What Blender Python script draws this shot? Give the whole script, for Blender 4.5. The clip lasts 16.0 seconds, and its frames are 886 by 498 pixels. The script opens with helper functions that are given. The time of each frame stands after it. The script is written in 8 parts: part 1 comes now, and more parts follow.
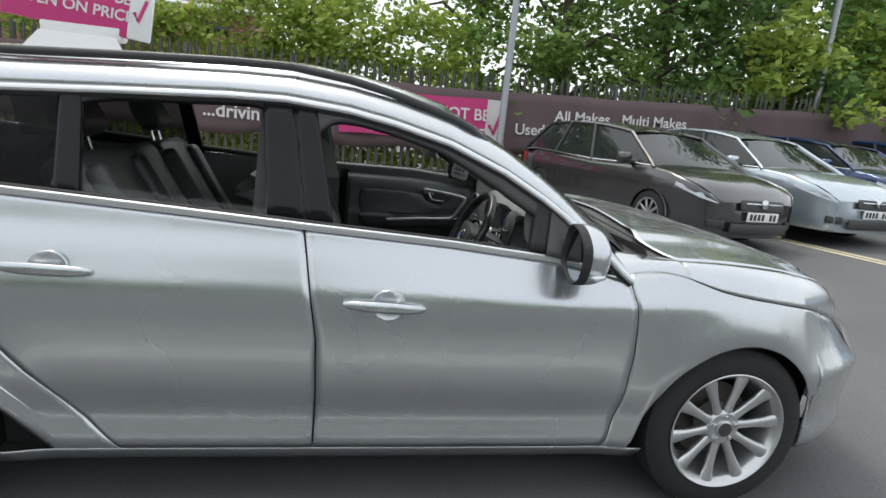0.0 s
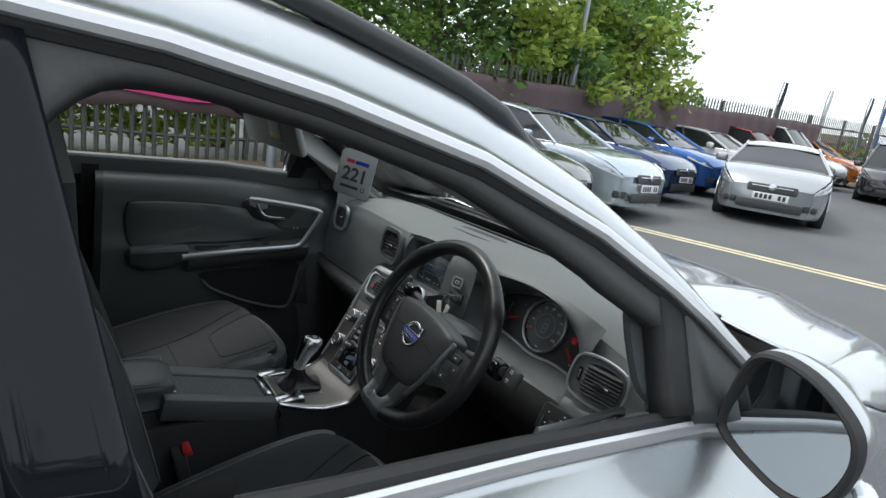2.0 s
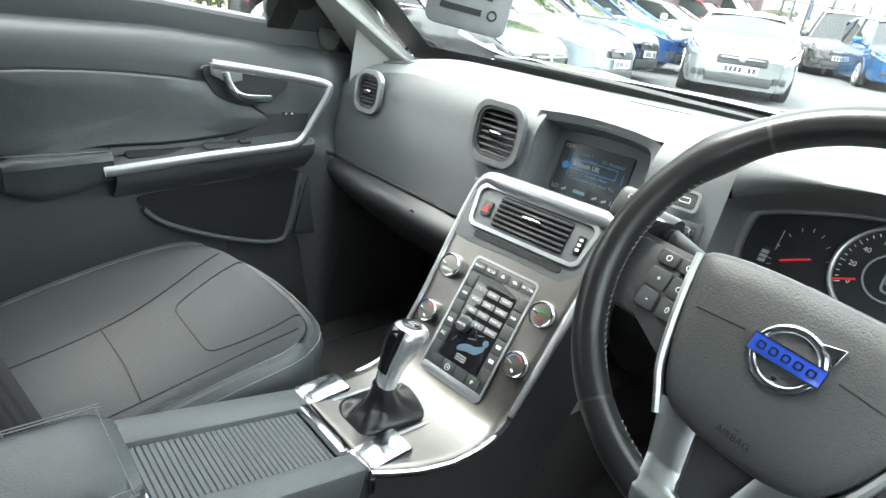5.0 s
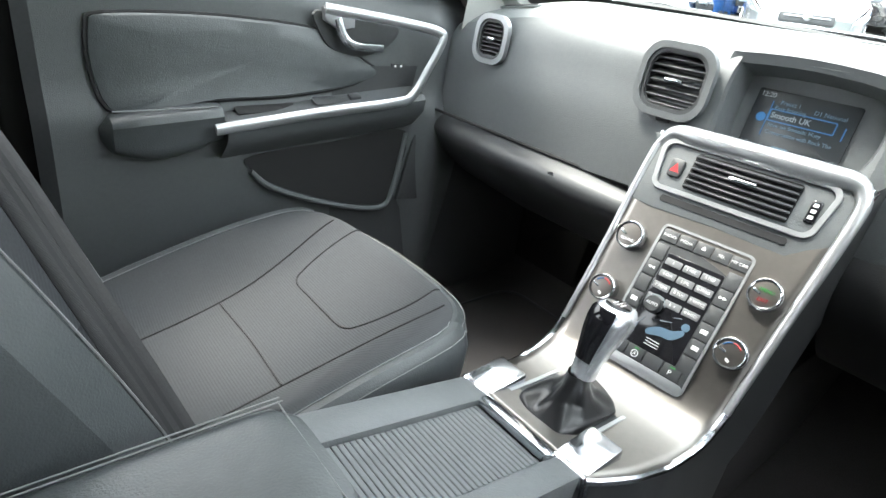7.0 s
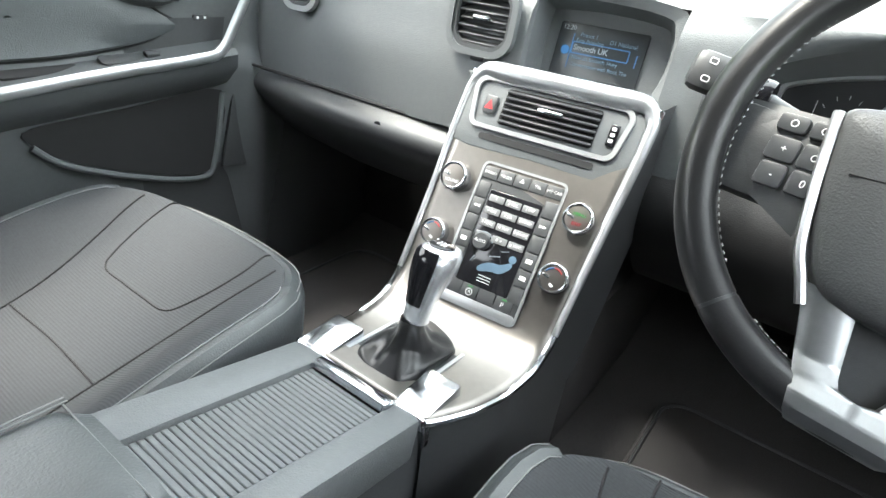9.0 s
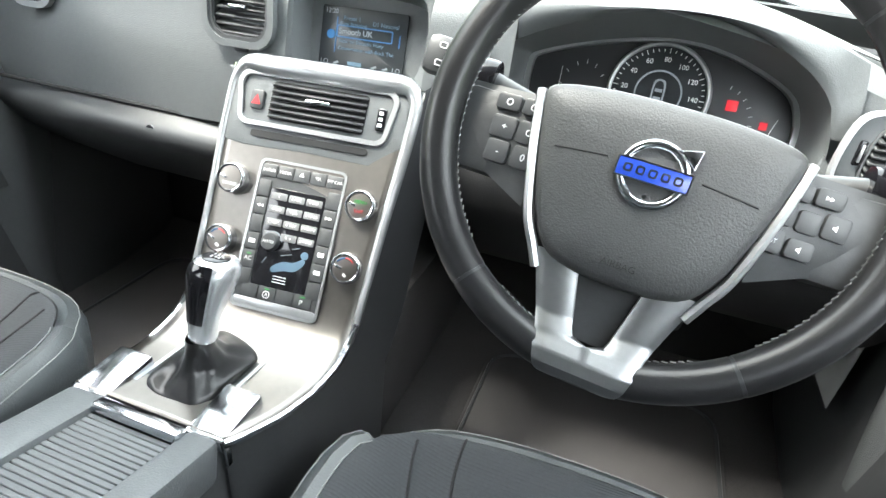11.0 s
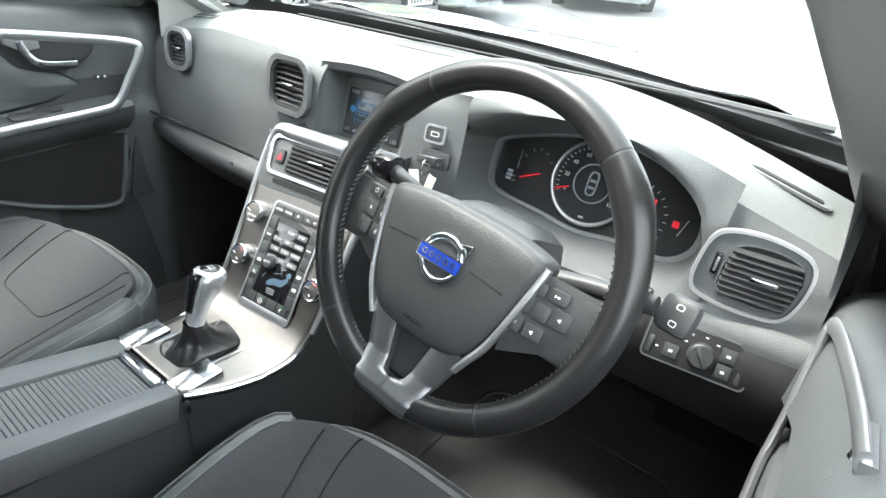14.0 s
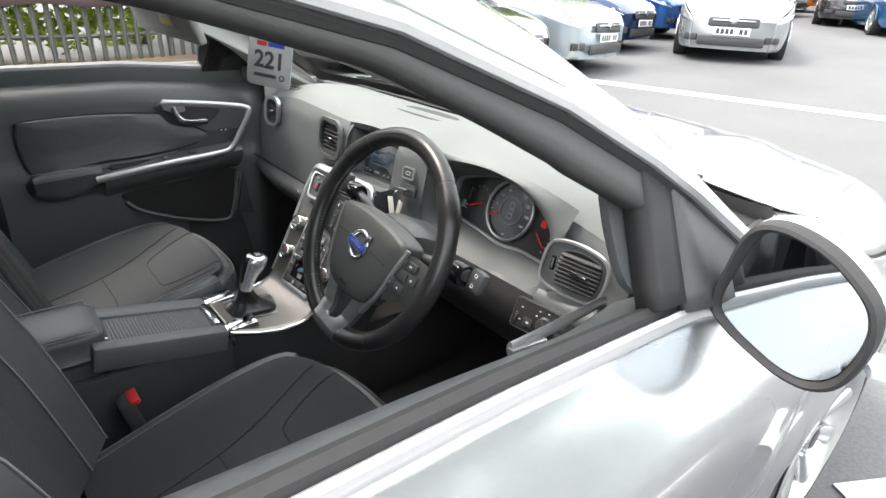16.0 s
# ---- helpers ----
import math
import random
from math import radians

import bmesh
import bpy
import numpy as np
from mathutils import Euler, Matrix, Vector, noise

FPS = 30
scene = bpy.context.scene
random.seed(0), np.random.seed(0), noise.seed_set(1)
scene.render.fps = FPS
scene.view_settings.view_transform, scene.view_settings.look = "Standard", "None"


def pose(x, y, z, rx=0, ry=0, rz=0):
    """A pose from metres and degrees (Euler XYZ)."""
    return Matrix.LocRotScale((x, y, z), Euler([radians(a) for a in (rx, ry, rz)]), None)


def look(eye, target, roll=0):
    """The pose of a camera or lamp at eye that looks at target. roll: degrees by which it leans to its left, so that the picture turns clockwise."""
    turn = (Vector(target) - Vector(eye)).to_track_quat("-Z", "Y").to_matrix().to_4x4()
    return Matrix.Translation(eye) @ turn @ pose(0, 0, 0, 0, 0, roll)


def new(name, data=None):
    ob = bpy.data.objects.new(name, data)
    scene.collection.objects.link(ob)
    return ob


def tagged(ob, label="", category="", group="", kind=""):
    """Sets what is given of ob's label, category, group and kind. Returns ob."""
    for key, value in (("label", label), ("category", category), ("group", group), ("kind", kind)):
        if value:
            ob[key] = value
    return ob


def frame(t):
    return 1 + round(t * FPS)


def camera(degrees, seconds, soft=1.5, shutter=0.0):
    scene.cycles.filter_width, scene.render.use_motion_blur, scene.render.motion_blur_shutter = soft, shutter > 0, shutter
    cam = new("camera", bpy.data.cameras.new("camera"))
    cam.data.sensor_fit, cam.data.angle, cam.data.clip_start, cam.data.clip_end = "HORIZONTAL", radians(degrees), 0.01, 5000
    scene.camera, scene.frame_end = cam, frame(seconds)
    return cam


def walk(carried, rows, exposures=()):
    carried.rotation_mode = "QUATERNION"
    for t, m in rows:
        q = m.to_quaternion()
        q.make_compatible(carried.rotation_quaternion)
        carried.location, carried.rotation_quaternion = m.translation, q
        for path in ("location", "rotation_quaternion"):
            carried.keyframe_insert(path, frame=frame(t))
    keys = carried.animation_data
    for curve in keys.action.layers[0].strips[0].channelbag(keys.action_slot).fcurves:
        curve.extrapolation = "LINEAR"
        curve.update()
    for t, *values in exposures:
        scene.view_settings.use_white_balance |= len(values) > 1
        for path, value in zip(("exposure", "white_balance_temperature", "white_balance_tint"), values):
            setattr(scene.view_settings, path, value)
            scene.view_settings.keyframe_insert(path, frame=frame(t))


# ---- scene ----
cam = camera(75.4, 16.0)
PATH = [
    (0, (-0.725, -2.584, 1.32), (-0.348, -0.665, 0.901), 5.9),
    (0.5, (-0.834, -2.25, 1.32), (-0.241, -0.393, 0.874), 6.7),
    (1, (-0.866, -1.891, 1.327), (-0.103, -0.096, 0.88), 7.1),
    (1.5, (-0.879, -1.551, 1.329), (0.093, 0.14, 0.887), 7.7),
    (1.6, (-0.874, -1.481, 1.321), (0.145, 0.183, 0.884), 7.4),
    (2, (-0.788, -1.214, 1.305), (0.351, 0.369, 0.862), 8.4),
    (2.5, (-0.763, -0.986, 1.285), (0.447, 0.535, 0.813), 8.8),
    (3, (-0.725, -0.834, 1.259), (0.553, 0.617, 0.748), 8.6),
    (3.2, (-0.699, -0.78, 1.239), (0.6, 0.639, 0.691), 8.3),
    (5.3, (-0.66, -0.401, 1.092), (0.611, 0.921, 0.294), 7.4),
    (5.5, (-0.671, -0.369, 1.086), (0.589, 0.951, 0.267), 7.1),
    (6, (-0.705, -0.312, 1.055), (0.52, 1.022, 0.206), 6.7),
    (6.5, (-0.726, -0.271, 1.034), (0.475, 1.072, 0.166), 6.6),
    (7, (-0.732, -0.256, 1.034), (0.456, 1.094, 0.158), 7.0),
    (7.5, (-0.712, -0.262, 1.02), (0.498, 1.057, 0.127), 7.3),
    (8, (-0.71, -0.269, 1.021), (0.571, 0.974, 0.12), 7.6),
    (8.5, (-0.697, -0.276, 1.017), (0.675, 0.857, 0.103), 7.4),
    (9, (-0.683, -0.281, 1.016), (0.786, 0.697, 0.076), 7.0),
    (9.5, (-0.672, -0.287, 1.016), (0.899, 0.494, 0.054), 6.7),
    (10, (-0.656, -0.301, 1.021), (0.974, 0.305, 0.035), 6.1),
    (10.2, (-0.652, -0.307, 1.024), (0.997, 0.243, 0.034), 6.1),
    (12.3, (-0.626, -0.45, 1.096), (1.043, 0.069, 0.124), 5.2),
    (12.5, (-0.625, -0.471, 1.105), (1.025, 0.113, 0.137), 5.1),
    (13, (-0.62, -0.531, 1.132), (0.961, 0.22, 0.164), 5.5),
    (13.5, (-0.626, -0.586, 1.146), (0.884, 0.314, 0.192), 6.0),
    (14, (-0.618, -0.651, 1.174), (0.815, 0.376, 0.229), 5.4),
    (14.5, (-0.611, -0.73, 1.21), (0.749, 0.408, 0.284), 4.4),
    (15, (-0.613, -0.829, 1.247), (0.69, 0.391, 0.344), 3.2),
    (15.5, (-0.645, -0.945, 1.276), (0.619, 0.334, 0.399), 2.6),
    (16, (-0.667, -1.107, 1.293), (0.506, 0.28, 0.456), 2.6),
]
walk(cam, [(t, look(eye, target, roll)) for t, eye, target, roll in PATH],
     exposures=[(0.0, 0.28, 6550, 8), (1.6, 0.30, 6350, 8), (2.4, 0.70, 6300, 3), (3.2, 1.85, 6200, -1), (5.3, 2.85, 6450, 2), (7.0, 3.1, 6450, 5), (9.0, 3.33, 6500, 5), (10.2, 3.5, 6500, 5), (12.3, 3.2, 6450, 4), (13.5, 3.0, 6450, 4), (14.5, 2.87, 6480, 6), (15.2, 2.72, 6700, 8), (16.0, 1.95, 6800, 10)])

# ---- world and sun: bright overcast ----
world = bpy.data.worlds.new("overcast_sky")
scene.world = world
world.use_nodes = True
wn = world.node_tree
bg = wn.nodes["Background"]
sky = wn.nodes.new("ShaderNodeTexSky")
sky.sky_type = "NISHITA"
sky.sun_disc = False
sky.sun_elevation = radians(63)
sky.sun_rotation = radians(-27)
sky.air_density, sky.dust_density, sky.ozone_density = 1.0, 6.0, 1.0
haze = wn.nodes.new("ShaderNodeMix")
haze.data_type = "RGBA"
haze.inputs[0].default_value = 0.72
haze.inputs[7].default_value = (9.6, 9.9, 10.3, 1)
wn.links.new(sky.outputs[0], haze.inputs[6])
wn.links.new(haze.outputs[2], bg.inputs[0])
bg.inputs[1].default_value = 0.135
sun_data = bpy.data.lights.new("sun", "SUN")
sun_data.energy, sun_data.angle, sun_data.color = 1.1, radians(14), (1.0, 0.96, 0.9)
sun = new("sun", sun_data)
sun.matrix_world = look((-4, 8, 18), (0, 0, 0))


# ---- materials ----
def material(name, colour, rough=0.5, metal=0.0, var=0.12, scale=40.0, bump=0.0, bump_scale=400.0, coat=0.0, colour2=None, spec=0.5, wear=6.0):
    """Principled surface with grain at a fine scale, stains at a broad one, and relief."""
    m = bpy.data.materials.new(name)
    m.use_nodes = True
    n, ln = m.node_tree.nodes, m.node_tree.links
    b = n["Principled BSDF"]
    b.inputs["Roughness"].default_value = rough
    b.inputs["Metallic"].default_value = metal
    b.inputs["Coat Weight"].default_value = coat
    b.inputs["Coat Roughness"].default_value = 0.04
    b.inputs["Specular IOR Level"].default_value = spec
    co = n.new("ShaderNodeTexCoord")
    fine, broad = n.new("ShaderNodeTexNoise"), n.new("ShaderNodeTexNoise")
    fine.inputs["Scale"].default_value, fine.inputs["Detail"].default_value = scale, 4
    broad.inputs["Scale"].default_value, broad.inputs["Detail"].default_value = wear, 3
    add = n.new("ShaderNodeMath")
    ln.new(co.outputs["Object"], fine.inputs["Vector"])
    ln.new(co.outputs["Object"], broad.inputs["Vector"])
    ln.new(fine.outputs[0], add.inputs[0])
    ln.new(broad.outputs[0], add.inputs[1])
    ramp = n.new("ShaderNodeMix")
    ramp.data_type = "RGBA"
    rng = n.new("ShaderNodeMapRange")
    rng.inputs[1].default_value, rng.inputs[2].default_value = 0.6, 1.4
    ln.new(add.outputs[0], rng.inputs[0])
    ln.new(rng.outputs[0], ramp.inputs[0])
    lo = colour2 or [c * (1 - var) for c in colour]
    hi = colour if colour2 else [min(1, c * (1 + var)) for c in colour]
    ramp.inputs[6].default_value, ramp.inputs[7].default_value = (*lo, 1), (*hi, 1)
    ln.new(ramp.outputs[2], b.inputs["Base Color"])
    rr = n.new("ShaderNodeMapRange")
    rr.inputs[3].default_value, rr.inputs[4].default_value = max(0, rough * 0.85), min(1, rough * 1.15)
    ln.new(broad.outputs[0], rr.inputs[0])
    ln.new(rr.outputs[0], b.inputs["Roughness"])
    if bump:
        bt, bn = n.new("ShaderNodeTexNoise"), n.new("ShaderNodeBump")
        bt.inputs["Scale"].default_value, bt.inputs["Detail"].default_value = bump_scale, 2
        bn.inputs["Strength"].default_value, bn.inputs["Distance"].default_value = bump, 0.001
        ln.new(co.outputs["Object"], bt.inputs["Vector"])
        ln.new(bt.outputs[0], bn.inputs["Height"])
        ln.new(bn.outputs[0], b.inputs["Normal"])
    return m


def glow(name, colour, strength):
    m = bpy.data.materials.new(name)
    m.use_nodes = True
    b = m.node_tree.nodes["Principled BSDF"]
    b.inputs["Base Color"].default_value = (*[c * 0.15 for c in colour], 1)
    b.inputs["Emission Color"].default_value = (*colour, 1)
    b.inputs["Emission Strength"].default_value = strength
    return m


def glass(name, tint=(0.93, 0.96, 0.95), rough=0.0, clear=0.9, sheen=0.04):
    """Thin pane: mostly clear, with a mirror's share of the sky."""
    m = bpy.data.materials.new(name)
    m.use_nodes = True
    n, ln = m.node_tree.nodes, m.node_tree.links
    n.remove(n["Principled BSDF"])
    tr, gl, mx, fr = n.new("ShaderNodeBsdfTransparent"), n.new("ShaderNodeBsdfGlossy"), n.new("ShaderNodeMixShader"), n.new("ShaderNodeLayerWeight")
    tr.inputs[0].default_value = (*[c * clear for c in tint], 1)
    gl.inputs["Roughness"].default_value = rough
    fr.inputs[0].default_value = 0.5
    pw, sc = n.new("ShaderNodeMath"), n.new("ShaderNodeMath")
    pw.operation, sc.operation = "POWER", "MULTIPLY_ADD"
    pw.inputs[1].default_value = 4.5
    sc.inputs[1].default_value, sc.inputs[2].default_value = 0.8, sheen
    ln.new(fr.outputs["Facing"], pw.inputs[0])
    ln.new(pw.outputs[0], sc.inputs[0])
    ln.new(sc.outputs[0], mx.inputs[0])
    ln.new(tr.outputs[0], mx.inputs[1])
    ln.new(gl.outputs[0], mx.inputs[2])
    ln.new(mx.outputs[0], n["Material Output"].inputs[0])
    return m


def ribbed(m, scale, depth, axis="Y"):
    """Adds fine parallel ribs to a material's relief."""
    n, ln = m.node_tree.nodes, m.node_tree.links
    co, wv, bn = n.new("ShaderNodeTexCoord"), n.new("ShaderNodeTexWave"), n.new("ShaderNodeBump")
    wv.bands_direction = axis
    wv.inputs["Scale"].default_value, wv.inputs["Distortion"].default_value = scale, 0.3
    bn.inputs["Strength"].default_value, bn.inputs["Distance"].default_value = 0.6, depth
    ln.new(co.outputs["Object"], wv.inputs["Vector"])
    ln.new(wv.outputs[0], bn.inputs["Height"])
    ln.new(bn.outputs[0], n["Principled BSDF"].inputs["Normal"])
    return m


PAINT = material("silver_paint", (0.52, 0.545, 0.565), 0.27, 0.88, 0.03, 900, coat=1.0, wear=1.5)
CHROME = material("chrome", (0.60, 0.62, 0.65), 0.15, 1.0, 0.02, 60)
SATIN = material("satin_aluminium", (0.46, 0.47, 0.48), 0.34, 0.8, 0.04, 200)
BRIGHT = material("bright_satin_trim", (0.70, 0.71, 0.73), 0.30, 0.7, 0.03, 200)
SPOKE_METAL = material("dull_satin_metal", (0.27, 0.275, 0.28), 0.38, 0.9, 0.05, 200)
BRUSHED = material("brushed_metal", (0.235, 0.22, 0.205), 0.36, 1.0, 0.08, 90)
BLACK = material("black_plastic", (0.045, 0.047, 0.049), 0.42, 0, 0.15, 200, 0.15, 900)
PIANO = material("piano_black", (0.010, 0.011, 0.014), 0.05, 0, 0.1, 20, spec=0.22)
FRAME_TRIM = material("grey_frame_trim", (0.062, 0.062, 0.063), 0.6, 0, 0.1, 120, 0.3, 500)
GLOSS = material("gloss_black", (0.010, 0.010, 0.012), 0.08, 0, 0.1, 20, spec=0.4)
RUBBER = material("rubber", (0.022, 0.022, 0.023), 0.75, 0, 0.2, 60, 0.3, 300)
DASH = material("charcoal_soft_plastic", (0.105, 0.112, 0.115), 0.46, 0, 0.08, 160, 0.5, 650)
DOOR_TRIM = material("dark_door_plastic", (0.078, 0.083, 0.086), 0.46, 0, 0.08, 160, 0.5, 650)
DASHTOP = material("grey_dash_top", (0.15, 0.16, 0.16), 0.55, 0, 0.08, 160, 0.5, 650)
LEATHER = material("black_leather", (0.058, 0.064, 0.067), 0.40, 0, 0.12, 60, 0.5, 480)
FABRIC = ribbed(material("grey_fabric", (0.037, 0.040, 0.044), 0.9, 0, 0.15, 300), 85, 0.0004, "X")
WHEEL_LEATHER = material("worn_leather", (0.017, 0.017, 0.018), 0.30, 0, 0.15, 80, 0.12, 500, spec=0.5)
PAD = material("charcoal_airbag_plastic", (0.06, 0.061, 0.062), 0.45, 0, 0.08, 160, 0.4, 650)
CARPET = material("carpet", (0.055, 0.052, 0.052), 0.95, 0, 0.35, 500, 1.0, 900)
HEADLINER = material("headliner", (0.36, 0.36, 0.345), 0.9, 0, 0.08, 400, 0.4, 800)
THREAD = material("grey_thread", (0.20, 0.205, 0.205), 0.8, 0, 0.1, 300)
GLASS = glass("clear_glass")
TINT = glass("smoked_glass", (0.5, 0.55, 0.56), 0.0, 0.42, 0.012)
# black plastic darkened: shade under wheel and dash is in the colour
LOWER = material("shaded_lower_plastic", (0.016, 0.016, 0.017), 0.6, 0, 0.12, 120, 0.4, 600)
MIRROR = material("mirror_glass", (0.37, 0.395, 0.41), 0.02, 1.0, 0.01, 5)
TYRE = material("tyre", (0.02, 0.02, 0.021), 0.8, 0, 0.3, 40, 0.4, 200)
ALLOY = material("silver_alloy", (0.56, 0.57, 0.58), 0.3, 0.8, 0.05, 80, coat=0.5)
WHITE = material("white_print", (0.8, 0.8, 0.8), 0.5, 0, 0.03, 40)
BLUE = material("blue_enamel", (0.02, 0.06, 0.42), 0.25, 0, 0.05, 40, coat=0.5)
RED = material("red_plastic", (0.5, 0.03, 0.035), 0.4, 0, 0.08, 40)
ASPHALT = material("asphalt", (0.112, 0.115, 0.119), 0.85, 0, 0.3, 90, 1.0, 160, wear=0.6)
SCREEN = material("screen_glass", (0.028, 0.031, 0.034), 0.22, 0, 0.05, 10)
LIT_WHITE = glow("lit_white", (0.75, 0.85, 0.95), 0.024)
LIT_BLUE = glow("lit_blue", (0.05, 0.32, 0.8), 0.038)
LIT_PALE = glow("lit_pale_blue", (0.35, 0.6, 0.85), 0.018)
LIT_RED = glow("lit_red", (0.9, 0.02, 0.04), 0.09)
LIT_GREEN = glow("lit_green", (0.1, 0.8, 0.15), 0.06)
LAMP = material("lamp_lens", (0.75, 0.77, 0.8), 0.08, 0.6, 0.05, 30, coat=1.0)
HEADLAMP = material("clear_headlamp", (0.36, 0.38, 0.40), 0.12, 0.5, 0.3, 14, coat=1.0)
# near black: shade of openings put into colour, also dark parts and print
DARK = material("dark_shade_and_parts", (0.012, 0.012, 0.013), 0.8, 0, 0.1, 30)


# ---- builders ----
def finish(bm, name, mat, smooth=40):
    bmesh.ops.recalc_face_normals(bm, faces=bm.faces)
    me = bpy.data.meshes.new(name)
    bm.to_mesh(me)
    bm.free()
    if mat:
        me.materials.append(mat)
    if smooth:
        me.polygons.foreach_set("use_smooth", [True] * len(me.polygons))
        me.set_sharp_from_angle(angle=radians(smooth))
    return me


def part(name, bm, mat, parent, label="", smooth=40):
    ob = new(name, finish(bm, name, mat, smooth))
    ob.parent = parent
    if label:
        tagged(ob, label)
    return ob


def thing(name, label, category, group="", kind="", at=None):
    ob = new(name)
    if at is not None:
        ob.matrix_world = at if isinstance(at, Matrix) else Matrix.Translation(at)
    return tagged(ob, label, category, group, kind)


def solid(name, bm, mat, label, category, group="", kind="", smooth=40):
    return tagged(new(name, finish(bm, name, mat, smooth)), label, category, group, kind)


def thick(ob, t, offset=-1.0):
    mod = ob.modifiers.new("thickness", "SOLIDIFY")
    mod.thickness, mod.offset, mod.use_even_offset = t, offset, False
    return ob


def basis(o, right, normal):
    """Local x = right, y = up, z = out of the face."""
    n = Vector(normal).normalized()
    r = Vector(right)
    r = (r - r.dot(n) * n).normalized()
    u = n.cross(r)
    m = Matrix((r, u, n)).transposed().to_4x4()
    return Matrix.Translation(o) @ m


def grid(fn, nu, nv, wrap_u=False, wrap_v=False, caps=False):
    bm = bmesh.new()
    rows = [[bm.verts.new(fn(i / (nu if wrap_u else nu - 1), j / (nv if wrap_v else nv - 1))) for i in range(nu)] for j in range(nv)]
    for j in range(nv if wrap_v else nv - 1):
        for i in range(nu if wrap_u else nu - 1):
            a, b = rows[j], rows[(j + 1) % nv]
            k = (i + 1) % nu
            bm.faces.new((a[i], a[k], b[k], b[i]))
    if caps:
        bm.faces.new(rows[0])
        bm.faces.new(rows[-1])
    return bm


def rrect(w, h, r, n=5):
    pts = []
    for cx, cy, a0 in ((w / 2 - r, h / 2 - r, 0), (-w / 2 + r, h / 2 - r, 90), (-w / 2 + r, -h / 2 + r, 180), (w / 2 - r, -h / 2 + r, 270)):
        for k in range(n):
            a = radians(a0 + 90 * k / (n - 1))
            pts.append((cx + r * math.cos(a), cy + r * math.sin(a)))
    return pts


def ring(r, n=32, ry=None):
    return [(r * math.cos(2 * math.pi * k / n), (ry or r) * math.sin(2 * math.pi * k / n)) for k in range(n)]


def smooth_loop(pts, k=6, closed=True):
    """A rounded curve through the given points."""
    n, out = len(pts), []
    pts = [Vector(p) for p in pts]
    for i in range(n if closed else n - 1):
        if closed:
            a, b, c, d = pts[i - 1], pts[i], pts[(i + 1) % n], pts[(i + 2) % n]
        else:
            a, b, c, d = pts[max(0, i - 1)], pts[i], pts[i + 1], pts[min(n - 1, i + 2)]
        for j in range(k):
            t = j / k
            out.append(0.5 * ((2 * b) + (c - a) * t + (2 * a - 5 * b + 4 * c - d) * t * t + (3 * b - a - 3 * c + d) * t ** 3))
    if not closed:
        out.append(pts[-1])
    return out


def prism(outline, depth, m=None, bevel=0.0, z0=0.0, segments=2):
    """A plate with the given outline: from z0 up to z0 + depth, its upper rim rounded."""
    bm = bmesh.new()
    vs = [bm.verts.new((p[0], p[1], z0)) for p in outline]
    f = bm.faces.new(vs)
    up = bmesh.ops.extrude_face_region(bm, geom=[f])["geom"]
    top = [v for v in up if isinstance(v, bmesh.types.BMVert)]
    bmesh.ops.translate(bm, verts=top, vec=(0, 0, depth))
    if bevel:
        tops = set(top)
        es = [e for e in bm.edges if e.verts[0] in tops and e.verts[1] in tops]
        bmesh.ops.bevel(bm, geom=es, offset=bevel, segments=segments, affect="EDGES", profile=0.5)
    if m is not None:
        bm.transform(m)
    return bm


def frame_bm(outer, inner, depth, m=None, z0=0.0):
    """A flat ring between two outlines of equal count, with depth."""
    n = len(outer)
    def fn(u, v):
        i = round(u * n) % n
        k = round(v * 4) % 4
        p = outer[i] if k in (0, 3) else inner[i]
        return (p[0], p[1], z0 + (depth if k in (0, 1) else 0))
    bm = grid(fn, n, 4, wrap_u=True, wrap_v=True)
    if m is not None:
        bm.transform(m)
    return bm


def rbox(sx, sy, sz, bevel=0.005, m=None, segments=2):
    bm = bmesh.new()
    bmesh.ops.create_cube(bm, size=1)
    bmesh.ops.scale(bm, vec=(sx, sy, sz), verts=bm.verts)
    if bevel:
        bmesh.ops.bevel(bm, geom=bm.edges[:], offset=bevel, segments=segments, affect="EDGES", profile=0.5)
    if m is not None:
        bm.transform(m)
    return bm


def lathe(profile, n=32, m=None, caps=True):
    """Turned about local z: profile of (radius, height)."""
    bm = grid(lambda u, v: (profile[round(v * (len(profile) - 1))][0] * math.cos(2 * math.pi * u), profile[round(v * (len(profile) - 1))][0] * math.sin(2 * math.pi * u), profile[round(v * (len(profile) - 1))][1]), n, len(profile), wrap_u=True, caps=caps)
    if m is not None:
        bm.transform(m)
    return bm


def sweep(path, radius, n=8, closed=False, up=(0, 0, 1), flat=1.0, taper=None):
    """A rod along a path; flat < 1 presses it along the up direction."""
    pts = [Vector(p) for p in path]
    m = len(pts)
    def fn(u, v):
        i = min(m - 1, round(v * (m if closed else m - 1))) % m
        a = pts[i - 1] if (i or closed) else pts[i]
        b = pts[(i + 1) % m] if (i < m - 1 or closed) else pts[i]
        d = (b - a).normalized()
        s = d.cross(Vector(up))
        s = s.normalized() if s.length > 1e-6 else Vector((1, 0, 0))
        w = s.cross(d)
        r = radius * (taper(i / (m - 1)) if taper else 1)
        q = 2 * math.pi * u
        return pts[i] + s * (r * math.cos(q)) + w * (r * flat * math.sin(q))
    return grid(fn, n, m, wrap_u=True, wrap_v=closed, caps=not closed)


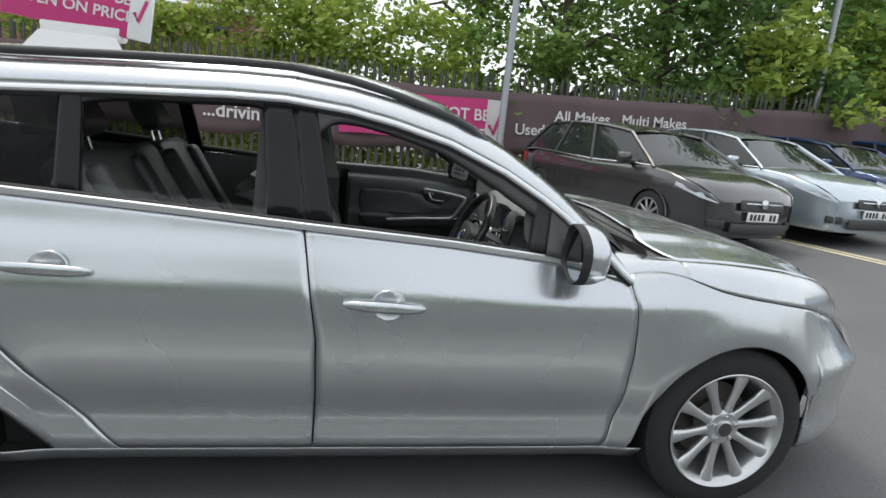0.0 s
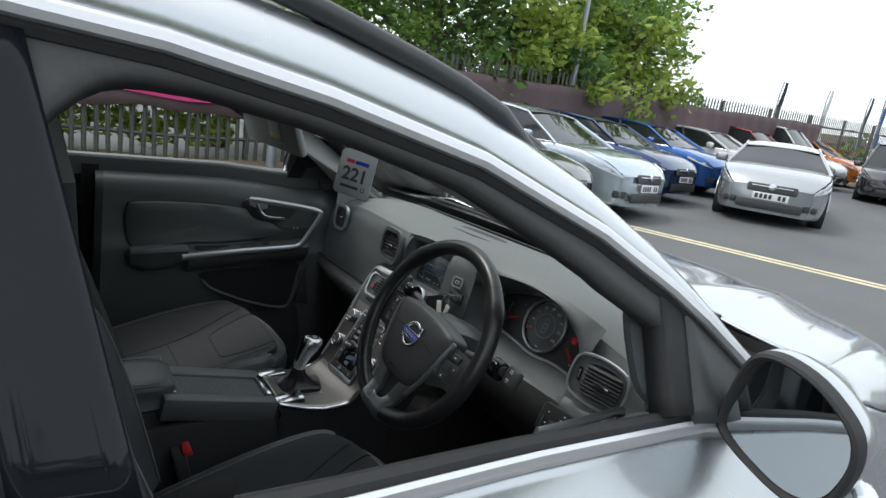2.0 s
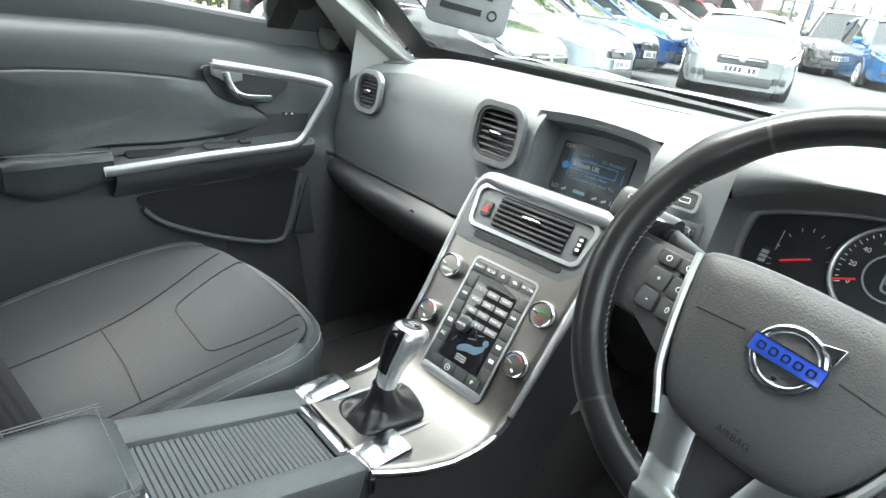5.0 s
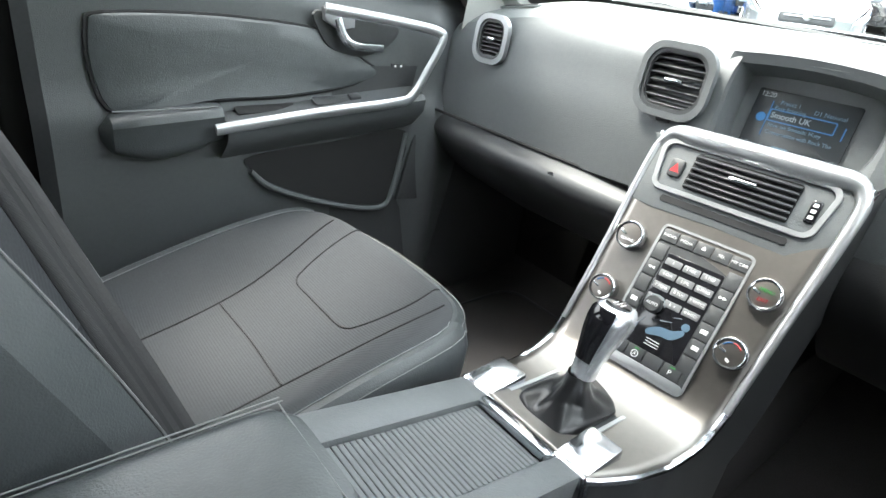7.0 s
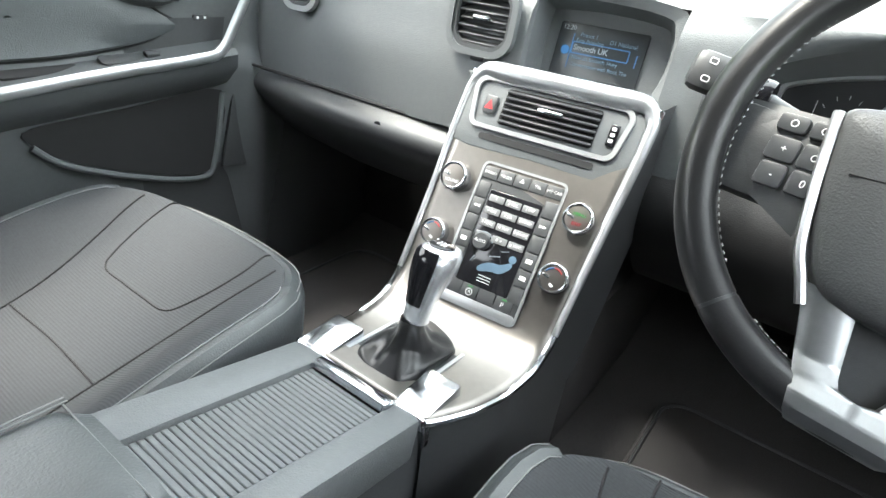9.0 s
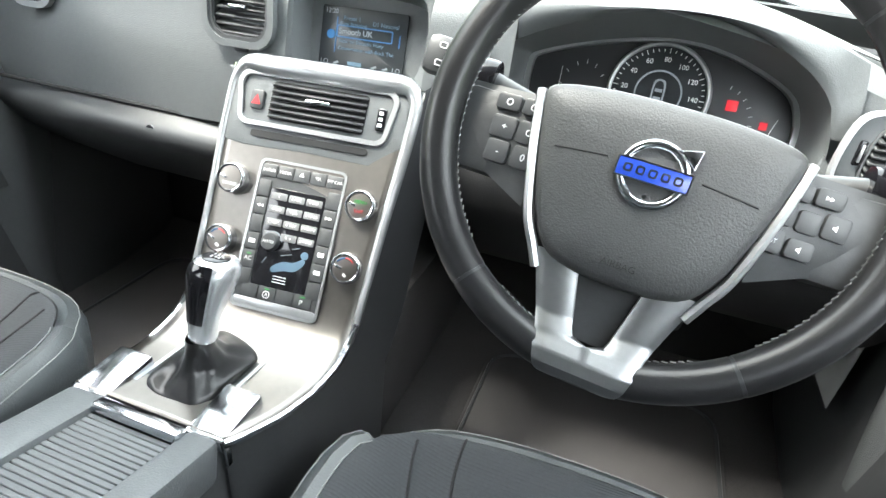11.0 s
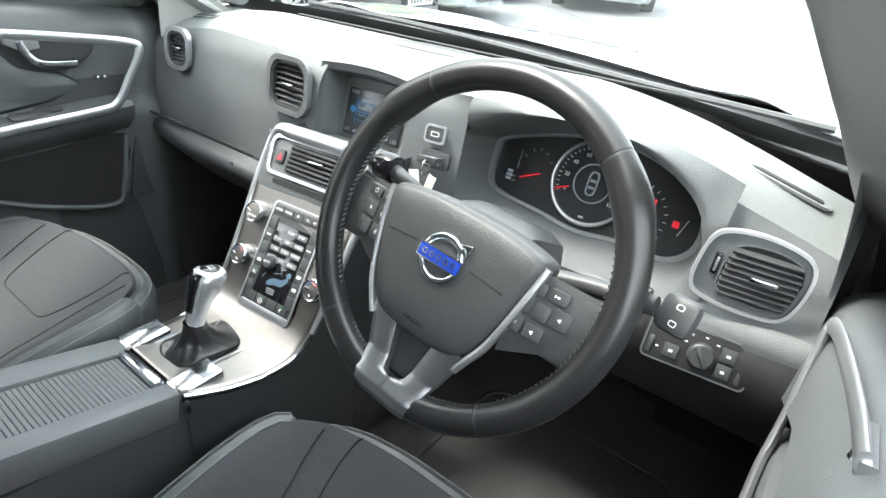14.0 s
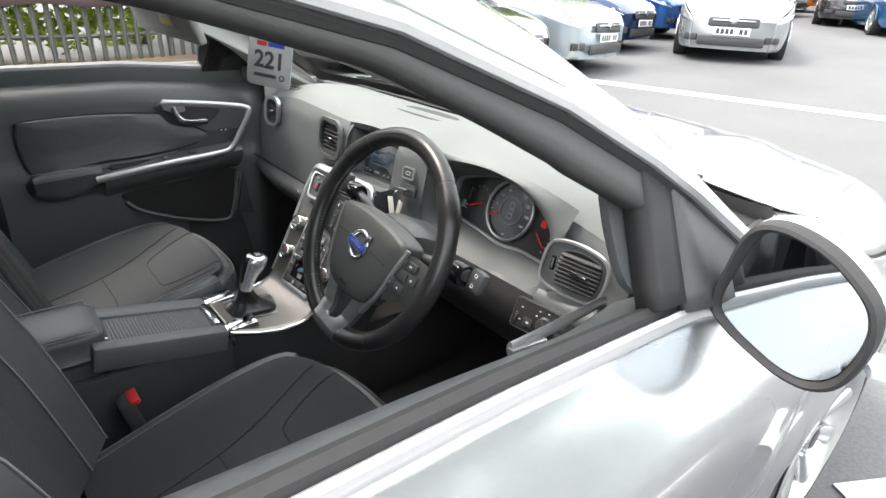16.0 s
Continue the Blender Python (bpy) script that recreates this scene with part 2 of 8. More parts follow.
def words(name, text, size, m, mat, parent, label="", align="CENTER", bold=0.0, depth=0.0002):
    cu = bpy.data.curves.new(name, "FONT")
    cu.body, cu.size, cu.align_x, cu.align_y, cu.extrude, cu.offset = text, size, align, "CENTER", depth, bold
    tmp = new(name, cu)
    me = bpy.data.meshes.new_from_object(tmp)
    bpy.data.objects.remove(tmp)
    me.materials.clear()
    me.materials.append(mat)
    me.transform(m)
    ob = new(name, me)
    ob.parent = parent
    if label:
        tagged(ob, label)
    return ob


def at(x, y, z, m):
    return m @ Matrix.Translation((x, y, z))


def lerp(a, b, t):
    return a + (b - a) * t


def lin1(pts):
    xs, ys = [p[0] for p in pts], [p[1] for p in pts]
    return lambda x: float(np.interp(x, xs, ys))


def ground_z(x):
    """The car park is level under the car and rises gently ahead of it."""
    return 0.045 * max(0.0, x - 1.0) if x < 40 else 0.045 * 39


# ---- ground ----
def ground():
    xs = [-900, -60, -10, 0, 1, 2, 4, 8, 14, 20, 30, 40, 60, 900]
    ys = [-900, -60, -20, 0, 4, 8.2, 20, 60, 900]
    bm = grid(lambda u, v: (xs[round(u * (len(xs) - 1))], ys[round(v * (len(ys) - 1))], ground_z(xs[round(u * (len(xs) - 1))])), len(xs), len(ys))
    return solid("ground", bm, ASPHALT, "worn grey asphalt of a dealer's car park", "ground", kind="structure")


ground()

# ---- the silver estate car: x forward, y to its left, side surface ----
side_pts = [(0.18, 0.80), (0.25, 0.868), (0.30, 0.885), (0.38, 0.872), (0.50, 0.892), (0.62, 0.905), (0.72, 0.914), (0.79, 0.912), (0.84, 0.895), (0.90, 0.872), (0.95, 0.850), (1.02, 0.828), (1.1, 0.79)]
side_z = lin1([(p.x, p.y) for p in smooth_loop([(a, b, 0) for a, b in side_pts], 8, False)])
side_x_pts = [(-3.0, -0.22), (-2.8, -0.10), (-2.5, -0.03), (-2.2, 0.0), (-1.2, 0.0), (0.0, 0.0), (0.4, -0.006), (0.8, -0.012), (1.05, -0.030), (1.2, -0.062), (1.3, -0.108), (1.4, -0.175), (1.5, -0.275), (1.56, -0.36)]
side_x = lin1([(p.x, p.y) for p in smooth_loop([(a, b, 0) for a, b in side_x_pts], 8, False)])
HUB_F, HUB_R, HUB_Z, WHEEL_R = 0.745, -2.03, 0.325, 0.325


def flare(x, z):
    f = 0
    for hx in (HUB_F, HUB_R):
        d = math.hypot(x - hx, z - HUB_Z)
        f += 0.022 * math.exp(-((d - 0.37) / 0.09) ** 2)
    return f


nose_lean = lin1([(-3, 0.0), (0.55, 0.0), (0.85, 0.10), (1.0, 0.25), (1.28, 0.85), (1.45, 1.1), (1.6, 1.2)])


tuck = lin1([(-0.82, 0.0), (-0.36, 0.022), (0.03, 0.043), (0.25, 0.024), (0.5, 0.0)])


def half(x, z):
    return side_z(z) - tuck(x) * max(0.0, min(1.0, (z - 0.80) / 0.12)) - nose_lean(x) * max(0, z - 0.55) + side_x(x) + (flare(x, z) if z < 0.8 else flare(x, z) * max(0, 1 - (z - 0.8) / 0.1))


belt = lin1([(-2.6, 1.075), (-1.7, 1.024), (-1.2, 0.998), (-0.82, 0.976), (-0.36, 0.948), (0.02, 0.914), (0.26, 0.872)])
wing_top_pts = [(0.20, 0.875), (0.3, 0.900), (0.4, 0.906), (0.5, 0.888), (0.6, 0.858), (0.72, 0.835), (0.87, 0.815), (1.05, 0.782), (1.25, 0.722), (1.4, 0.665), (1.56, 0.60)]
wing_top = lin1([(p.x, p.y) for p in smooth_loop([(a, b, 0) for a, b in wing_top_pts], 8, False)])
R_ARCH = 0.345


def under(x):
    zb = 0.245
    for hx in (HUB_F, HUB_R):
        d = abs(x - hx)
        if d < R_ARCH:
            zb = max(zb, HUB_Z + math.sqrt(R_ARCH ** 2 - d * d))
    return zb


def panel(name, left, right, bottom, top, sgn, parent, nu=40, nv=26, mat=None, label="", straight=False):
    """A sheet of the car's side between two upright edges x(z) and two long edges z(x)."""
    def fn(u, v):
        x, z = lerp(left(0.6), right(0.6), u), 0.6
        xb = x
        for _ in range(6):
            z = lerp(bottom(xb if straight else x), top(x), v)
            x = lerp(left(z), right(z), u)
        return (x, sgn * half(x, z), z)
    ob = part(name, grid(fn, nu, nv), mat or PAINT, parent, label)
    return thick(ob, 0.004, 0)


shut_f = lin1([(0.25, 0.235), (0.30, 0.262), (0.45, 0.297), (0.62, 0.305), (0.795, 0.285), (0.88, 0.262)])
shut_m = lin1([(0.25, -0.752), (0.45, -0.752), (0.645, -0.76), (0.91, -0.802), (1.0, -0.818)])
shut_r = lin1([(0.25, -1.30), (0.33, -1.38), (0.40, -1.45), (0.52, -1.56), (0.65, -1.66), (0.85, -1.74), (1.05, -1.78)])

car = thing("estate_car", "silver estate car with open front windows, parked on asphalt", "car")


def car_side(sgn):
    gap = 0.0022
    door_low = lambda x: 0.272
    g = lambda f, d: (lambda z: f(z) + d)
    panel("front_wing", g(shut_f, gap), lambda z: 1.56, under, lambda x: wing_top(x), sgn, car, 90, 26, straight=True)
    fd = panel("front_door", g(shut_m, gap), g(shut_f, -gap), door_low, belt, sgn, car, 40, 40)
    rd = panel("rear_door", g(shut_r, gap), g(shut_m, -gap), lambda x: max(0.272, under(x) - 0.0 if x < -1.6 else 0.272), belt, sgn, car, 40, 40)
    panel("rear_quarter", lambda z: -2.98, g(shut_r, -gap), under, belt, sgn, car, 70, 26)
    panel("sill", lambda z: -1.66, lambda z: 0.40, lambda x: 0.20, lambda x: 0.266, sgn, car, 40, 6)
    return fd, rd


def glass_y(z):
    """Side glass leans inwards."""
    return 0.835 - 0.54 * (z - 0.93)


top_line = [(-2.6, 1.235), (-2.1, 1.270), (-1.7, 1.296), (-1.4, 1.318), (-1.08, 1.338), (-0.9, 1.343), (-0.70, 1.328), (-0.55, 1.303), (-0.36, 1.258), (-0.17, 1.183), (-0.04, 1.112), (0.03, 1.066), (0.10, 1.012), (0.165, 0.962), (0.232, 0.901), (0.262, 0.878)]
top_z = lin1(top_line)


def upper_side(sgn, fd, rd):
    # roof-side rail of painted metal, from the chrome line up to the roof edge
    xs = [p[0] for p in smooth_loop([(p[0], p[1], 0) for p in top_line], 4, False)]
    def rail(u, v):
        x = xs[round(u * (len(xs) - 1))]
        z = top_z(x) + 0.008
        k = (0.0, 0.3, 0.6, 0.85, 1.0)[round(v * 4)]
        rise = lin1([(-2.6, 0.10), (-0.9, 0.085), (-0.4, 0.075), (0.05, 0.055), (0.262, 0.03)])(x)
        return (x + k * 0.02, sgn * (glass_y(z) + 0.012 - k * k * 0.07 - k * 0.035), z + rise * (k - 0.25 * k * k) * 1.2)
    thick(part("roof_rail_panel", grid(rail, len(xs), 5), PAINT, car), 0.003)
    line = [(x, sgn * (glass_y(top_z(x)) + 0.018), top_z(x) - 0.002) for x in xs]
    part("roof_chrome_line", sweep(line, 0.0105, 8, up=(0, 0, 1), flat=1.0), BRIGHT, car)
    dark = [(x, sgn * (glass_y(top_z(x)) + 0.008), top_z(x) - 0.016) for x in xs]
    part("roof_seal", sweep(dark, 0.011, 8), RUBBER, car)
    bl = [(x, sgn * (half(x, belt(x)) + 0.004), belt(x) + 0.008) for x in np.linspace(-2.2, 0.13, 40)]
    part("belt_chrome_line", sweep(bl, 0.0115, 8, up=(0, 1, 0), flat=0.6), BRIGHT, car)
    bs = [(x, sgn * (half(x, belt(x)) - 0.016), belt(x) + 0.012) for x in np.linspace(-2.2, 0.2, 40)]
    part("belt_seal", sweep(bs, 0.013, 8), RUBBER, car)
    # roof bar standing over the roof edge
    bar = [(x, sgn * (glass_y(top_z(x)) - 0.080), top_z(x) + lin1([(-2.3, 0.108), (-0.9, 0.104), (-0.25, 0.082)])(x)) for x in np.linspace(-2.3, -0.28, 34)]
    bar = [(bar[0][0] - 0.06, bar[0][1], bar[0][2] - 0.05)] + bar + [(bar[-1][0] + 0.06, bar[-1][1], bar[-1][2] - 0.045)]
    part("roof_bar", sweep(bar, 0.013, 10, flat=1.1), BLACK, car)


def pillar(name, pts_lo, pts_hi, sgn, parent, mat, inset=0.0, t=0.03):
    """A slanted window post: quad in the side plane given as lower and upper x pairs."""
    (xa, za), (xb, zb) = pts_lo
    (xc, zc), (xd, zd) = pts_hi
    def fn(u, v):
        x = lerp(lerp(xa, xb, u), lerp(xc, xd, u), v)
        z = lerp(lerp(za, zb, u), lerp(zc, zd, u), v)
        return (x, sgn * (glass_y(z) + 0.006 - inset - t / 2), z)
    return thick(part(name, grid(fn, 5, 8), mat, parent), t, 0)


for SG in (-1, 1):
    FD, RD = car_side(SG)
    upper_side(SG, FD, RD)
    pillar("pillar_trim", ((-0.806, 0.982), (-0.727, 0.978)), ((-0.872, 1.338), (-0.806, 1.335)), SG, car, PIANO, t=0.02)
    pillar("pillar_trim", ((-0.925, 0.988), (-0.814, 0.983)), ((-0.972, 1.338), (-0.880, 1.338)), SG, car, PIANO, t=0.02)
    pillar("pillar_core", ((-0.93, 0.965), (-0.735, 0.96)), ((-0.965, 1.33), (-0.825, 1.33)), SG, car, DASH, inset=0.026, t=0.05)
    pillar("rear_pillar_trim", ((-1.52, 1.005), (-1.45, 1.003)), ((-1.56, 1.325), (-1.50, 1.33)), SG, car, PIANO, t=0.03)
    # rear side glass behind the rear door
    q = part("quarter_glass", grid(lambda u, v: (lerp(-2.35, lerp(-1.52, -1.56, v), u), SG * glass_y(lerp(1.01, 1.30, v)), lerp(1.01, 1.30, v)), 8, 6), TINT, car, "smoked glass")
    part("rear_door_glass", grid(lambda u, v: (lerp(-1.45, -0.93, u), SG * (glass_y(lerp(0.985, lerp(1.05, 1.015, u), v)) - 0.012), lerp(0.985, lerp(1.05, 1.015, u), v)), 8, 4), GLASS, car, "lowered clear door glass")
    # door frame: dark header under the chrome line, rounded at its rear corner
    def header(u, v):
        x = lerp(-0.84, 0.20, u)
        w = lin1([(-0.84, 0.13), (-0.795, 0.105), (-0.774, 0.075), (-0.75, 0.052), (-0.727, 0.038), (-0.65, 0.028), (-0.5, 0.028), (-0.386, 0.032), (-0.25, 0.045), (-0.15, 0.060), (0.0, 0.060), (0.20, 0.02)])(x)
        z = top_z(x) - 0.006 - w * v
        return (x - 0.012 * v, SG * (glass_y(z) - 0.016), z)
    thick(part("window_frame", grid(header, 60, 4), FRAME_TRIM, car), 0.028, 0)
    def rheader(u, v):
        x = lerp(-1.53, -0.88, u)
        w = lin1([(-1.53, 0.06), (-1.48, 0.03), (-1.4, 0.022), (-1.0, 0.022), (-0.95, 0.03), (-0.88, 0.06)])(x)
        z = top_z(x) - 0.006 - w * v
        return (x, SG * (glass_y(z) - 0.016), z)
    thick(part("window_frame", grid(rheader, 30, 4), BLACK, car), 0.028, 0)
    # sail panel at the mirror's foot
    pillar("sail_panel", ((-0.035, 0.932), (0.235, 0.892)), ((-0.005, 1.082), (0.045, 1.052)), SG, car, BLACK, t=0.03)
    pillar("window_channel", ((-0.088, 0.945), (-0.035, 0.940)), ((-0.052, 1.105), (-0.005, 1.082)), SG, car, RUBBER, inset=0.004, t=0.036)
    # wheel housings
    for HX in (HUB_F, HUB_R):
        part("wheel_housing", grid(lambda u, v: (HX + 0.352 * math.cos(math.pi * (u * 1.2 - 0.1)), SG * lerp(0.50, half(HX + 0.352 * math.cos(math.pi * (u * 1.2 - 0.1)), 0.4) - 0.045, v), HUB_Z + 0.352 * math.sin(math.pi * (u * 1.2 - 0.1))), 24, 3), DARK, car)

# inner body wall, hides the joints between panels
for SG in (-1, 1):
    part("inner_wall", grid(lambda u, v: (lerp(-2.9, 1.15, u), SG * (half(lerp(-2.9, 1.15, u), lerp(0.24, 0.86, v)) - 0.085 - (0.36 if min(abs(lerp(-2.9, 1.15, u) - HUB_F), abs(lerp(-2.9, 1.15, u) - HUB_R)) < 0.36 else 0)), lerp(0.24, 0.86, v)), 80, 6), DARK, car)

# roof skin and headliner
def roof_fn(dz, inset):
    def fn(u, v):
        x = lerp(-2.62, -0.42, u)
        edge = glass_y(top_z(x)) - 0.115 + inset
        y = lerp(-edge, edge, v)
        z0 = top_z(x) + lin1([(-2.6, 0.10), (-0.9, 0.082), (-0.42, 0.05)])(x) + dz
        return (x + 0.13 * (1 - (y / edge) ** 2) * (u ** 4), y, z0 + 0.055 * (1 - (y / edge) ** 2))
    return fn
thick(part("roof", grid(roof_fn(0.0, 0.02), 40, 20), PAINT, car), 0.004)
part("headliner", grid(roof_fn(-0.035, 0.08), 40, 20), HEADLINER, car, "light grey woven headliner")

# bonnet, cowl and nose
bonnet_w = lin1([(0.40, 0.81), (0.46, 0.80), (0.7, 0.765), (1.0, 0.70), (1.25, 0.60), (1.42, 0.50), (1.5, 0.43)])
bonnet_z_pts = [(0.40, 0.938), (0.46, 0.938), (0.7, 0.930), (1.0, 0.897), (1.25, 0.843), (1.40, 0.785), (1.47, 0.735), (1.51, 0.68)]
bonnet_z = lin1([(p.x, p.y) for p in smooth_loop([(a, b, 0) for a, b in bonnet_z_pts], 8, False)])
bonnet_rear = lin1([(0.0, 0.495), (0.5, 0.465), (0.72, 0.415), (0.9, 0.435), (1.0, 0.48)])
def bonnet_fn(u, v):
    s = lerp(-1, 1, v)
    x0 = lerp(bonnet_rear(abs(s)), 1.50, u)
    crease = 0.016 * math.exp(-((abs(s) - 0.62) / 0.09) ** 2) * (1 - 0.6 * u)
    return (x0 + 0.10 * (1 - s * s) * (u ** 2), s * bonnet_w(x0), bonnet_z(x0) + 0.048 * (1 - s * s) * (1 - 0.5 * u) + crease)
thick(part("bonnet", grid(bonnet_fn, 50, 50), PAINT, car), 0.004)
def shoulder_fn(sgn):
    def fn(u, v):
        x = lerp(0.48, 1.50, u)
        b = Vector(bonnet_fn(u, 0.0 if sgn < 0 else 1.0))
        a = Vector((x, sgn * half(x, wing_top(x)), wing_top(x)))
        p = a.lerp(b, v)
        k = min(1.0, u * 4)
        p.z += lerp(0.010, 0.018, k) * math.sin(math.pi * v)
        p.y += sgn * 0.014 * k * math.sin(math.pi * v)
        return p
    return fn
for SG in (-1, 1):
    thick(part("bonnet_shoulder", grid(shoulder_fn(SG), 50, 9), PAINT, car), 0.003)
    part("bonnet_gap", sweep([Vector((x, SG * (half(x, wing_top(x)) + 0.0005), wing_top(x) + 0.001)) for x in np.linspace(0.50, 1.38, 40)], 0.0018, 6), DARK, car)
    part("bumper_gap", sweep([Vector((x, SG * (half(x, z) + 0.0005), z)) for x, z in ((1.075, 0.515), (1.15, 0.538), (1.25, 0.555), (1.34, 0.566), (1.40, 0.570))], 0.002, 6), DARK, car)
    # the wing's run up to the screen pillar
    def foot(u, v):
        x = lerp(0.16, 0.49, u)
        a = Vector((x, SG * half(x, wing_top(x)), wing_top(x)))
        c = Vector((lerp(0.23, 0.48, u), SG * lerp(0.785, 0.800, u), lerp(0.935, 0.939, u)))
        b = Vector((lerp(0.25, 0.48, u), SG * lerp(0.755, 0.728, u), lerp(0.948, 0.934, u)))
        if v > 0.7:
            return c.lerp(b, (v - 0.7) / 0.3)
        p = a.lerp(c, v / 0.7)
        p.z += 0.010 * math.sin(math.pi * v / 0.7)
        return p
    thick(part("wing_foot", grid(foot, 14, 11), PAINT, car), 0.003)
def cowl_fn(u, v):
    s = lerp(-0.97, 0.97, v)
    a = Vector((0.42 - 0.14 * s * s, s * 0.75, 0.934))
    b = Vector((bonnet_rear(abs(s)) + 0.02, s * 0.785, 0.931 + 0.048 * (1 - s * s)))
    return a.lerp(b, u)
part("cowl", grid(cowl_fn, 6, 24), BLACK, car)
def nose_fn(u, v):
    s = lerp(-1, 1, u)
    z = lerp(0.22, 0.70, v)
    return (1.548 + 0.07 * (1 - s * s) - 0.03 * abs(v - 0.4), s * (half(1.548, z) + 0.004), z)
thick(part("front_bumper", grid(nose_fn, 20, 10), PAINT, car), 0.004)
part("front_grille", grid(lambda u, v: (1.624 - 0.05 * (2 * u - 1) ** 2, lerp(-0.24, 0.24, u), lerp(0.40, 0.60, v)), 12, 6), BLACK, car, "black grille")
for SG in (-1, 1):
    def lens(u, v):
        z = lerp(0.572, 0.722, v)
        x = lerp(lerp(1.400, 1.275, v), lerp(1.54, 1.44, v), u)
        z = min(z, wing_top(x) + 0.004)
        return (x, SG * (half(x, z) + 0.006 * math.sin(math.pi * v) + 0.002), z)
    part("headlight", grid(lens, 12, 8), LAMP, car, "clear headlight lens")
part("rear_end", grid(lambda u, v: (-2.98 + 0.18 * v * v, lerp(-0.72, 0.72, u), lerp(0.25, 1.10, v)), 12, 8), PAINT, car)
part("tailgate_glass", grid(lambda u, v: (lerp(-2.80, -2.62, v), lerp(-0.66, 0.66, u), lerp(1.09, 1.33, v)), 12, 6), TINT, car, "smoked glass")
part("underbody", rbox(4.1, 1.5, 0.06, 0.02, Matrix.Translation((-0.75, 0, 0.23))), DARK, car)

# windscreen: bowed glass between the pillars
def screen_fn(u, v):
    s = lerp(-1, 1, u)
    lo = Vector((0.44 - 0.14 * s * s, s * 0.735, 0.945))
    hi = Vector((-0.30 - 0.10 * s * s, s * 0.585, 1.375 - 0.04 * s * s))
    p = lo.lerp(hi, v)
    p.z += 0.02 * math.sin(math.pi * v)
    return p
ws = part("windscreen", grid(screen_fn, 24, 16), GLASS, car, "clear laminated windscreen glass")
ws.visible_shadow = False
for SG in (-1, 1):
    inner_y = lin1([(-1.0, 0.490), (-0.62, 0.525), (-0.50, 0.548), (-0.40, 0.566), (-0.2, 0.600), (0.0, 0.629), (0.2, 0.657), (0.30, 0.670)])
    inner_z = lin1([(-1.0, 1.325), (-0.62, 1.290), (-0.50, 1.262), (-0.40, 1.236), (-0.2, 1.153), (0.0, 1.058), (0.2, 0.958), (0.30, 0.912)])
    def apil(u, v):
        x = lerp(0.29, -1.0, v)
        w = Vector(screen_fn(0.0 if SG < 0 else 1.0, max(0.0, min(1.0, (0.30 - x) / 0.70)))) + Vector((-0.006, 0, -0.012))
        if x < -0.38:
            w = Vector((x, SG * lerp(0.565, 0.47, min(1.0, (-0.38 - x) / 0.3)), 1.335 + 0.03 * min(1.0, (-0.38 - x) / 0.3)))
        i = Vector((x - 0.02, SG * inner_y(x), inner_z(x)))
        o = Vector((x - 0.02, SG * (glass_y(top_z(x)) - 0.042), top_z(x) - 0.034))
        n = Vector((0, -SG * 0.5, -0.5)) * 0.012
        q = smooth_loop([w, w.lerp(i, 0.55) + n * 0.5, i + n * 0.3, i.lerp(o, 0.5) + n, o], 4, False)
        return q[round(u * (len(q) - 1))]
    part("screen_pillar_trim", grid(apil, 17, 44), HEADLINER, car, "grey woven pillar lining")
    # pillar foot between the end of the dashboard and the door
    def foot(u, v):
        x = lerp(lerp(0.115, 0.070, v), 0.30, u)
        zt = inner_z(x) + 0.012
        return (x, SG * lerp(0.690 if SG < 0 else 0.722, min(0.700, inner_y(x) + 0.012), v ** 3), lerp(0.50, zt, v))
    part("pillar_foot_trim", grid(foot, 12, 16), HEADLINER, car, "grey pillar foot trim")
    # black printed border of the screen
    def frit(u, v):
        p = Vector(screen_fn(lerp(0.0, 0.05, u) if SG < 0 else lerp(1.0, 0.95, u), v))
        return p + Vector((-0.003, 0, -0.004))
    part("screen_border", grid(frit, 4, 24), BLACK, car, "black printed screen border")
part("screen_border", grid(lambda u, v: Vector(screen_fn(u, lerp(0.0, 0.075, v))) + Vector((-0.003, 0, -0.004)), 40, 4), BLACK, car, "black printed screen border")
for YW, LW in ((-0.30, 0.62), (0.28, 0.55)):
    part("wiper", sweep([(0.43 - 0.1 * abs(y) ** 2, y, 0.972 + 0.004 * math.sin(5 * y)) for y in np.linspace(YW - LW / 2, YW + LW / 2, 14)], 0.006, 6), BLACK, car, "black wiper blade")


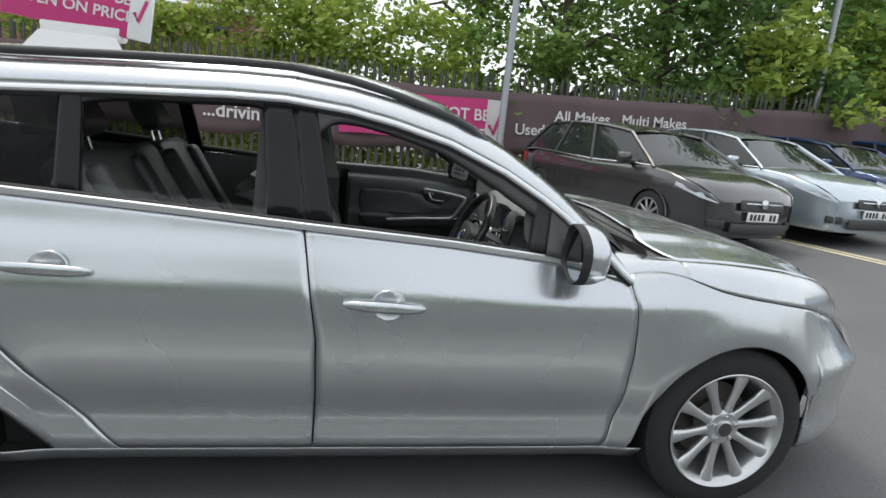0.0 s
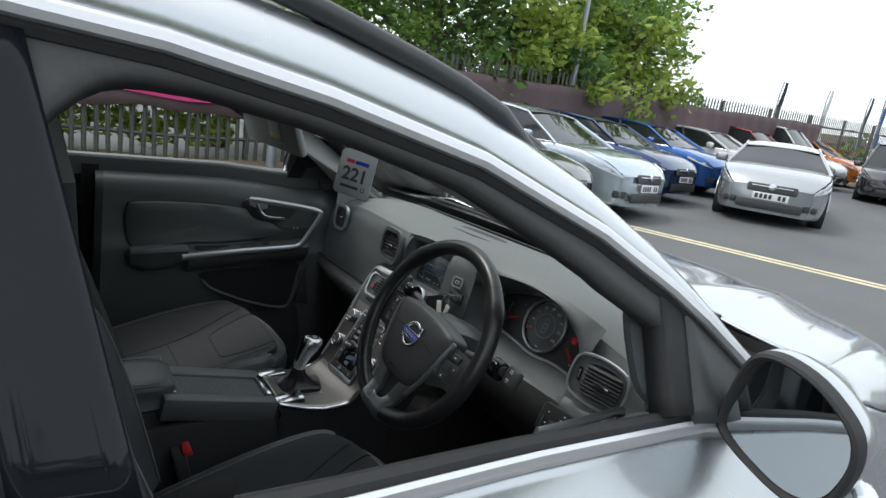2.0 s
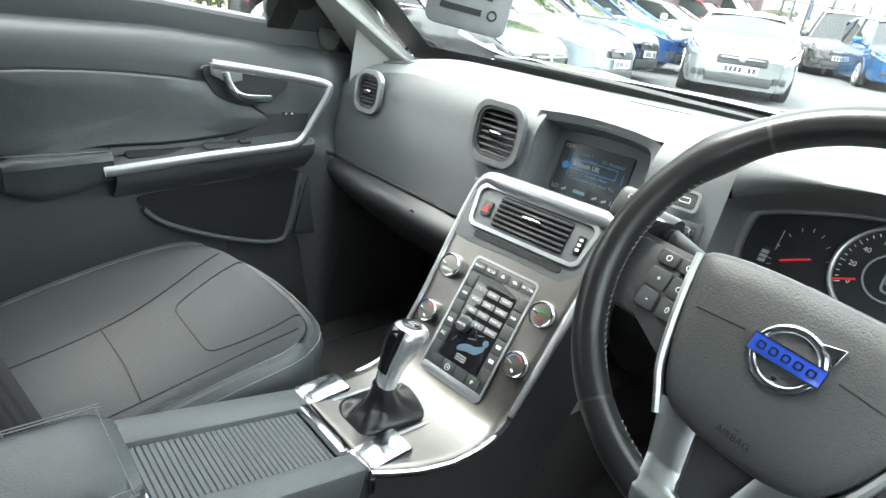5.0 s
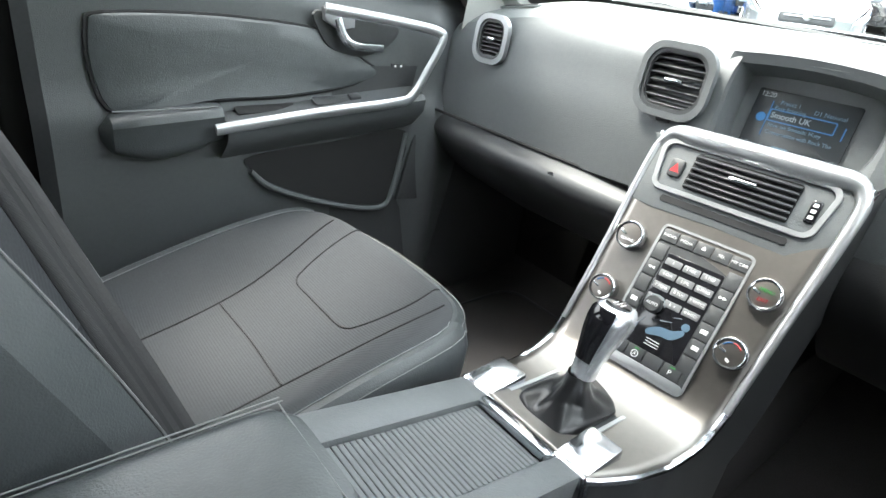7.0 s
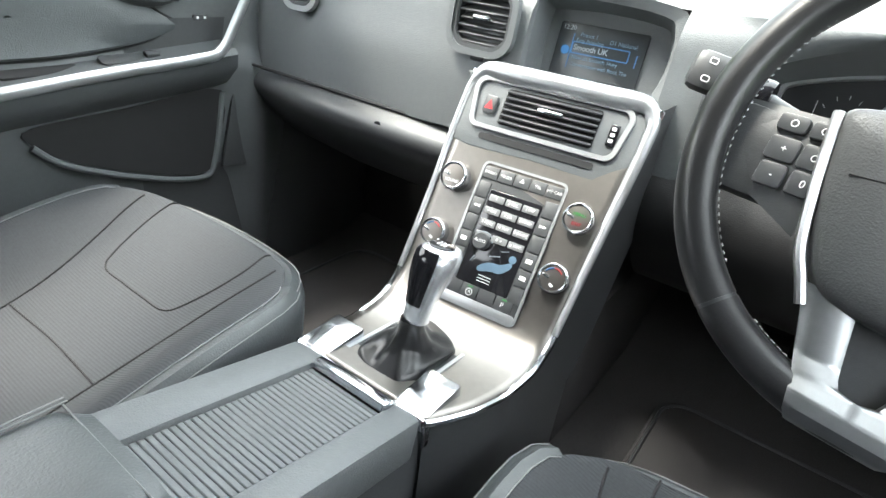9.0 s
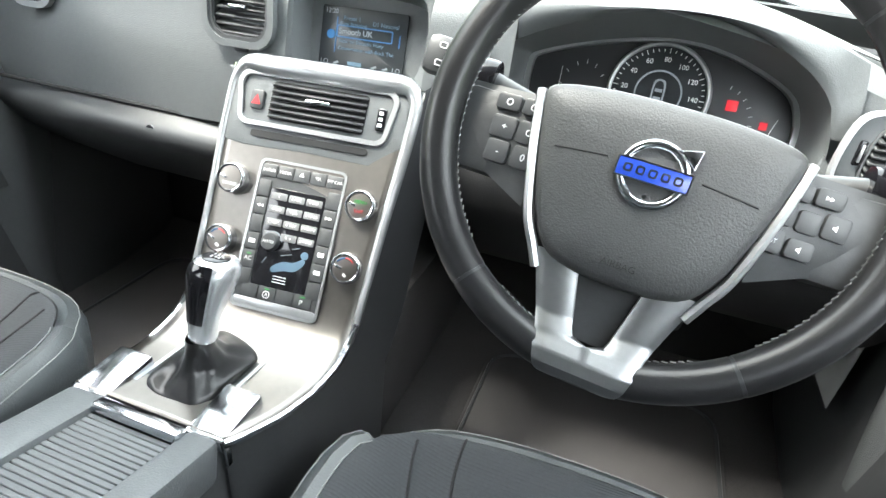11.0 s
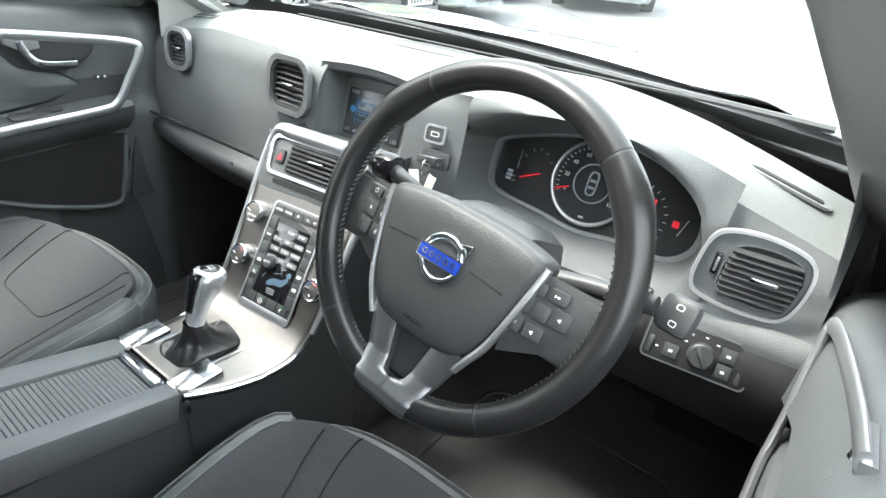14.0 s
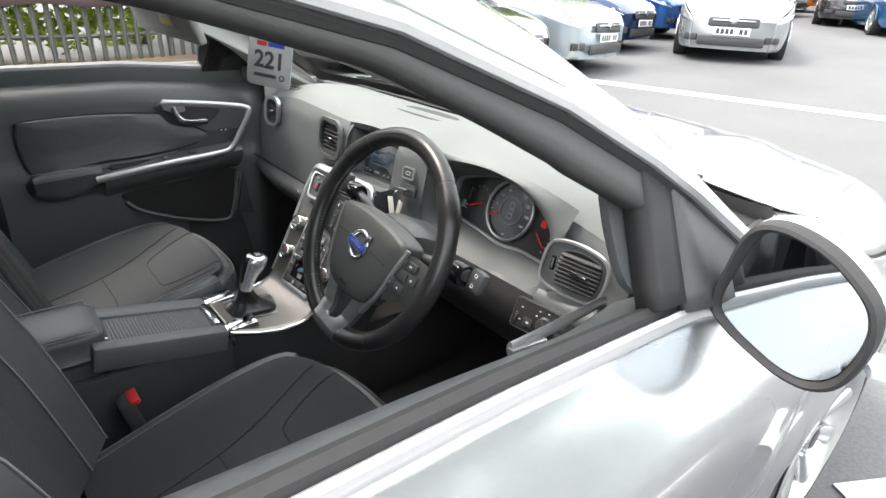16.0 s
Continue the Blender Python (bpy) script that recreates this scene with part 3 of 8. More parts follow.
def wheel(x, sgn):
    """Ten spoke alloy wheel; local z is the axle, pointing out."""
    w = new("wheel")
    w.parent = car
    part("tyre", lathe([(0.215, -0.19), (0.29, -0.19), (0.315, -0.175), (0.3245, -0.15), (0.325, -0.1), (0.3245, -0.05), (0.316, -0.02), (0.29, -0.004), (0.25, -0.002), (0.226, -0.006), (0.215, -0.02)], 64, None, False), TYRE, w)
    part("rim", lathe([(0.205, -0.19), (0.2, -0.03), (0.214, -0.012), (0.226, -0.004), (0.230, 0.0), (0.226, 0.002), (0.219, -0.004), (0.210, -0.016), (0.197, -0.05), (0.19, -0.18)], 64, None, False), ALLOY, w)
    part("brake_disc", lathe([(0.05, -0.13), (0.15, -0.13), (0.15, -0.115), (0.05, -0.115)], 40), material("iron", (0.12, 0.11, 0.1), 0.5, 0.8), w)
    part("hub", lathe([(0.075, -0.10), (0.07, -0.035), (0.06, -0.026), (0.034, -0.026), (0.033, -0.02), (0.028, -0.016), (0.001, -0.015)], 32), ALLOY, w)
    part("centre_cap", lathe([(0.027, -0.02), (0.027, -0.0135), (0.024, -0.0125), (0.001, -0.0125)], 24), BLACK, w, "dark grey centre cap")
    spoke_me = None
    for k in range(10):
        if spoke_me is None:
            def sp(u, v):
                r = lerp(0.055, 0.214, v)
                wd = lin1([(0.05, 0.020), (0.10, 0.017), (0.16, 0.021), (0.214, 0.030)])(r)
                zc = lin1([(0.05, -0.028), (0.12, -0.022), (0.18, -0.014), (0.214, -0.010)])(r)
                q = 2 * math.pi * u
                return (r, wd * 0.95 * math.cos(q), zc - 0.011 + 0.011 * math.sin(q) * (1 if math.sin(q) > 0 else 2))
            spoke_me = finish(grid(sp, 12, 10, wrap_u=True), "spoke", ALLOY)
        o = new("spoke", spoke_me)
        o.parent = w
        o.matrix_basis = pose(0, 0, 0, 0, 0, 36 * k + 9)
    nut = finish(lathe([(0.009, -0.03), (0.009, -0.018), (0.006, -0.016), (0.001, -0.016)], 6), "wheel_bolt", CHROME)
    for k in range(5):
        o = new("wheel_bolt", nut)
        o.parent = w
        o.matrix_basis = pose(0.047 * math.cos(radians(72 * k + 20)), 0.047 * math.sin(radians(72 * k + 20)), 0)
    w.matrix_world = Matrix.Translation((x, sgn * 0.885, HUB_Z)) @ pose(0, 0, 0, 90 if sgn < 0 else -90, 0, 0)
    return w


for HX in (HUB_F, HUB_R):
    for SG in (-1, 1):
        wheel(HX, SG)


def door_handle(x, sgn):
    z0 = 0.768 if x > -1 else 0.832
    h = new("door_handle")
    h.parent = car
    y = half(x, z0)
    def fn(u, v):
        t = v * 2 - 1
        q = 2 * math.pi * u
        r = 0.017 * (1 - 0.35 * t * t) * (1 - max(0, abs(t) - 0.9) * 4)
        return (x + 0.125 * t, sgn * (y + 0.016 * (1 - t ** 4) + 0.011 + 0.011 * math.sin(q) * (1 - 0.3 * t * t)), z0 + 0.010 * t * -0.35 + r * math.cos(q))
    part("grip", grid(fn, 12, 17, wrap_u=True, caps=True), PAINT, h)
    part("recess", lathe([(0.053, 0.0), (0.051, 0.007), (0.049, 0.0085), (0.044, 0.006), (0.030, 0.003), (0.001, 0.0018)], 36, basis((x + 0.012, sgn * (y + 0.001), z0 + 0.002), (sgn, 0, 0.0), (0, sgn, 0.1)) @ Matrix.Diagonal((1, 0.92, 1, 1))), PAINT, h)
    return h


for SG in (-1, 1):
    door_handle(-0.56, SG)
    door_handle(-1.50, SG)


def door_mirror(sgn):
    m = new("door_mirror")
    m.parent = car
    out = smooth_loop([(-0.078, -0.032, 0), (-0.072, 0.022, 0), (-0.058, 0.074, 0), (-0.028, 0.090, 0), (0.020, 0.082, 0), (0.060, 0.060, 0), (0.090, 0.030, 0), (0.098, -0.012, 0), (0.086, -0.062, 0), (0.060, -0.084, 0), (0.026, -0.086, 0), (-0.014, -0.074, 0), (-0.054, -0.056, 0)], 4)
    n = len(out)
    def ringp(u, k, d):
        p = out[round(u * n) % n]
        return Vector((0.028 + d + 0.04 * p.y, sgn * (0.918 + (p.x - 0.006) * k * 0.98), 0.966 + p.y * k + 0.02 * d))
    def shell(u, v):
        i = round(v * 6)
        return ringp(u, (1.0, 1.03, 1.02, 0.96, 0.82, 0.52, 0.04)[i], (0.010, 0.022, 0.042, 0.066, 0.086, 0.099, 0.102)[i])
    part("housing", grid(shell, n, 7, wrap_u=True), PAINT, m)
    part("rim", grid(lambda u, v: ringp(u, (1.02, 1.03, 1.015, 0.965, 0.915, 0.89)[round(v * 5)], (0.020, 0.004, -0.008, -0.011, -0.006, 0.010)[round(v * 5)]), n, 6, wrap_u=True), RUBBER, m, "black plastic rim")
    bm = bmesh.new()
    # the far glass is set to show the sky behind, the near one the car's flank
    aim = (0.35, -0.27) if sgn > 0 else (0.10, 0.0)
    ring_v = []
    for i in range(n):
        p = ringp(i / n, 0.89, 0.016 if sgn > 0 else 0.004)
        ring_v.append(bm.verts.new(p + Vector((aim[0] * (p.z - 0.966) + aim[1] * (abs(p.y) - 0.926), 0, 0))))
    bm.faces.new(ring_v if sgn > 0 else ring_v[::-1])
    part("mirror_glass", bm, MIRROR, m, "silvered mirror glass", smooth=0)
    part("stem", sweep([(0.105, sgn * 0.770, 0.940), (0.10, sgn * 0.815, 0.936), (0.085, sgn * 0.872, 0.935)], 0.034, 12, up=(1, 0, 0), flat=0.9), PAINT, m)
    part("indicator", rbox(0.05, 0.028, 0.016, 0.006, Matrix.Translation((0.072, sgn * 1.012, 0.916)) @ pose(0, 0, 0, 0, 0, sgn * -30)), LAMP, m, "clear indicator lens")
    return m


door_mirror(-1)
FAR_MIRROR = door_mirror(1)
FAR_MIRROR.location = (-0.035, 0.0, 0.075)


# ---- interior ----
# ---- dashboard as a lofted sheet from the screen's foot over the brow to its lower edge ----
def dash_section(y):
    zt = 1.005 - (0.082 * max(0.0, (-y - 0.30) / 0.38) ** 1.4 if y < 0 else 0.04 * (max(0.0, y - 0.45) / 0.25) ** 1.5)
    lo = lerp(0.79, 0.76, min(1, max(0, (y + 0.1) / 0.5)))
    xm = 0.415 - 0.14 * (y / 0.735) ** 2
    pts = [(min(0.40, xm), zt - 0.050), (min(0.30, xm - 0.06), zt - 0.012), (0.20, zt + 0.004), (0.12, zt - 0.006), (0.075, zt - 0.028), (0.055, zt - 0.055), (0.045, zt - 0.10), (0.035, zt - 0.15), (0.03, lo + 0.03), (0.028, lo)]
    return pts


face_off = lin1([(-0.72, 0.034), (-0.5, 0.028), (-0.19, 0.004), (-0.1, -0.006), (0.12, -0.016), (0.22, -0.010), (0.40, 0.004), (0.57, 0.014), (0.72, 0.02)])


def dashboard():
    d = thing("dashboard", "charcoal soft-grained dashboard with a pale grey top", "dashboard")
    ys = np.linspace(0.72, -0.684, 60)
    # upper pad
    def top(u, v):
        y = ys[round(u * 59)]
        q = smooth_loop([(p[0], p[1], 0) for p in dash_section(y)[:5]], 4, False)
        p = q[round(v * (len(q) - 1))]
        hood = math.exp(-((y + 0.365) / 0.19) ** 4)
        return (p.x + face_off(y) * max(0, min(1, (0.3 - p.x) / 0.2)) - 0.035 * hood * max(0, min(1, (0.2 - p.x) / 0.08)), y, p.y + 0.012 * hood * max(0, min(1, (0.25 - p.x) / 0.1)))
    part("top_pad", grid(top, 60, 17), DASHTOP, d)
    # face from the brow to the lower roll, open behind the wheel and at the screen
    def face(y0, y1, name, n):
        def fn(u, v):
            y = lerp(y0, y1, u)
            s = dash_section(y)
            q = smooth_loop([(p[0], p[1], 0) for p in s[4:]], 4, False)
            p = q[round(v * (len(q) - 1))]
            ease = max(0.0, 1 - v / (0.55 if y < -0.5 else 0.30)) ** 2 * math.exp(-((y + 0.365) / 0.19) ** 4)
            out = 0.034 * (lambda a: a * a * (3 - 2 * a))(max(0.0, min(1.0, (0.838 - p.y) / 0.035))) if y < -0.5 else 0.0
            return (p.x + face_off(y) - 0.035 * ease - out, y, p.y + 0.012 * ease)
        return part(name, grid(fn, n, 21), DASH, d)
    face(0.72, 0.105, "passenger_face", 30)
    face(-0.540, -0.684, "driver_face", 14)
    face(-0.086, -0.19, "switch_face", 6)
    # lower roll and glovebox lid
    def roll(u, v):
        y = lerp(0.70, 0.10, u)
        p = smooth_loop([(0.028, 0.765, 0), (0.0, 0.745, 0), (0.005, 0.715, 0), (0.06, 0.66, 0), (0.14, 0.60, 0), (0.24, 0.57, 0)], 4, False)[round(v * 20)]
        return (p.x + 0.03 * max(0, (y - 0.5) / 0.2), y, p.y)
    part("glovebox_lid", grid(roll, 16, 21), BLACK, d, "black grained glovebox lid")
    def knee(u, v):
        y = lerp(-0.10, -0.684, u)
        p = smooth_loop([(0.03, 0.80, 0), (0.015, 0.76, 0), (0.03, 0.70, 0), (0.10, 0.62, 0), (0.2, 0.57, 0)], 4, False)[round(v * 16)]
        return (p.x, y, p.y)
    part("knee_panel", grid(knee, 16, 17), LOWER, d, "black lower dashboard panel, darkened for the overhang's shade")
    for S in (-1, 1):
        ye = 0.72 if S > 0 else -0.684
        sec = dash_section(ye)
        out = [(p[0] + (face_off(ye) if p[0] < 0.2 else 0), p[1]) for p in sec] + [(0.06, 0.70), (0.2, 0.60), (0.42, 0.60)]
        bm = bmesh.new()
        bm.faces.new([bm.verts.new((x, ye - S * 0.001, z)) for x, z in out])
        part("end_cap", bm, DASH, d, smooth=0)
    return d


dash = dashboard()


def vent(o, right, normal, w, h, parent, slats=7, bezel=None, r=0.03, shape=None):
    """Air vent: bezel, dark box, slats and a chrome tab."""
    m = basis(o, right, normal)
    v = new("air_vent")
    v.parent = parent
    out = shape or rrect(w, h, r, 7)
    big = [(x * (1 + 0.018 / w * 1), y * (1 + 0.018 / h)) for x, y in out]
    part("bezel", frame_bm(big, out, 0.010, m, -0.004), bezel or SATIN, v, "satin aluminium vent frame")
    inner = [(x * (1 - 0.010 / w), y * (1 - 0.010 / h)) for x, y in out]
    part("surround", frame_bm(out, inner, 0.006, m, -0.003), BLACK, v)
    part("box", prism(inner, 0.002, m, 0, -0.03), DARK, v)
    part("wall", frame_bm(inner, [(x * 0.97, y * 0.97) for x, y in inner], 0.03, m, -0.03), BLACK, v)
    for k in range(slats):
        y = h * 0.86 * ((k + 0.5) / slats - 0.5)
        wx = [x for x, yy in inner if abs(yy - y) < h / slats]
        sw = (max(wx) - min(wx)) * 0.97 if wx else w * 0.8
        part("slat", rbox(sw, 0.0028, 0.016, 0.0009, at((max(wx) + min(wx)) / 2 if wx else 0, y, -0.008, m) @ pose(0, 0, 0, 25, 0, 0), 1), BLACK, v)
    part("tab", rbox(min(0.035, w * 0.3), 0.007, 0.006, 0.002, at(0, 0.0, 0.003, m)), CHROME, v, "chrome slider tab")
    return v


BACK = (-1, 0, 0.12)
VR = smooth_loop([(-0.046, 0.026, 0), (-0.026, 0.040, 0), (0.012, 0.041, 0), (0.044, 0.030, 0), (0.050, 0.002, 0), (0.040, -0.032, 0), (0.012, -0.039, 0), (-0.030, -0.036, 0), (-0.050, -0.022, 0)], 5)
VR = [(p.x * 1.10, p.y * 1.10) for p in VR]
VM_R = basis((0.046, -0.602, 0.873), (0, -1, -0.04), (-1, -0.22, 0.10))
vr = new("air_vent")
vr.parent = dash
part("bezel", frame_bm([(x * 1.07, y * 1.08) for x, y in VR], VR, 0.008, VM_R, 0.0), BRIGHT, vr, "bright satin vent ring")
part("surround", prism(VR, 0.004, VM_R, 0.001), DASH, vr)
GR = [(0.009 + x * 0.72, y * 0.76) for x, y in VR]
part("box", prism(GR, 0.0012, VM_R, 0, 0.004), DARK, vr)
part("rim", frame_bm([(0.009 + (x - 0.009) * 1.05, y * 1.05) for x, y in GR], GR, 0.0035, VM_R, 0.0035), DASH, vr)
for K in range(8):
    Y = -0.0255 + 0.0073 * K
    wx = [x for x, yy in GR if abs(yy - Y) < 0.005]
    part("slat", rbox((max(wx) - min(wx)) * 0.97, 0.0030, 0.009, 0.0008, at((max(wx) + min(wx)) / 2, Y, 0.007, VM_R) @ pose(0, 0, 0, 30, 0, 0), 1), BLACK, vr)
part("tab", rbox(0.030, 0.006, 0.006, 0.002, at(0.012, 0.0, 0.013, VM_R)), CHROME, vr, "chrome slider tab")
part("thumbwheel", rbox(0.008, 0.026, 0.006, 0.002, at(-0.0385, 0.003, 0.004, VM_R)), GLOSS, vr)
part("thumbwheel_mark", rbox(0.003, 0.018, 0.001, 0.0003, at(-0.0385, 0.003, 0.0075, VM_R)), SATIN, vr)
vent((0.026, 0.172, 0.930), (0, -1, 0), BACK, 0.092, 0.082, dash, 7, DASH, 0.026)
vent((0.050, 0.568, 0.925), (0, -1, 0), (-1, -0.1, 0.1), 0.062, 0.070, dash, 8, SATIN, 0.022)
part("vent_wheel", rbox(0.022, 0.009, 0.006, 0.003, basis((0.024, 0.172, 0.878), (0, -1, 0), BACK)), BLACK, dash)

# ---- display recess in the middle of the dashboard ----
SCR = basis((0.085, 0.022, 0.900), (0.06, -1, 0), (-0.96, -0.06, 0.26))
recess_out = [(-0.088, 0.055), (-0.075, 0.062), (0.0, 0.066), (0.08, 0.060), (0.098, 0.045), (0.102, 0.0), (0.09, -0.045), (0.07, -0.055), (-0.07, -0.055), (-0.083, -0.045), (-0.088, 0.0)]
recess_out = [(p.x, p.y) for p in smooth_loop([(x, y, 0) for x, y in recess_out], 3)]
def recess_wall(u, v):
    i = round(u * len(recess_out)) % len(recess_out)
    k = (1.0, 0.97, 0.88)[round(v * 2)]
    z = (0.044, 0.038, 0.0)[round(v * 2)]
    x, y = recess_out[i]
    p = SCR @ Vector((x * (1.12 if v == 0 else k), y * (1.15 if v == 0 else k), z))
    return p
part("display_recess", grid(recess_wall, len(recess_out), 3, wrap_u=True), DASH, dash)
part("display_back", prism([(x * 0.9, y * 0.9) for x, y in recess_out], 0.002, SCR, 0, -0.002), DASH, dash)
display = thing("display_screen", "dark dashboard display showing a digital radio menu", "screen", at=SCR)


def dpart(name, bm, mat, label=""):
    o = part(name, bm, mat, display, label)
    return o


dpart("panel", prism(rrect(0.122, 0.080, 0.003), 0.004, None, 0.0008), SCREEN)
dpart("highlight", frame_bm(rrect(0.080, 0.016, 0.002), rrect(0.077, 0.013, 0.0012), 0.0003, Matrix.Translation((0.002, 0.009, 0.0042))), LIT_BLUE)
SZ = 0.0045
words("menu_text", "Preset 1", 0.0075, Matrix.Translation((-0.030, 0.026, SZ)), LIT_PALE, display, align="LEFT")
words("menu_text", "D1 National", 0.0075, Matrix.Translation((0.012, 0.0225, SZ)), LIT_PALE, display, align="LEFT")
words("menu_text", "Easy listening", 0.0072, Matrix.Translation((-0.034, 0.0185, SZ)), LIT_PALE, display, align="LEFT")
words("menu_text", "Smooth UK", 0.010, Matrix.Translation((-0.035, 0.009, SZ)), LIT_WHITE, display, align="LEFT", bold=0.0002)
words("menu_text", "Now on Smooth: Huey", 0.0068, Matrix.Translation((-0.034, -0.0035, SZ)), LIT_PALE, display, align="LEFT")
words("menu_text", "Conversation with Rock The", 0.0068, Matrix.Translation((-0.034, -0.0125, SZ)), LIT_PALE, display, align="LEFT")
words("menu_text", "12:20", 0.0085, Matrix.Translation((-0.057, 0.033, SZ)), LIT_WHITE, display, align="LEFT")
words("menu_text", "LO", 0.009, Matrix.Translation((-0.052, -0.032, SZ)), LIT_WHITE, display)
words("menu_text", "LO", 0.009, Matrix.Translation((0.052, -0.032, SZ)), LIT_WHITE, display)
for X in (-0.035, 0.020, 0.036):
    dpart("icon", rbox(0.008, 0.003, 0.0004, 0, Matrix.Translation((X, -0.032, SZ)) @ pose(0, 0, 0, 0, 0, 25)), LIT_WHITE)
dpart("icon", rbox(0.020, 0.005, 0.0004, 0, Matrix.Translation((-0.008, -0.031, SZ))), LIT_PALE)
dpart("icon", prism(ring(0.006, 16), 0.0004, Matrix.Translation((-0.046, 0.004, SZ))), LIT_BLUE)
dpart("scroll_mark", rbox(0.0015, 0.016, 0.0004, 0, Matrix.Translation((0.052, 0.005, SZ))), LIT_BLUE)
dpart("divider", rbox(0.001, 0.045, 0.0004, 0, Matrix.Translation((-0.0385, 0.004, SZ))), LIT_BLUE)

# ---- centre stack: curved metal sheet down to the console ----
STK = basis((-0.1175, 0.009, 0.721), (0.08, -0.997, 0), (-0.867, -0.07, 0.49))
console = thing("centre_console", "charcoal centre console with brushed metal facing and chrome edges", "console")
spine = smooth_loop([(-0.030, 0.876, 0), (-0.0875, 0.775, 0), (-0.130, 0.700, 0), (-0.168, 0.637, 0), (-0.200, 0.613, 0), (-0.245, 0.606, 0), (-0.30, 0.610, 0), (-0.350, 0.618, 0)], 6, False)
width = lin1([(0.0, 0.118), (0.25, 0.112), (0.45, 0.110), (0.6, 0.109), (0.72, 0.106), (0.85, 0.099), (1.0, 0.088)])
shift = lin1([(0.0, 0.010), (0.5, 0.010), (0.7, 0.010), (0.85, 0.014), (1.0, 0.025)])


def stack_fn(x0, x1, off=0.0):
    def fn(u, v):
        i = round(v * (len(spine) - 1))
        p = spine[i]
        a, b = spine[max(0, i - 1)], spine[min(len(spine) - 1, i + 1)]
        t = (b - a).normalized()
        nx, nz = t.y, -t.x
        if nx > 0:
            nx, nz = -nx, -nz
        s = lerp(x0, x1, u)
        w = width(v)
        yaw = 0.08 * (1 - v) * w * s
        return (p.x + nx * off + yaw, shift(v) - s * w, p.y + nz * off)
    return fn


NV = len(spine)
thick(part("metal_facing", grid(stack_fn(-1, 1), 17, NV), BRUSHED, console, "brushed brown-grey metal facing"), 0.004, 1)
for S0 in (-1, 1):
    edge = [Vector(stack_fn(-1, 1, 0.001)(0 if S0 < 0 else 1, k / (NV - 1))) for k in range(NV)]
    part("chrome_edge", sweep(edge, 0.0045, 8), CHROME, console)
E = stack_fn(-1, 1, 0.0)
lip = [E(0, k) for k in (0.42, 0.30, 0.20, 0.11, 0.05)] + [E(0.02, 0.012), E(0.07, 0.0)] + [E(k / 10, 0) for k in range(2, 9)] + [E(0.93, 0.0), E(0.98, 0.012)] + [E(1, k) for k in (0.05, 0.11, 0.20, 0.30, 0.42)]
lip = smooth_loop([Vector(p) + Vector((-0.002, 0, 0.003)) for p in lip], 3, False)
part("top_lip", sweep(lip, 0.0135, 10, taper=lambda k: lin1([(0, 0.30), (0.24, 0.42), (0.33, 0.95), (0.40, 1.0), (0.66, 1.0), (0.74, 0.62), (1, 0.32)])(k)), SATIN, console, "satin aluminium lip")
# walls of the stack, down to the tunnel
for S0 in (-1, 1):
    def wall(u, v):
        p = Vector(stack_fn(-1, 1)(0 if S0 < 0 else 1, v))
        return (p.x + u * (0.13 if v < 0.7 else 0.0), p.y + S0 * 0.0, lerp(p.z, 0.30 if v > 0.6 else lerp(p.z, 0.45, v), u))
    part("stack_flank", grid(lambda u, v: wall(u, v), 6, NV), BLACK, console)
# upper dark field with the vent
UP = at(0, 0.137, 0.004, STK)
part("vent_field", prism([(p.x, p.y) for p in smooth_loop([(-0.104, 0.038, 0), (0.104, 0.038, 0), (0.115, 0.028, 0), (0.114, -0.01, 0), (0.112, -0.052, 0), (0.0, -0.053, 0), (-0.112, -0.052, 0), (-0.114, -0.01, 0), (-0.115, 0.028, 0)], 3)], 0.004, at(0, 0, -0.003, UP), 0.001), DASH, console)
ro, ri = rrect(0.205, 0.066, 0.015, 7), rrect(0.193, 0.055, 0.011, 7)
part("vent_ring", frame_bm([(x * (1 - 0.06 * (y < 0)), y) for x, y in ro], [(x * (1 - 0.06 * (y < 0)), y) for x, y in ri], 0.004, at(0, 0.002, 0.001, UP)), SATIN, console, "satin aluminium ring")
part("vent_box", prism(rrect(0.122, 0.046, 0.004), 0.001, at(0.004, 0.002, 0.0012, UP)), DARK, console)
for K in range(6):
    part("slat", rbox(0.120, 0.0026, 0.008, 0.0008, at(0.004, -0.0165 + K * 0.0075, 0.003, UP) @ pose(0, 0, 0, 30, 0, 0), 1), BLACK, console)
part("vent_tab", rbox(0.032, 0.005, 0.006, 0.002, at(0.006, 0.006, 0.008, UP)), CHROME, console, "chrome slider tab")
part("hazard_button", prism(rrect(0.017, 0.023, 0.004), 0.004, at(-0.074, 0.000, 0.001, UP), 0.0012), BLACK, console)
part("hazard_mark", prism([(-0.006, -0.006), (0.006, -0.006), (0.0, 0.006)], 0.0006, at(-0.074, 0.0, 0.005, UP)), RED, console, "red hazard triangle")
part("vent_thumbwheel", rbox(0.011, 0.026, 0.005, 0.002, at(0.084, 0.0, 0.002, UP)), GLOSS, console)
for K in range(3):
    part("thumbwheel_mark", rbox(0.005, 0.004, 0.0006, 0, at(0.084, -0.007 + 0.007 * K, 0.0048, UP)), WHITE, console)
part("disc_slot", prism(rrect(0.150, 0.008, 0.003), 0.002, at(0.0, -0.040, 0.0005, UP)), DARK, console)
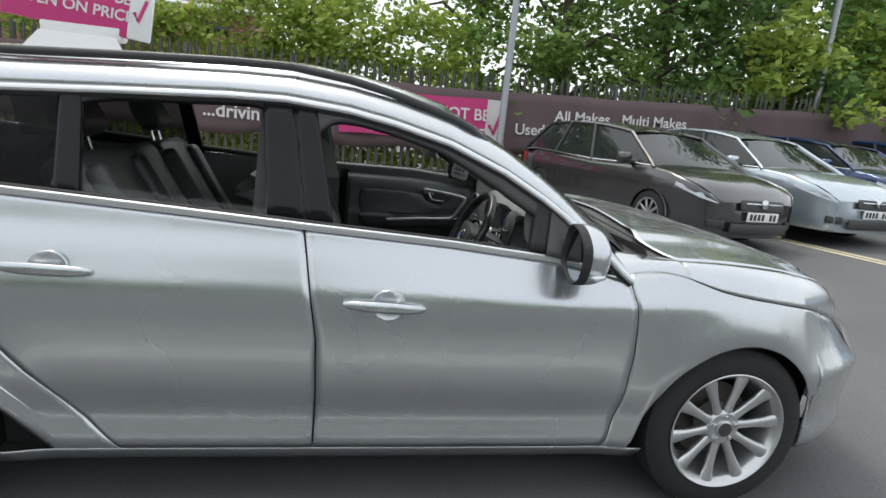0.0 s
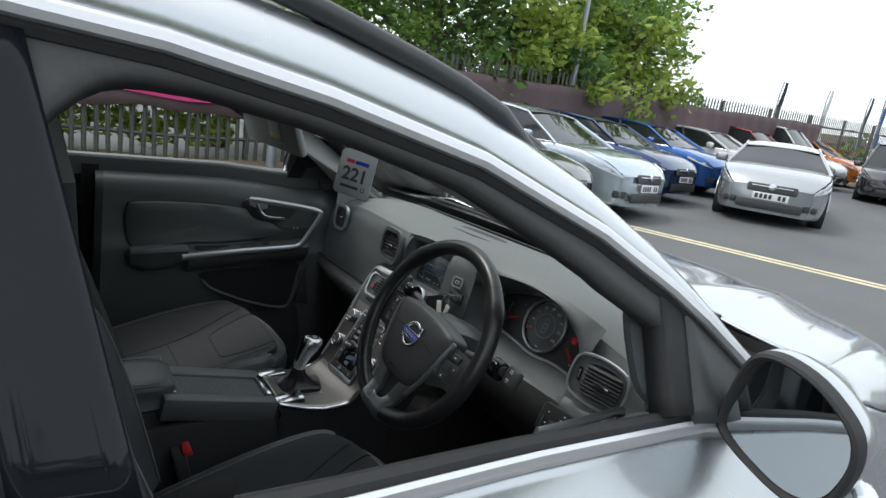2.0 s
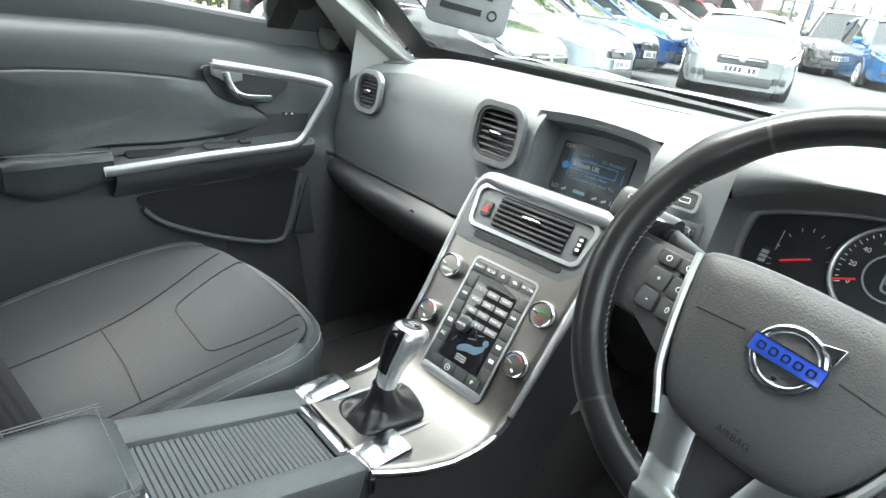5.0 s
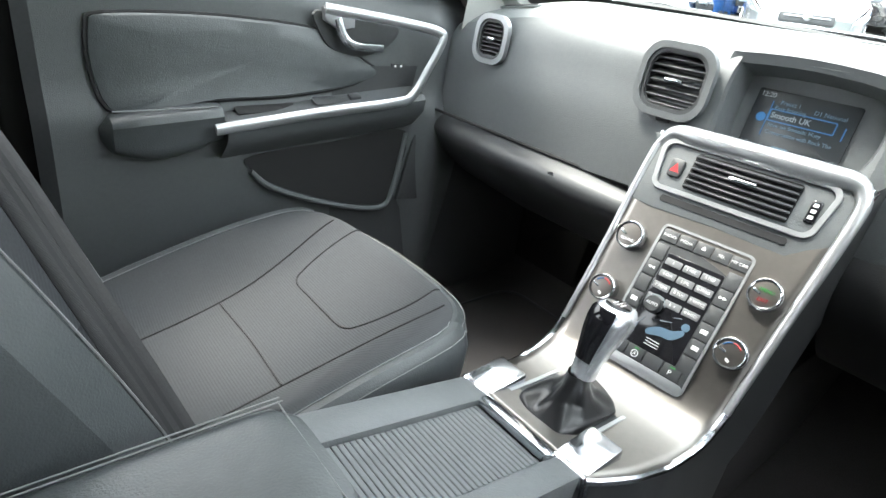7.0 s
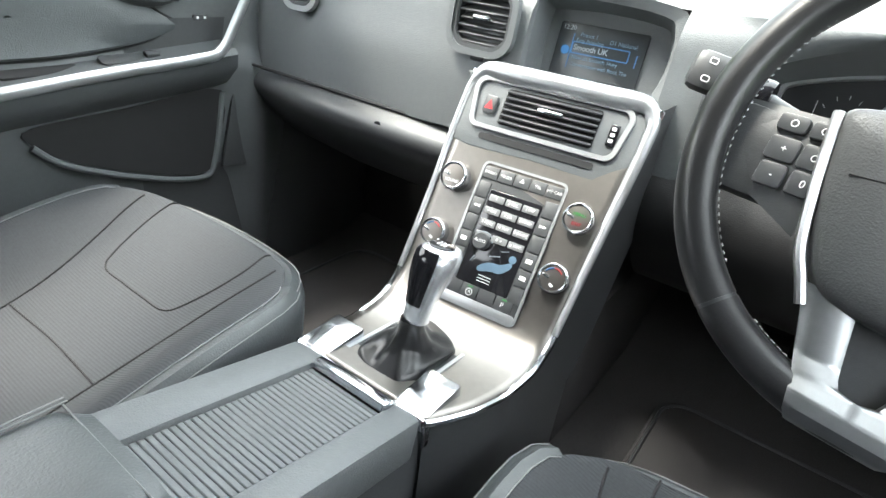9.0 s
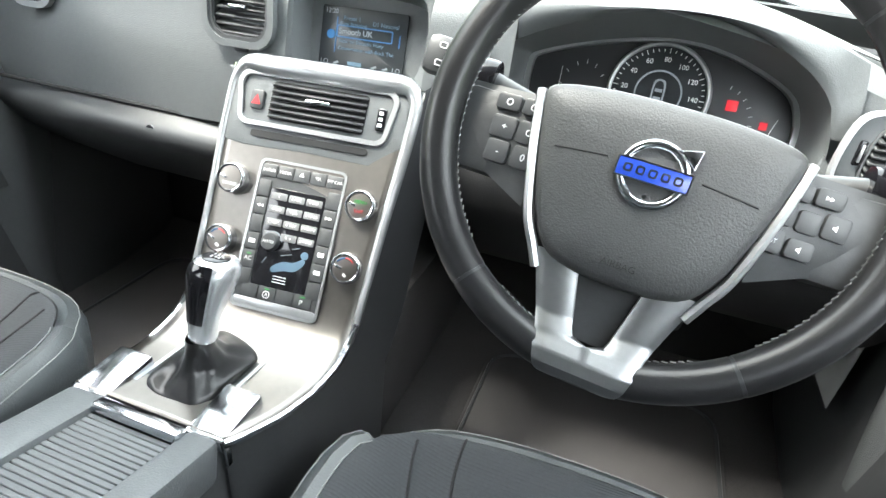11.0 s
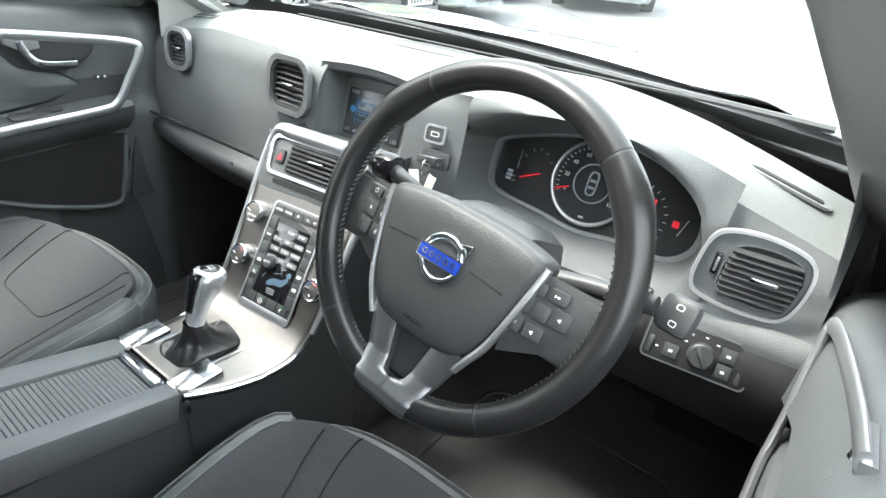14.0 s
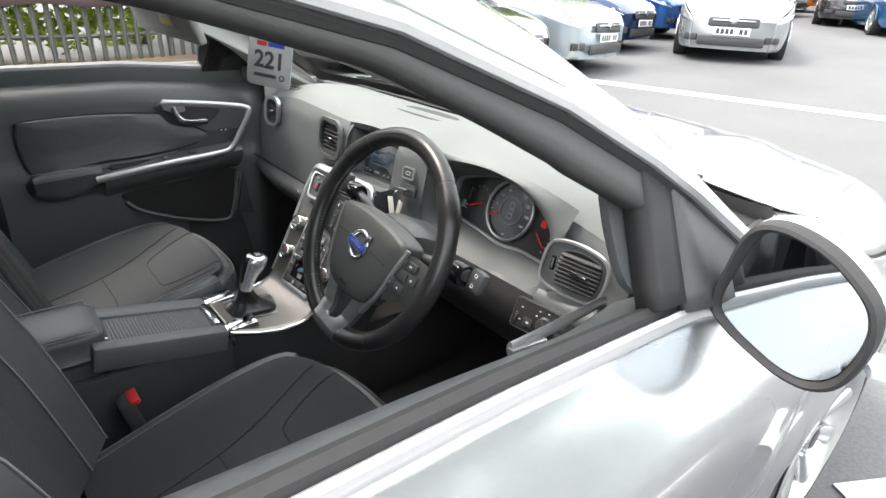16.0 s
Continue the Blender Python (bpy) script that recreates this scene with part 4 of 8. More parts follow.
# keypad
KP = at(0.002, -0.020, 0.0065, STK) @ pose(0, 0, 0, -2.6, 0, 0)
part("keypad_frame", frame_bm(rrect(0.112, 0.180, 0.008, 7), rrect(0.106, 0.174, 0.006, 7), 0.003, KP), SATIN, console, "satin aluminium keypad frame")
part("keypad_back", prism(rrect(0.107, 0.175, 0.006), 0.001, KP), BLACK, console)
part("keypad_glass", prism(rrect(0.070, 0.118, 0.003), 0.0012, at(0, -0.002, 0.0008, KP), 0.0004), GLOSS, console, "gloss black keypad")
part("keypad_foot", prism(rrect(0.106, 0.012, 0.004), 0.002, at(0, -0.083, 0.0008, KP), 0.0008), SATIN, console)
def key(x, y, w, h, mat=BLACK, txt="", size=0.0055, tm=None):
    part("key", prism(rrect(w, h, 0.001, 3), 0.0018, at(x, y, 0.0009, KP), 0.0005), mat, console)
    if txt:
        words("key_text", txt, size, at(x, y, 0.0030, KP), tm or WHITE, console)
for K, T in enumerate(("RADIO", "MEDIA", "", "TEL", "MY CAR")):
    key(-0.0425 + 0.0212 * K, 0.076, 0.0200, 0.015, BLACK, T, 0.0052)
part("key_mark", prism([(-0.003, -0.002), (0.003, -0.002), (0, 0.003)], 0.0004, at(0, 0.077, 0.003, KP)), WHITE, console)
for K in range(6):
    for X in (-0.0445, 0.0445):
        key(X, 0.054 - 0.0215 * K, 0.0158, 0.0198)
for X, Y, S in ((-0.0445, 0.033, -1), (0.0445, 0.033, 1)):
    for K in range(2):
        part("key_mark", prism([(-0.0022 * S, -0.002), (-0.0022 * S, 0.002), (0.0022 * S, 0)][::S], 0.0004, at(X + (K - 0.5) * 0.0045, Y, 0.003, KP)), WHITE, console)
words("key_text", "AC", 0.007, at(-0.0445, -0.0315, 0.003, KP), WHITE, console)
part("key_light", rbox(0.005, 0.0014, 0.0004, 0, at(-0.0445, -0.026, 0.003, KP)), LIT_GREEN, console)
for Y in (-0.0105, -0.0315):
    part("key_mark", rbox(0.008, 0.005, 0.0004, 0.0001, at(0.0445, Y, 0.003, KP)), WHITE, console)
part("key_mark", rbox(0.008, 0.005, 0.0004, 0.0001, at(-0.0445, -0.0105, 0.003, KP)), WHITE, console)
NUM = ("1", "2 ABC", "3 DEF", "4 GHI", "5 JKL", "6 MNO", "7 PQRS", "8 TUV", "9 WXYZ", "* FAV", "0  +", "# INFO")
for K, T in enumerate(NUM):
    key(-0.0225 + 0.0225 * (K % 3), 0.047 - 0.0155 * (K // 3), 0.0205, 0.0085, material("key_grey", (0.16, 0.16, 0.165), 0.35) if K == 0 else bpy.data.materials["key_grey"], T, 0.0048)
for K in range(4):
    key(-0.0345 + 0.023 * K, -0.0685, 0.0215, 0.0165)
part("key_mark", frame_bm(ring(0.0045, 20), ring(0.0036, 20), 0.0004, at(-0.0115, -0.0695, 0.003, KP)), WHITE, console)
words("key_text", "A", 0.006, at(-0.0115, -0.0695, 0.003, KP), WHITE, console)
words("key_text", "P", 0.008, at(0.033, -0.0695, 0.003, KP), WHITE, console)
for X in (-0.0115, 0.0345):
    part("key_light", rbox(0.006, 0.0013, 0.0004, 0, at(X, -0.0628, 0.003, KP)), LIT_GREEN, console)
# climate figure: a seated shape in pale blue and a white fan arc
part("seat_symbol", prism([(p.x, p.y) for p in smooth_loop([(-0.020, -0.006, 0), (-0.008, 0.002, 0), (0.006, 0.004, 0), (0.017, 0.010, 0), (0.020, 0.005, 0), (0.010, -0.006, 0), (-0.004, -0.008, 0), (-0.018, -0.012, 0)], 4)], 0.0004, at(0.007, -0.030, 0.0022, KP)), LIT_PALE, console)
part("seat_symbol", prism(ring(0.0048, 18), 0.0004, at(0.025, -0.0155, 0.0022, KP)), LIT_PALE, console)
for A, B in (((-0.004, -0.021), (0.009, -0.017)), ((-0.026, -0.034), (-0.022, -0.026)), ((0.008, -0.011), (0.017, -0.008))):
    part("flow_mark", sweep([KP @ Vector((*A, 0.0024)), KP @ Vector((*B, 0.0024))], 0.0006, 5), LIT_WHITE, console)
for K in range(3):
    part("grille_mark", rbox(0.017, 0.0008, 0.0003, 0, at(0.0, -0.046 - 0.0035 * K, 0.0022, KP)), WHITE, console)
def small_knob(x, y, r, base, marks, text=(), d=0.016):
    k = new("dial_knob")
    k.parent = console
    m = at(x, y, 0.002, base)
    part("collar", lathe([(r, 0), (r, d * 0.75), (r * 0.96, d * 0.92), (r * 0.88, d), (r * 0.80, d * 0.97), (r * 0.80, 0)], 36, m), CHROME, k, "knurled chrome collar")
    part("face", lathe([(r * 0.82, d * 0.9), (r * 0.6, d * 0.93), (0.0005, d * 0.93)], 28, m), BRUSHED, k, "brushed metal face")
    part("pointer", rbox(r * 0.5, 0.0028, 0.0012, 0.0006, at(-r * 0.45, r * 0.02, d * 0.97, m) @ pose(0, 0, 0, 0, 0, -18)), CHROME, k)
    if marks:
        for c, a0, a1 in ((LIT_BLUE, 100, 150), (RED, 40, 95)):
            part("scale_mark", sweep([m @ Vector((r * 0.62 * math.cos(radians(lerp(a0, a1, j / 6))), r * 0.62 * math.sin(radians(lerp(a0, a1, j / 6))), d * 0.96)) for j in range(7)], 0.0008, 5), c, k)
        part("seat_mark", rbox(0.005, 0.003, 0.0004, 0, at(0.001, -r * 0.45, d * 0.95, m) @ pose(0, 0, 0, 0, 0, -30)), WHITE, k)
    for (t, yy, c) in text:
        words("knob_text", t, 0.0055, at(0.001, yy, d * 0.96, m), c, k)
small_knob(-0.083, 0.038, 0.0185, STK, False, (("SOUND", -0.007, WHITE),))
small_knob(-0.083, -0.036, 0.0175, STK, True)
small_knob(0.083, 0.035, 0.0185, STK, False, (("MENU", 0.004, LIT_GREEN), ("EXIT", -0.007, LIT_RED)))
small_knob(0.081, -0.038, 0.0185, STK, True)
part("fan_knob", lathe([(0.0105, 0), (0.0105, 0.008), (0.009, 0.010), (0.0005, 0.010)], 28, at(-0.0195, -0.0075, 0.001, KP)), BLACK, console)
words("knob_text", "AUTO", 0.0052, at(-0.0195, -0.0075, 0.0115, KP), WHITE, console)
part("fan_arc", sweep([KP @ Vector((-0.0195 + 0.0128 * math.cos(radians(a)), -0.0075 + 0.0128 * math.sin(radians(a)), 0.0024)) for a in range(10, 171, 16)], 0.0007, 5), LIT_WHITE, console)

# ---- console deck ----
def deck_plate(name, x0, x1, y0, y1, z, mat, h=0.012, bevel=0.003, label="", tilt=0):
    return part(name, rbox(x1 - x0, y1 - y0, h, bevel, Matrix.Translation(((x0 + x1) / 2, (y0 + y1) / 2, z - h / 2)) @ pose(0, 0, 0, 0, tilt, 0)), mat, console, label)
def deck_z(x):
    """The console's upper edge rises towards the armrest."""
    return 0.618 + 0.20 * (-0.350 - x)


TILT = math.degrees(math.atan(0.20))
for Y0, Y1 in ((-0.063, -0.022), (0.072, 0.114)):
    deck_plate("chrome_wing", -0.354, -0.290, Y0, Y1, 0.6235, CHROME, 0.017, 0.003, "polished metal corner plate", -4)
    out = Y0 if Y0 < 0 else Y1
    deck_plate("wing_skirt", -0.351, -0.293, out - 0.003, out + 0.003, 0.612, CHROME, 0.026, 0.002)
deck_plate("chrome_bar", -0.372, -0.357, -0.030, 0.068, 0.631, CHROME, 0.012, 0.004, "chrome strip across the console", TILT)
deck_plate("bar_gap", -0.357, -0.351, -0.028, 0.066, 0.618, DARK, 0.010, 0.001)
for Y0, Y1 in ((-0.061, -0.026), (0.068, 0.113)):
    deck_plate("side_rail", -0.600, -0.353, Y0, Y1, deck_z(-0.4765) + 0.004, DASH, 0.050, 0.007, "", TILT)
    deck_plate("side_wall", -0.80, -0.10, Y0 + (0.003 if Y0 < 0 else 0.010), Y1 - (0.003 if Y0 > 0 else 0.010), 0.606, BLACK, 0.34, 0.01)
deck_plate("roller_bed", -0.565, -0.368, -0.026, 0.068, deck_z(-0.4665) - 0.006, DASH, 0.006, 0.001, "", TILT)
rib_me = finish(rbox(0.0061, 0.093, 0.006, 0.0010, None, 1), "rib", DASH)
for K in range(31):
    X = -0.376 - 0.0063 * K
    o = new("rib", rib_me)
    o.parent = console
    o.matrix_basis = Matrix.Translation((X, 0.021, deck_z(X) - 0.0045)) @ pose(0, 0, 0, 0, TILT, 0)
part("roller_edge", rbox(0.010, 0.088, 0.012, 0.004, Matrix.Translation((-0.568, 0.021, deck_z(-0.568) - 0.001)) @ pose(0, 0, 0, 0, TILT, 0)), CHROME, console, "chrome roller handle")


def arm_fn(u, v):
    q = 2 * math.pi * u
    x = lerp(-0.566, -0.95, v)
    k = 1 - max(0, 1 - v / 0.07) ** 2 * 0.22
    c, s = math.cos(q), math.sin(q)
    e = lambda a: math.copysign(abs(a) ** 0.42, a)
    return (x + 0.012 * (s < 0) * (v < 0.05), 0.041 + (0.084 - 0.010 * (s > 0)) * e(c) * k, 0.657 + 0.034 * e(s) * k + 0.008 * v)


part("armrest", grid(arm_fn, 36, 22, wrap_u=True, caps=True), LEATHER, console, "black leather armrest lid")
part("armrest_base", rbox(0.37, 0.145, 0.10, 0.02, Matrix.Translation((-0.765, 0.041, 0.590))), LEATHER, console)
for SS in (-1, 1):
    for OFF in (0.0, 0.007):
        part("stitching", sweep([(lerp(-0.574, -0.95, k / 12), 0.041 + SS * (0.071 - OFF), 0.6885 + 0.0015 * (OFF > 0) + 0.008 * k / 12) for k in range(13)], 0.0008, 5), THREAD, console)
part("stitching", sweep([(-0.577, 0.041 + 0.068 * (k / 6 - 1), 0.6870) for k in range(13)], 0.0008, 5), THREAD, console)
GAITER = Matrix.Translation((-0.274, 0.022, 0.6085)) @ pose(0, 0, 0, 0, 4, 0)
part("gaiter_frame", frame_bm(rrect(0.122, 0.100, 0.014, 6), rrect(0.113, 0.091, 0.011, 6), 0.005, GAITER), SATIN, console, "satin metal gaiter frame")
part("gaiter_rim", frame_bm(rrect(0.113, 0.091, 0.011, 6), rrect(0.100, 0.078, 0.010, 6), 0.004, GAITER), BLACK, console)
part("gaiter_floor", prism(rrect(0.104, 0.082, 0.010), 0.001, at(0, 0, 0.001, GAITER)), DARK, console)

gear = thing("gear_lever", "gear lever with a chrome and gloss black knob and leather gaiter", "gear lever")
def gaiter(u, v):
    """A slack leather boot: flat and creased at its foot, drawn in to the lever's neck."""
    q = 2 * math.pi * u
    r = lin1([(0, 0.048), (0.12, 0.047), (0.35, 0.037), (0.55, 0.025), (0.75, 0.0165), (1, 0.0135)])(v)
    h = lin1([(0, 0.0), (0.12, 0.009), (0.35, 0.016), (0.55, 0.026), (0.75, 0.042), (1, 0.061)])(v)
    fold = 1 + 0.12 * math.sin(4 * q + 3 * v) * (1 - v) * v * 3 + 0.04 * math.sin(9 * q) * math.sin(math.pi * v)
    e = lambda a: math.copysign(abs(a) ** lerp(0.5, 1, min(1, v * 1.6)), a)
    return (lerp(-0.274, -0.286, v) + r * 1.12 * fold * e(math.cos(q)), lerp(0.022, 0.010, v) + r * 0.86 * fold * e(math.sin(q)), 0.610 + h + 0.004 * math.sin(6 * v + 3 * q) * (1 - v))


part("gaiter", grid(gaiter, 44, 20, wrap_u=True), WHEEL_LEATHER, gear, "creased black leather gaiter")
for OFF in (-0.004, 0.004):
    part("stitching", sweep([Vector(gaiter(0.07 + OFF, k / 24)) + Vector((0, 0, 0.0012)) for k in range(3, 20)], 0.0007, 5), THREAD, gear)
# knob: sections (x, z, half depth, half width) up along the leaning lever
KX = [(-0.2860, 0.668, 0.0125, 0.0125), (-0.2845, 0.675, 0.0135, 0.0135), (-0.281, 0.687, 0.0138, 0.0145), (-0.275, 0.702, 0.0160, 0.0170), (-0.267, 0.716, 0.0205, 0.0205), (-0.260, 0.728, 0.0235, 0.0225), (-0.256, 0.737, 0.0230, 0.0220), (-0.254, 0.7425, 0.0195, 0.0185), (-0.2535, 0.7445, 0.0140, 0.0135), (-0.2535, 0.745, 0.001, 0.001)]


def knob_pt(i, q, grow=0.0):
    x, z, d, w = KX[i]
    lean = radians(lin1([(0, 14), (4, 16), (7, 10), (9, 8)])(i))
    c, s = math.cos(q), math.sin(q)
    e = lambda a: math.copysign(abs(a) ** 0.8, a)
    big = 1.0
    f = (d * big + grow) * e(c)
    return Vector((x + f * math.cos(lean), 0.006 + (w * big + grow) * e(s), z - f * math.sin(lean)))


part("knob", grid(lambda u, v: knob_pt(round(v * (len(KX) - 1)), 2 * math.pi * u), 28, len(KX), wrap_u=True), material("bright_satin_chrome", (0.72, 0.73, 0.75), 0.24, 0.75, 0.03, 200), gear, "bright satin chrome gear knob")
part("inlay", grid(lambda u, v: knob_pt(2 + round(v * 5), radians(lerp(100, 208, u)), 0.0010), 17, 6), GLOSS, gear, "gloss black inlay")
TOP = basis((-0.2535, 0.006, 0.7448), (0, -1, 0), (0.14, 0, 0.99))
part("pattern_disc", prism(ring(0.0140, 24, 0.0130), 0.0016, at(0, 0, -0.0004, TOP), 0.0005), GLOSS, gear)
words("pattern_text", "1 3 5\n2 4 6", 0.0055, at(0, 0.001, 0.0014, TOP), WHITE, gear)

# ---- steering wheel ----
SW = basis((-0.196, -0.367, 0.909), (0, -0.9925, -0.12), (-0.9, 0, 0.437))
swheel = thing("steering_wheel", "black leather steering wheel with satin metal spokes", "steering wheel", at=SW)
RW = 0.172


def wp(name, bm, mat, label="", parent=None):
    return part(name, bm, mat, parent or swheel, label)


def rim_pt(a, r=RW, z=0.0):
    return (r * math.cos(radians(a)), r * math.sin(radians(a)), z)


def rim_seg(a0, a1, n, mat, name, grow=1.0):
    def fn(u, v):
        a = radians(lerp(a0, a1, v))
        q = 2 * math.pi * u
        thumb = 1 + 0.16 * math.exp(-((math.degrees(a) % 360 - 38) / 9) ** 2) + 0.16 * math.exp(-((math.degrees(a) % 360 - 142) / 9) ** 2)
        rr = 0.0158 * grow * thumb
        r = RW + rr * math.cos(q)
        return (r * math.cos(a), r * math.sin(a), 0.0155 * grow * thumb * math.sin(q))
    return wp(name, grid(fn, 16, n, wrap_u=True, caps=True), mat)


SEAMS = (52, 128, 232, 308)
rim_seg(52.5, 127.5, 30, WHEEL_LEATHER, "rim_leather")
rim_seg(128.5, 231.5, 40, WHEEL_LEATHER, "rim_leather")
rim_seg(232.5, 307.5, 30, WHEEL_LEATHER, "rim_leather")
rim_seg(-51.5, 51.5, 40, WHEEL_LEATHER, "rim_leather")
for S in SEAMS:
    rim_seg(S - 0.55, S + 0.55, 3, BLACK, "rim_seam", 0.965)
# inner stitching
for A0, A1 in ((136, 225), (-45, 44), (240, 258), (282, 300)):
    for K in range(int((A1 - A0) / 2.2)):
        a = A0 + 2.2 * K
        wp("stitch", sweep([rim_pt(a, RW - 0.0166, -0.002), rim_pt(a + 1.2, RW - 0.0168, 0.003)], 0.0006, 4), THREAD)
pad_half = [(0.045, 0.036), (0.085, 0.030), (0.096, 0.020), (0.091, -0.008), (0.083, -0.040), (0.073, -0.068), (0.062, -0.088), (0.049, -0.099), (0.027, -0.104)]
pad = [(0.0, 0.037)] + pad_half + [(0.0, -0.105)] + [(-x, y) for x, y in pad_half[::-1]]
pad = pad[::-1]
pad_s = smooth_loop([(x, y, 0) for x, y in pad], 3)
def pad_fn(u, v):
    p = pad_s[round(u * len(pad_s)) % len(pad_s)]
    k = (1.0, 1.0, 0.97, 0.9, 0.7, 0.45, 0.2, 0.02)[round(v * 7)]
    z = (-0.03, 0.004, 0.010, 0.0135, 0.0165, 0.0178, 0.0184, 0.0186)[round(v * 7)]
    return (p.x * k, -0.035 + (p.y + 0.035) * k, z)
wp("airbag_cover", grid(pad_fn, len(pad_s), 8, wrap_u=True), PAD, "charcoal airbag cover")
for S in (-1, 1):
    wp("cover_crease", sweep([(S * 0.034, -0.014, 0.0182), (S * 0.074, -0.018, 0.0155)], 0.0008, 5), DARK)
    wp("satin_blade", sweep(smooth_loop([(S * 0.099, 0.022, 0.004), (S * 0.091, -0.020, 0.006), (S * 0.078, -0.070, 0.005), (S * 0.066, -0.094, 0.004), (S * 0.058, -0.110, 0.002)], 5, False), 0.0042, 8, up=(0, 0, 1), flat=1.2), SATIN, "satin metal blade")
    # side spoke and switch pod
    wp("side_spoke", grid(lambda u, v: (S * lerp(0.085, 0.160, u), lerp(lerp(0.018, 0.018, u), lerp(-0.070, -0.036, u), v), 0.006 * math.sin(math.pi * v) - 0.014 * u), 8, 6), BLACK)
    wp("side_spoke_back", rbox(0.08, 0.07, 0.02, 0.008, Matrix.Translation((S * 0.122, -0.020, -0.016))), BLACK)
    # lower spoke of the fork, running into the rim
    fork_out = lin1([(-0.188, 0.030), (-0.180, 0.035), (-0.150, 0.043), (-0.114, 0.056), (-0.094, 0.065)])
    fork_in = lin1([(-0.188, 0.0), (-0.154, 0.0), (-0.152, 0.012), (-0.146, 0.015), (-0.108, 0.024), (-0.094, 0.027)])
    fork_z = lin1([(-0.188, -0.002), (-0.184, 0.010), (-0.176, 0.0175), (-0.166, 0.0178), (-0.156, 0.012), (-0.140, 0.004), (-0.094, 0.004)])
    def leg(u, v):
        y = lerp(-0.188, -0.094, v)
        e = (0.0, 0.0, 0.1, 0.3, 0.5, 0.7, 0.9, 1.0, 1.0)[round(u * 8)]
        drop = (-0.012, -0.002, 0.0, 0.001, 0.0012, 0.001, 0.0, -0.002, -0.012)[round(u * 8)]
        if y < -0.153 and u > 0.6:
            drop = 0.001
        return (S * lerp(fork_out(y), fork_in(y), e), y, fork_z(y) + drop)
    wp("lower_spoke", grid(leg, 9, 48), SPOKE_METAL, "satin metal lower spoke")
wp("fork_recess", prism([(-0.040, -0.095), (-0.030, -0.155), (0.030, -0.155), (0.040, -0.095)], 0.004, Matrix.Translation((0, 0, -0.014))), BLACK)
wp("column", rbox(0.12, 0.11, 0.13, 0.03, Matrix.Translation((0, -0.01, -0.095))), BLACK)
# buttons
def pod(x, y, lift):
    """A place on the outward-falling face of a side spoke."""
    u = (abs(x) - 0.085) / 0.075
    return Matrix.Translation((x, y - 0.040, 0.0055 - 0.014 * u + lift)) @ pose(0, 0, 0, 0, math.copysign(10.6, x), 0)


def button(x, y, w, h, parent=None, text="", size=0.008, mat=BLACK):
    wp("button", prism(rrect(w, h, 0.003, 4), 0.006, pod(x, y, -0.0035), 0.0010), mat)
    if text:
        words("button_text", text, size, pod(x, y, 0.0027), WHITE, swheel)
for X, Y, W, H, T in ((-0.121, 0.046, 0.021, 0.013, ""), (-0.100, 0.046, 0.017, 0.013, ""), (-0.119, 0.026, 0.022, 0.018, "+"), (-0.118, 0.006, 0.020, 0.018, "-"), (-0.0975, 0.026, 0.018, 0.018, ""), (-0.096, 0.006, 0.018, 0.018, "0")):
    button(X, Y, W, H, None, T)
for X in (-0.121, -0.100):
    wp("button_mark", frame_bm(ring(0.0028, 14), ring(0.0021, 14), 0.0004, pod(X, 0.046, 0.0026)), WHITE)
wp("button_mark", frame_bm(ring(0.0026, 14), ring(0.0019, 14), 0.0004, pod(-0.0975, 0.026, 0.0026)), WHITE)
PAD_KEYS = ((0.096, 0.043, 0.019, 0.013, ""), (0.117, 0.044, 0.020, 0.013, ""), (0.0915, 0.026, 0.015, 0.018, ""), (0.1275, 0.026, 0.018, 0.018, ""), (0.090, 0.005, 0.017, 0.018, "EXIT"), (0.110, 0.004, 0.019, 0.014, ""), (0.109, 0.024, 0.016, 0.016, ""))
for X, Y, W, H, T in PAD_KEYS:
    button(X, Y, W, H, None, T, 0.0045)
for X, S in ((0.096, -1), (0.117, 1)):
    for K in range(2):
        wp("button_mark", prism([(-0.0014 * S, -0.0016), (-0.0014 * S, 0.0016), (0.0014 * S, 0)][::S], 0.0004, pod(X + (K - 0.5) * 0.0030, 0.044, 0.0026)), WHITE)
for X, Y in ((0.0915, 0.026), (0.1275, 0.026), (0.110, 0.004)):
    wp("button_mark", prism([(-0.0018, -0.0009), (-0.0006, -0.0009), (0.0012, -0.0024), (0.0012, 0.0024), (-0.0006, 0.0009), (-0.0018, 0.0009)], 0.0004, pod(X, Y, 0.0026)), WHITE)
# badge: plain ring, arrow and blue bar
wp("badge_ring", grid(lambda u, v: ((0.0225 + 0.0036 * math.cos(2 * math.pi * v)) * math.cos(2 * math.pi * u), -0.018 + (0.0225 + 0.0036 * math.cos(2 * math.pi * v)) * math.sin(2 * math.pi * u), 0.0195 + 0.0030 * math.sin(2 * math.pi * v)), 40, 10, wrap_u=True, wrap_v=True), CHROME, "chrome badge ring")
wp("badge_arrow", prism([(0.012, 0.024), (0.028, 0.028), (0.026, 0.012), (0.022, 0.016), (0.019, 0.019)][::-1], 0.003, Matrix.Translation((0.0, -0.020, 0.0185)), 0.0006), CHROME)
wp("badge_bar", prism(rrect(0.052, 0.0135, 0.001, 3), 0.0042, Matrix.Translation((0, -0.018, 0.0188)), 0.0006), BLUE, "blue enamel badge bar")
wp("badge_edge", frame_bm(rrect(0.0535, 0.015, 0.001, 3), rrect(0.0515, 0.013, 0.001, 3), 0.0046, Matrix.Translation((0, -0.018, 0.0188))), CHROME)
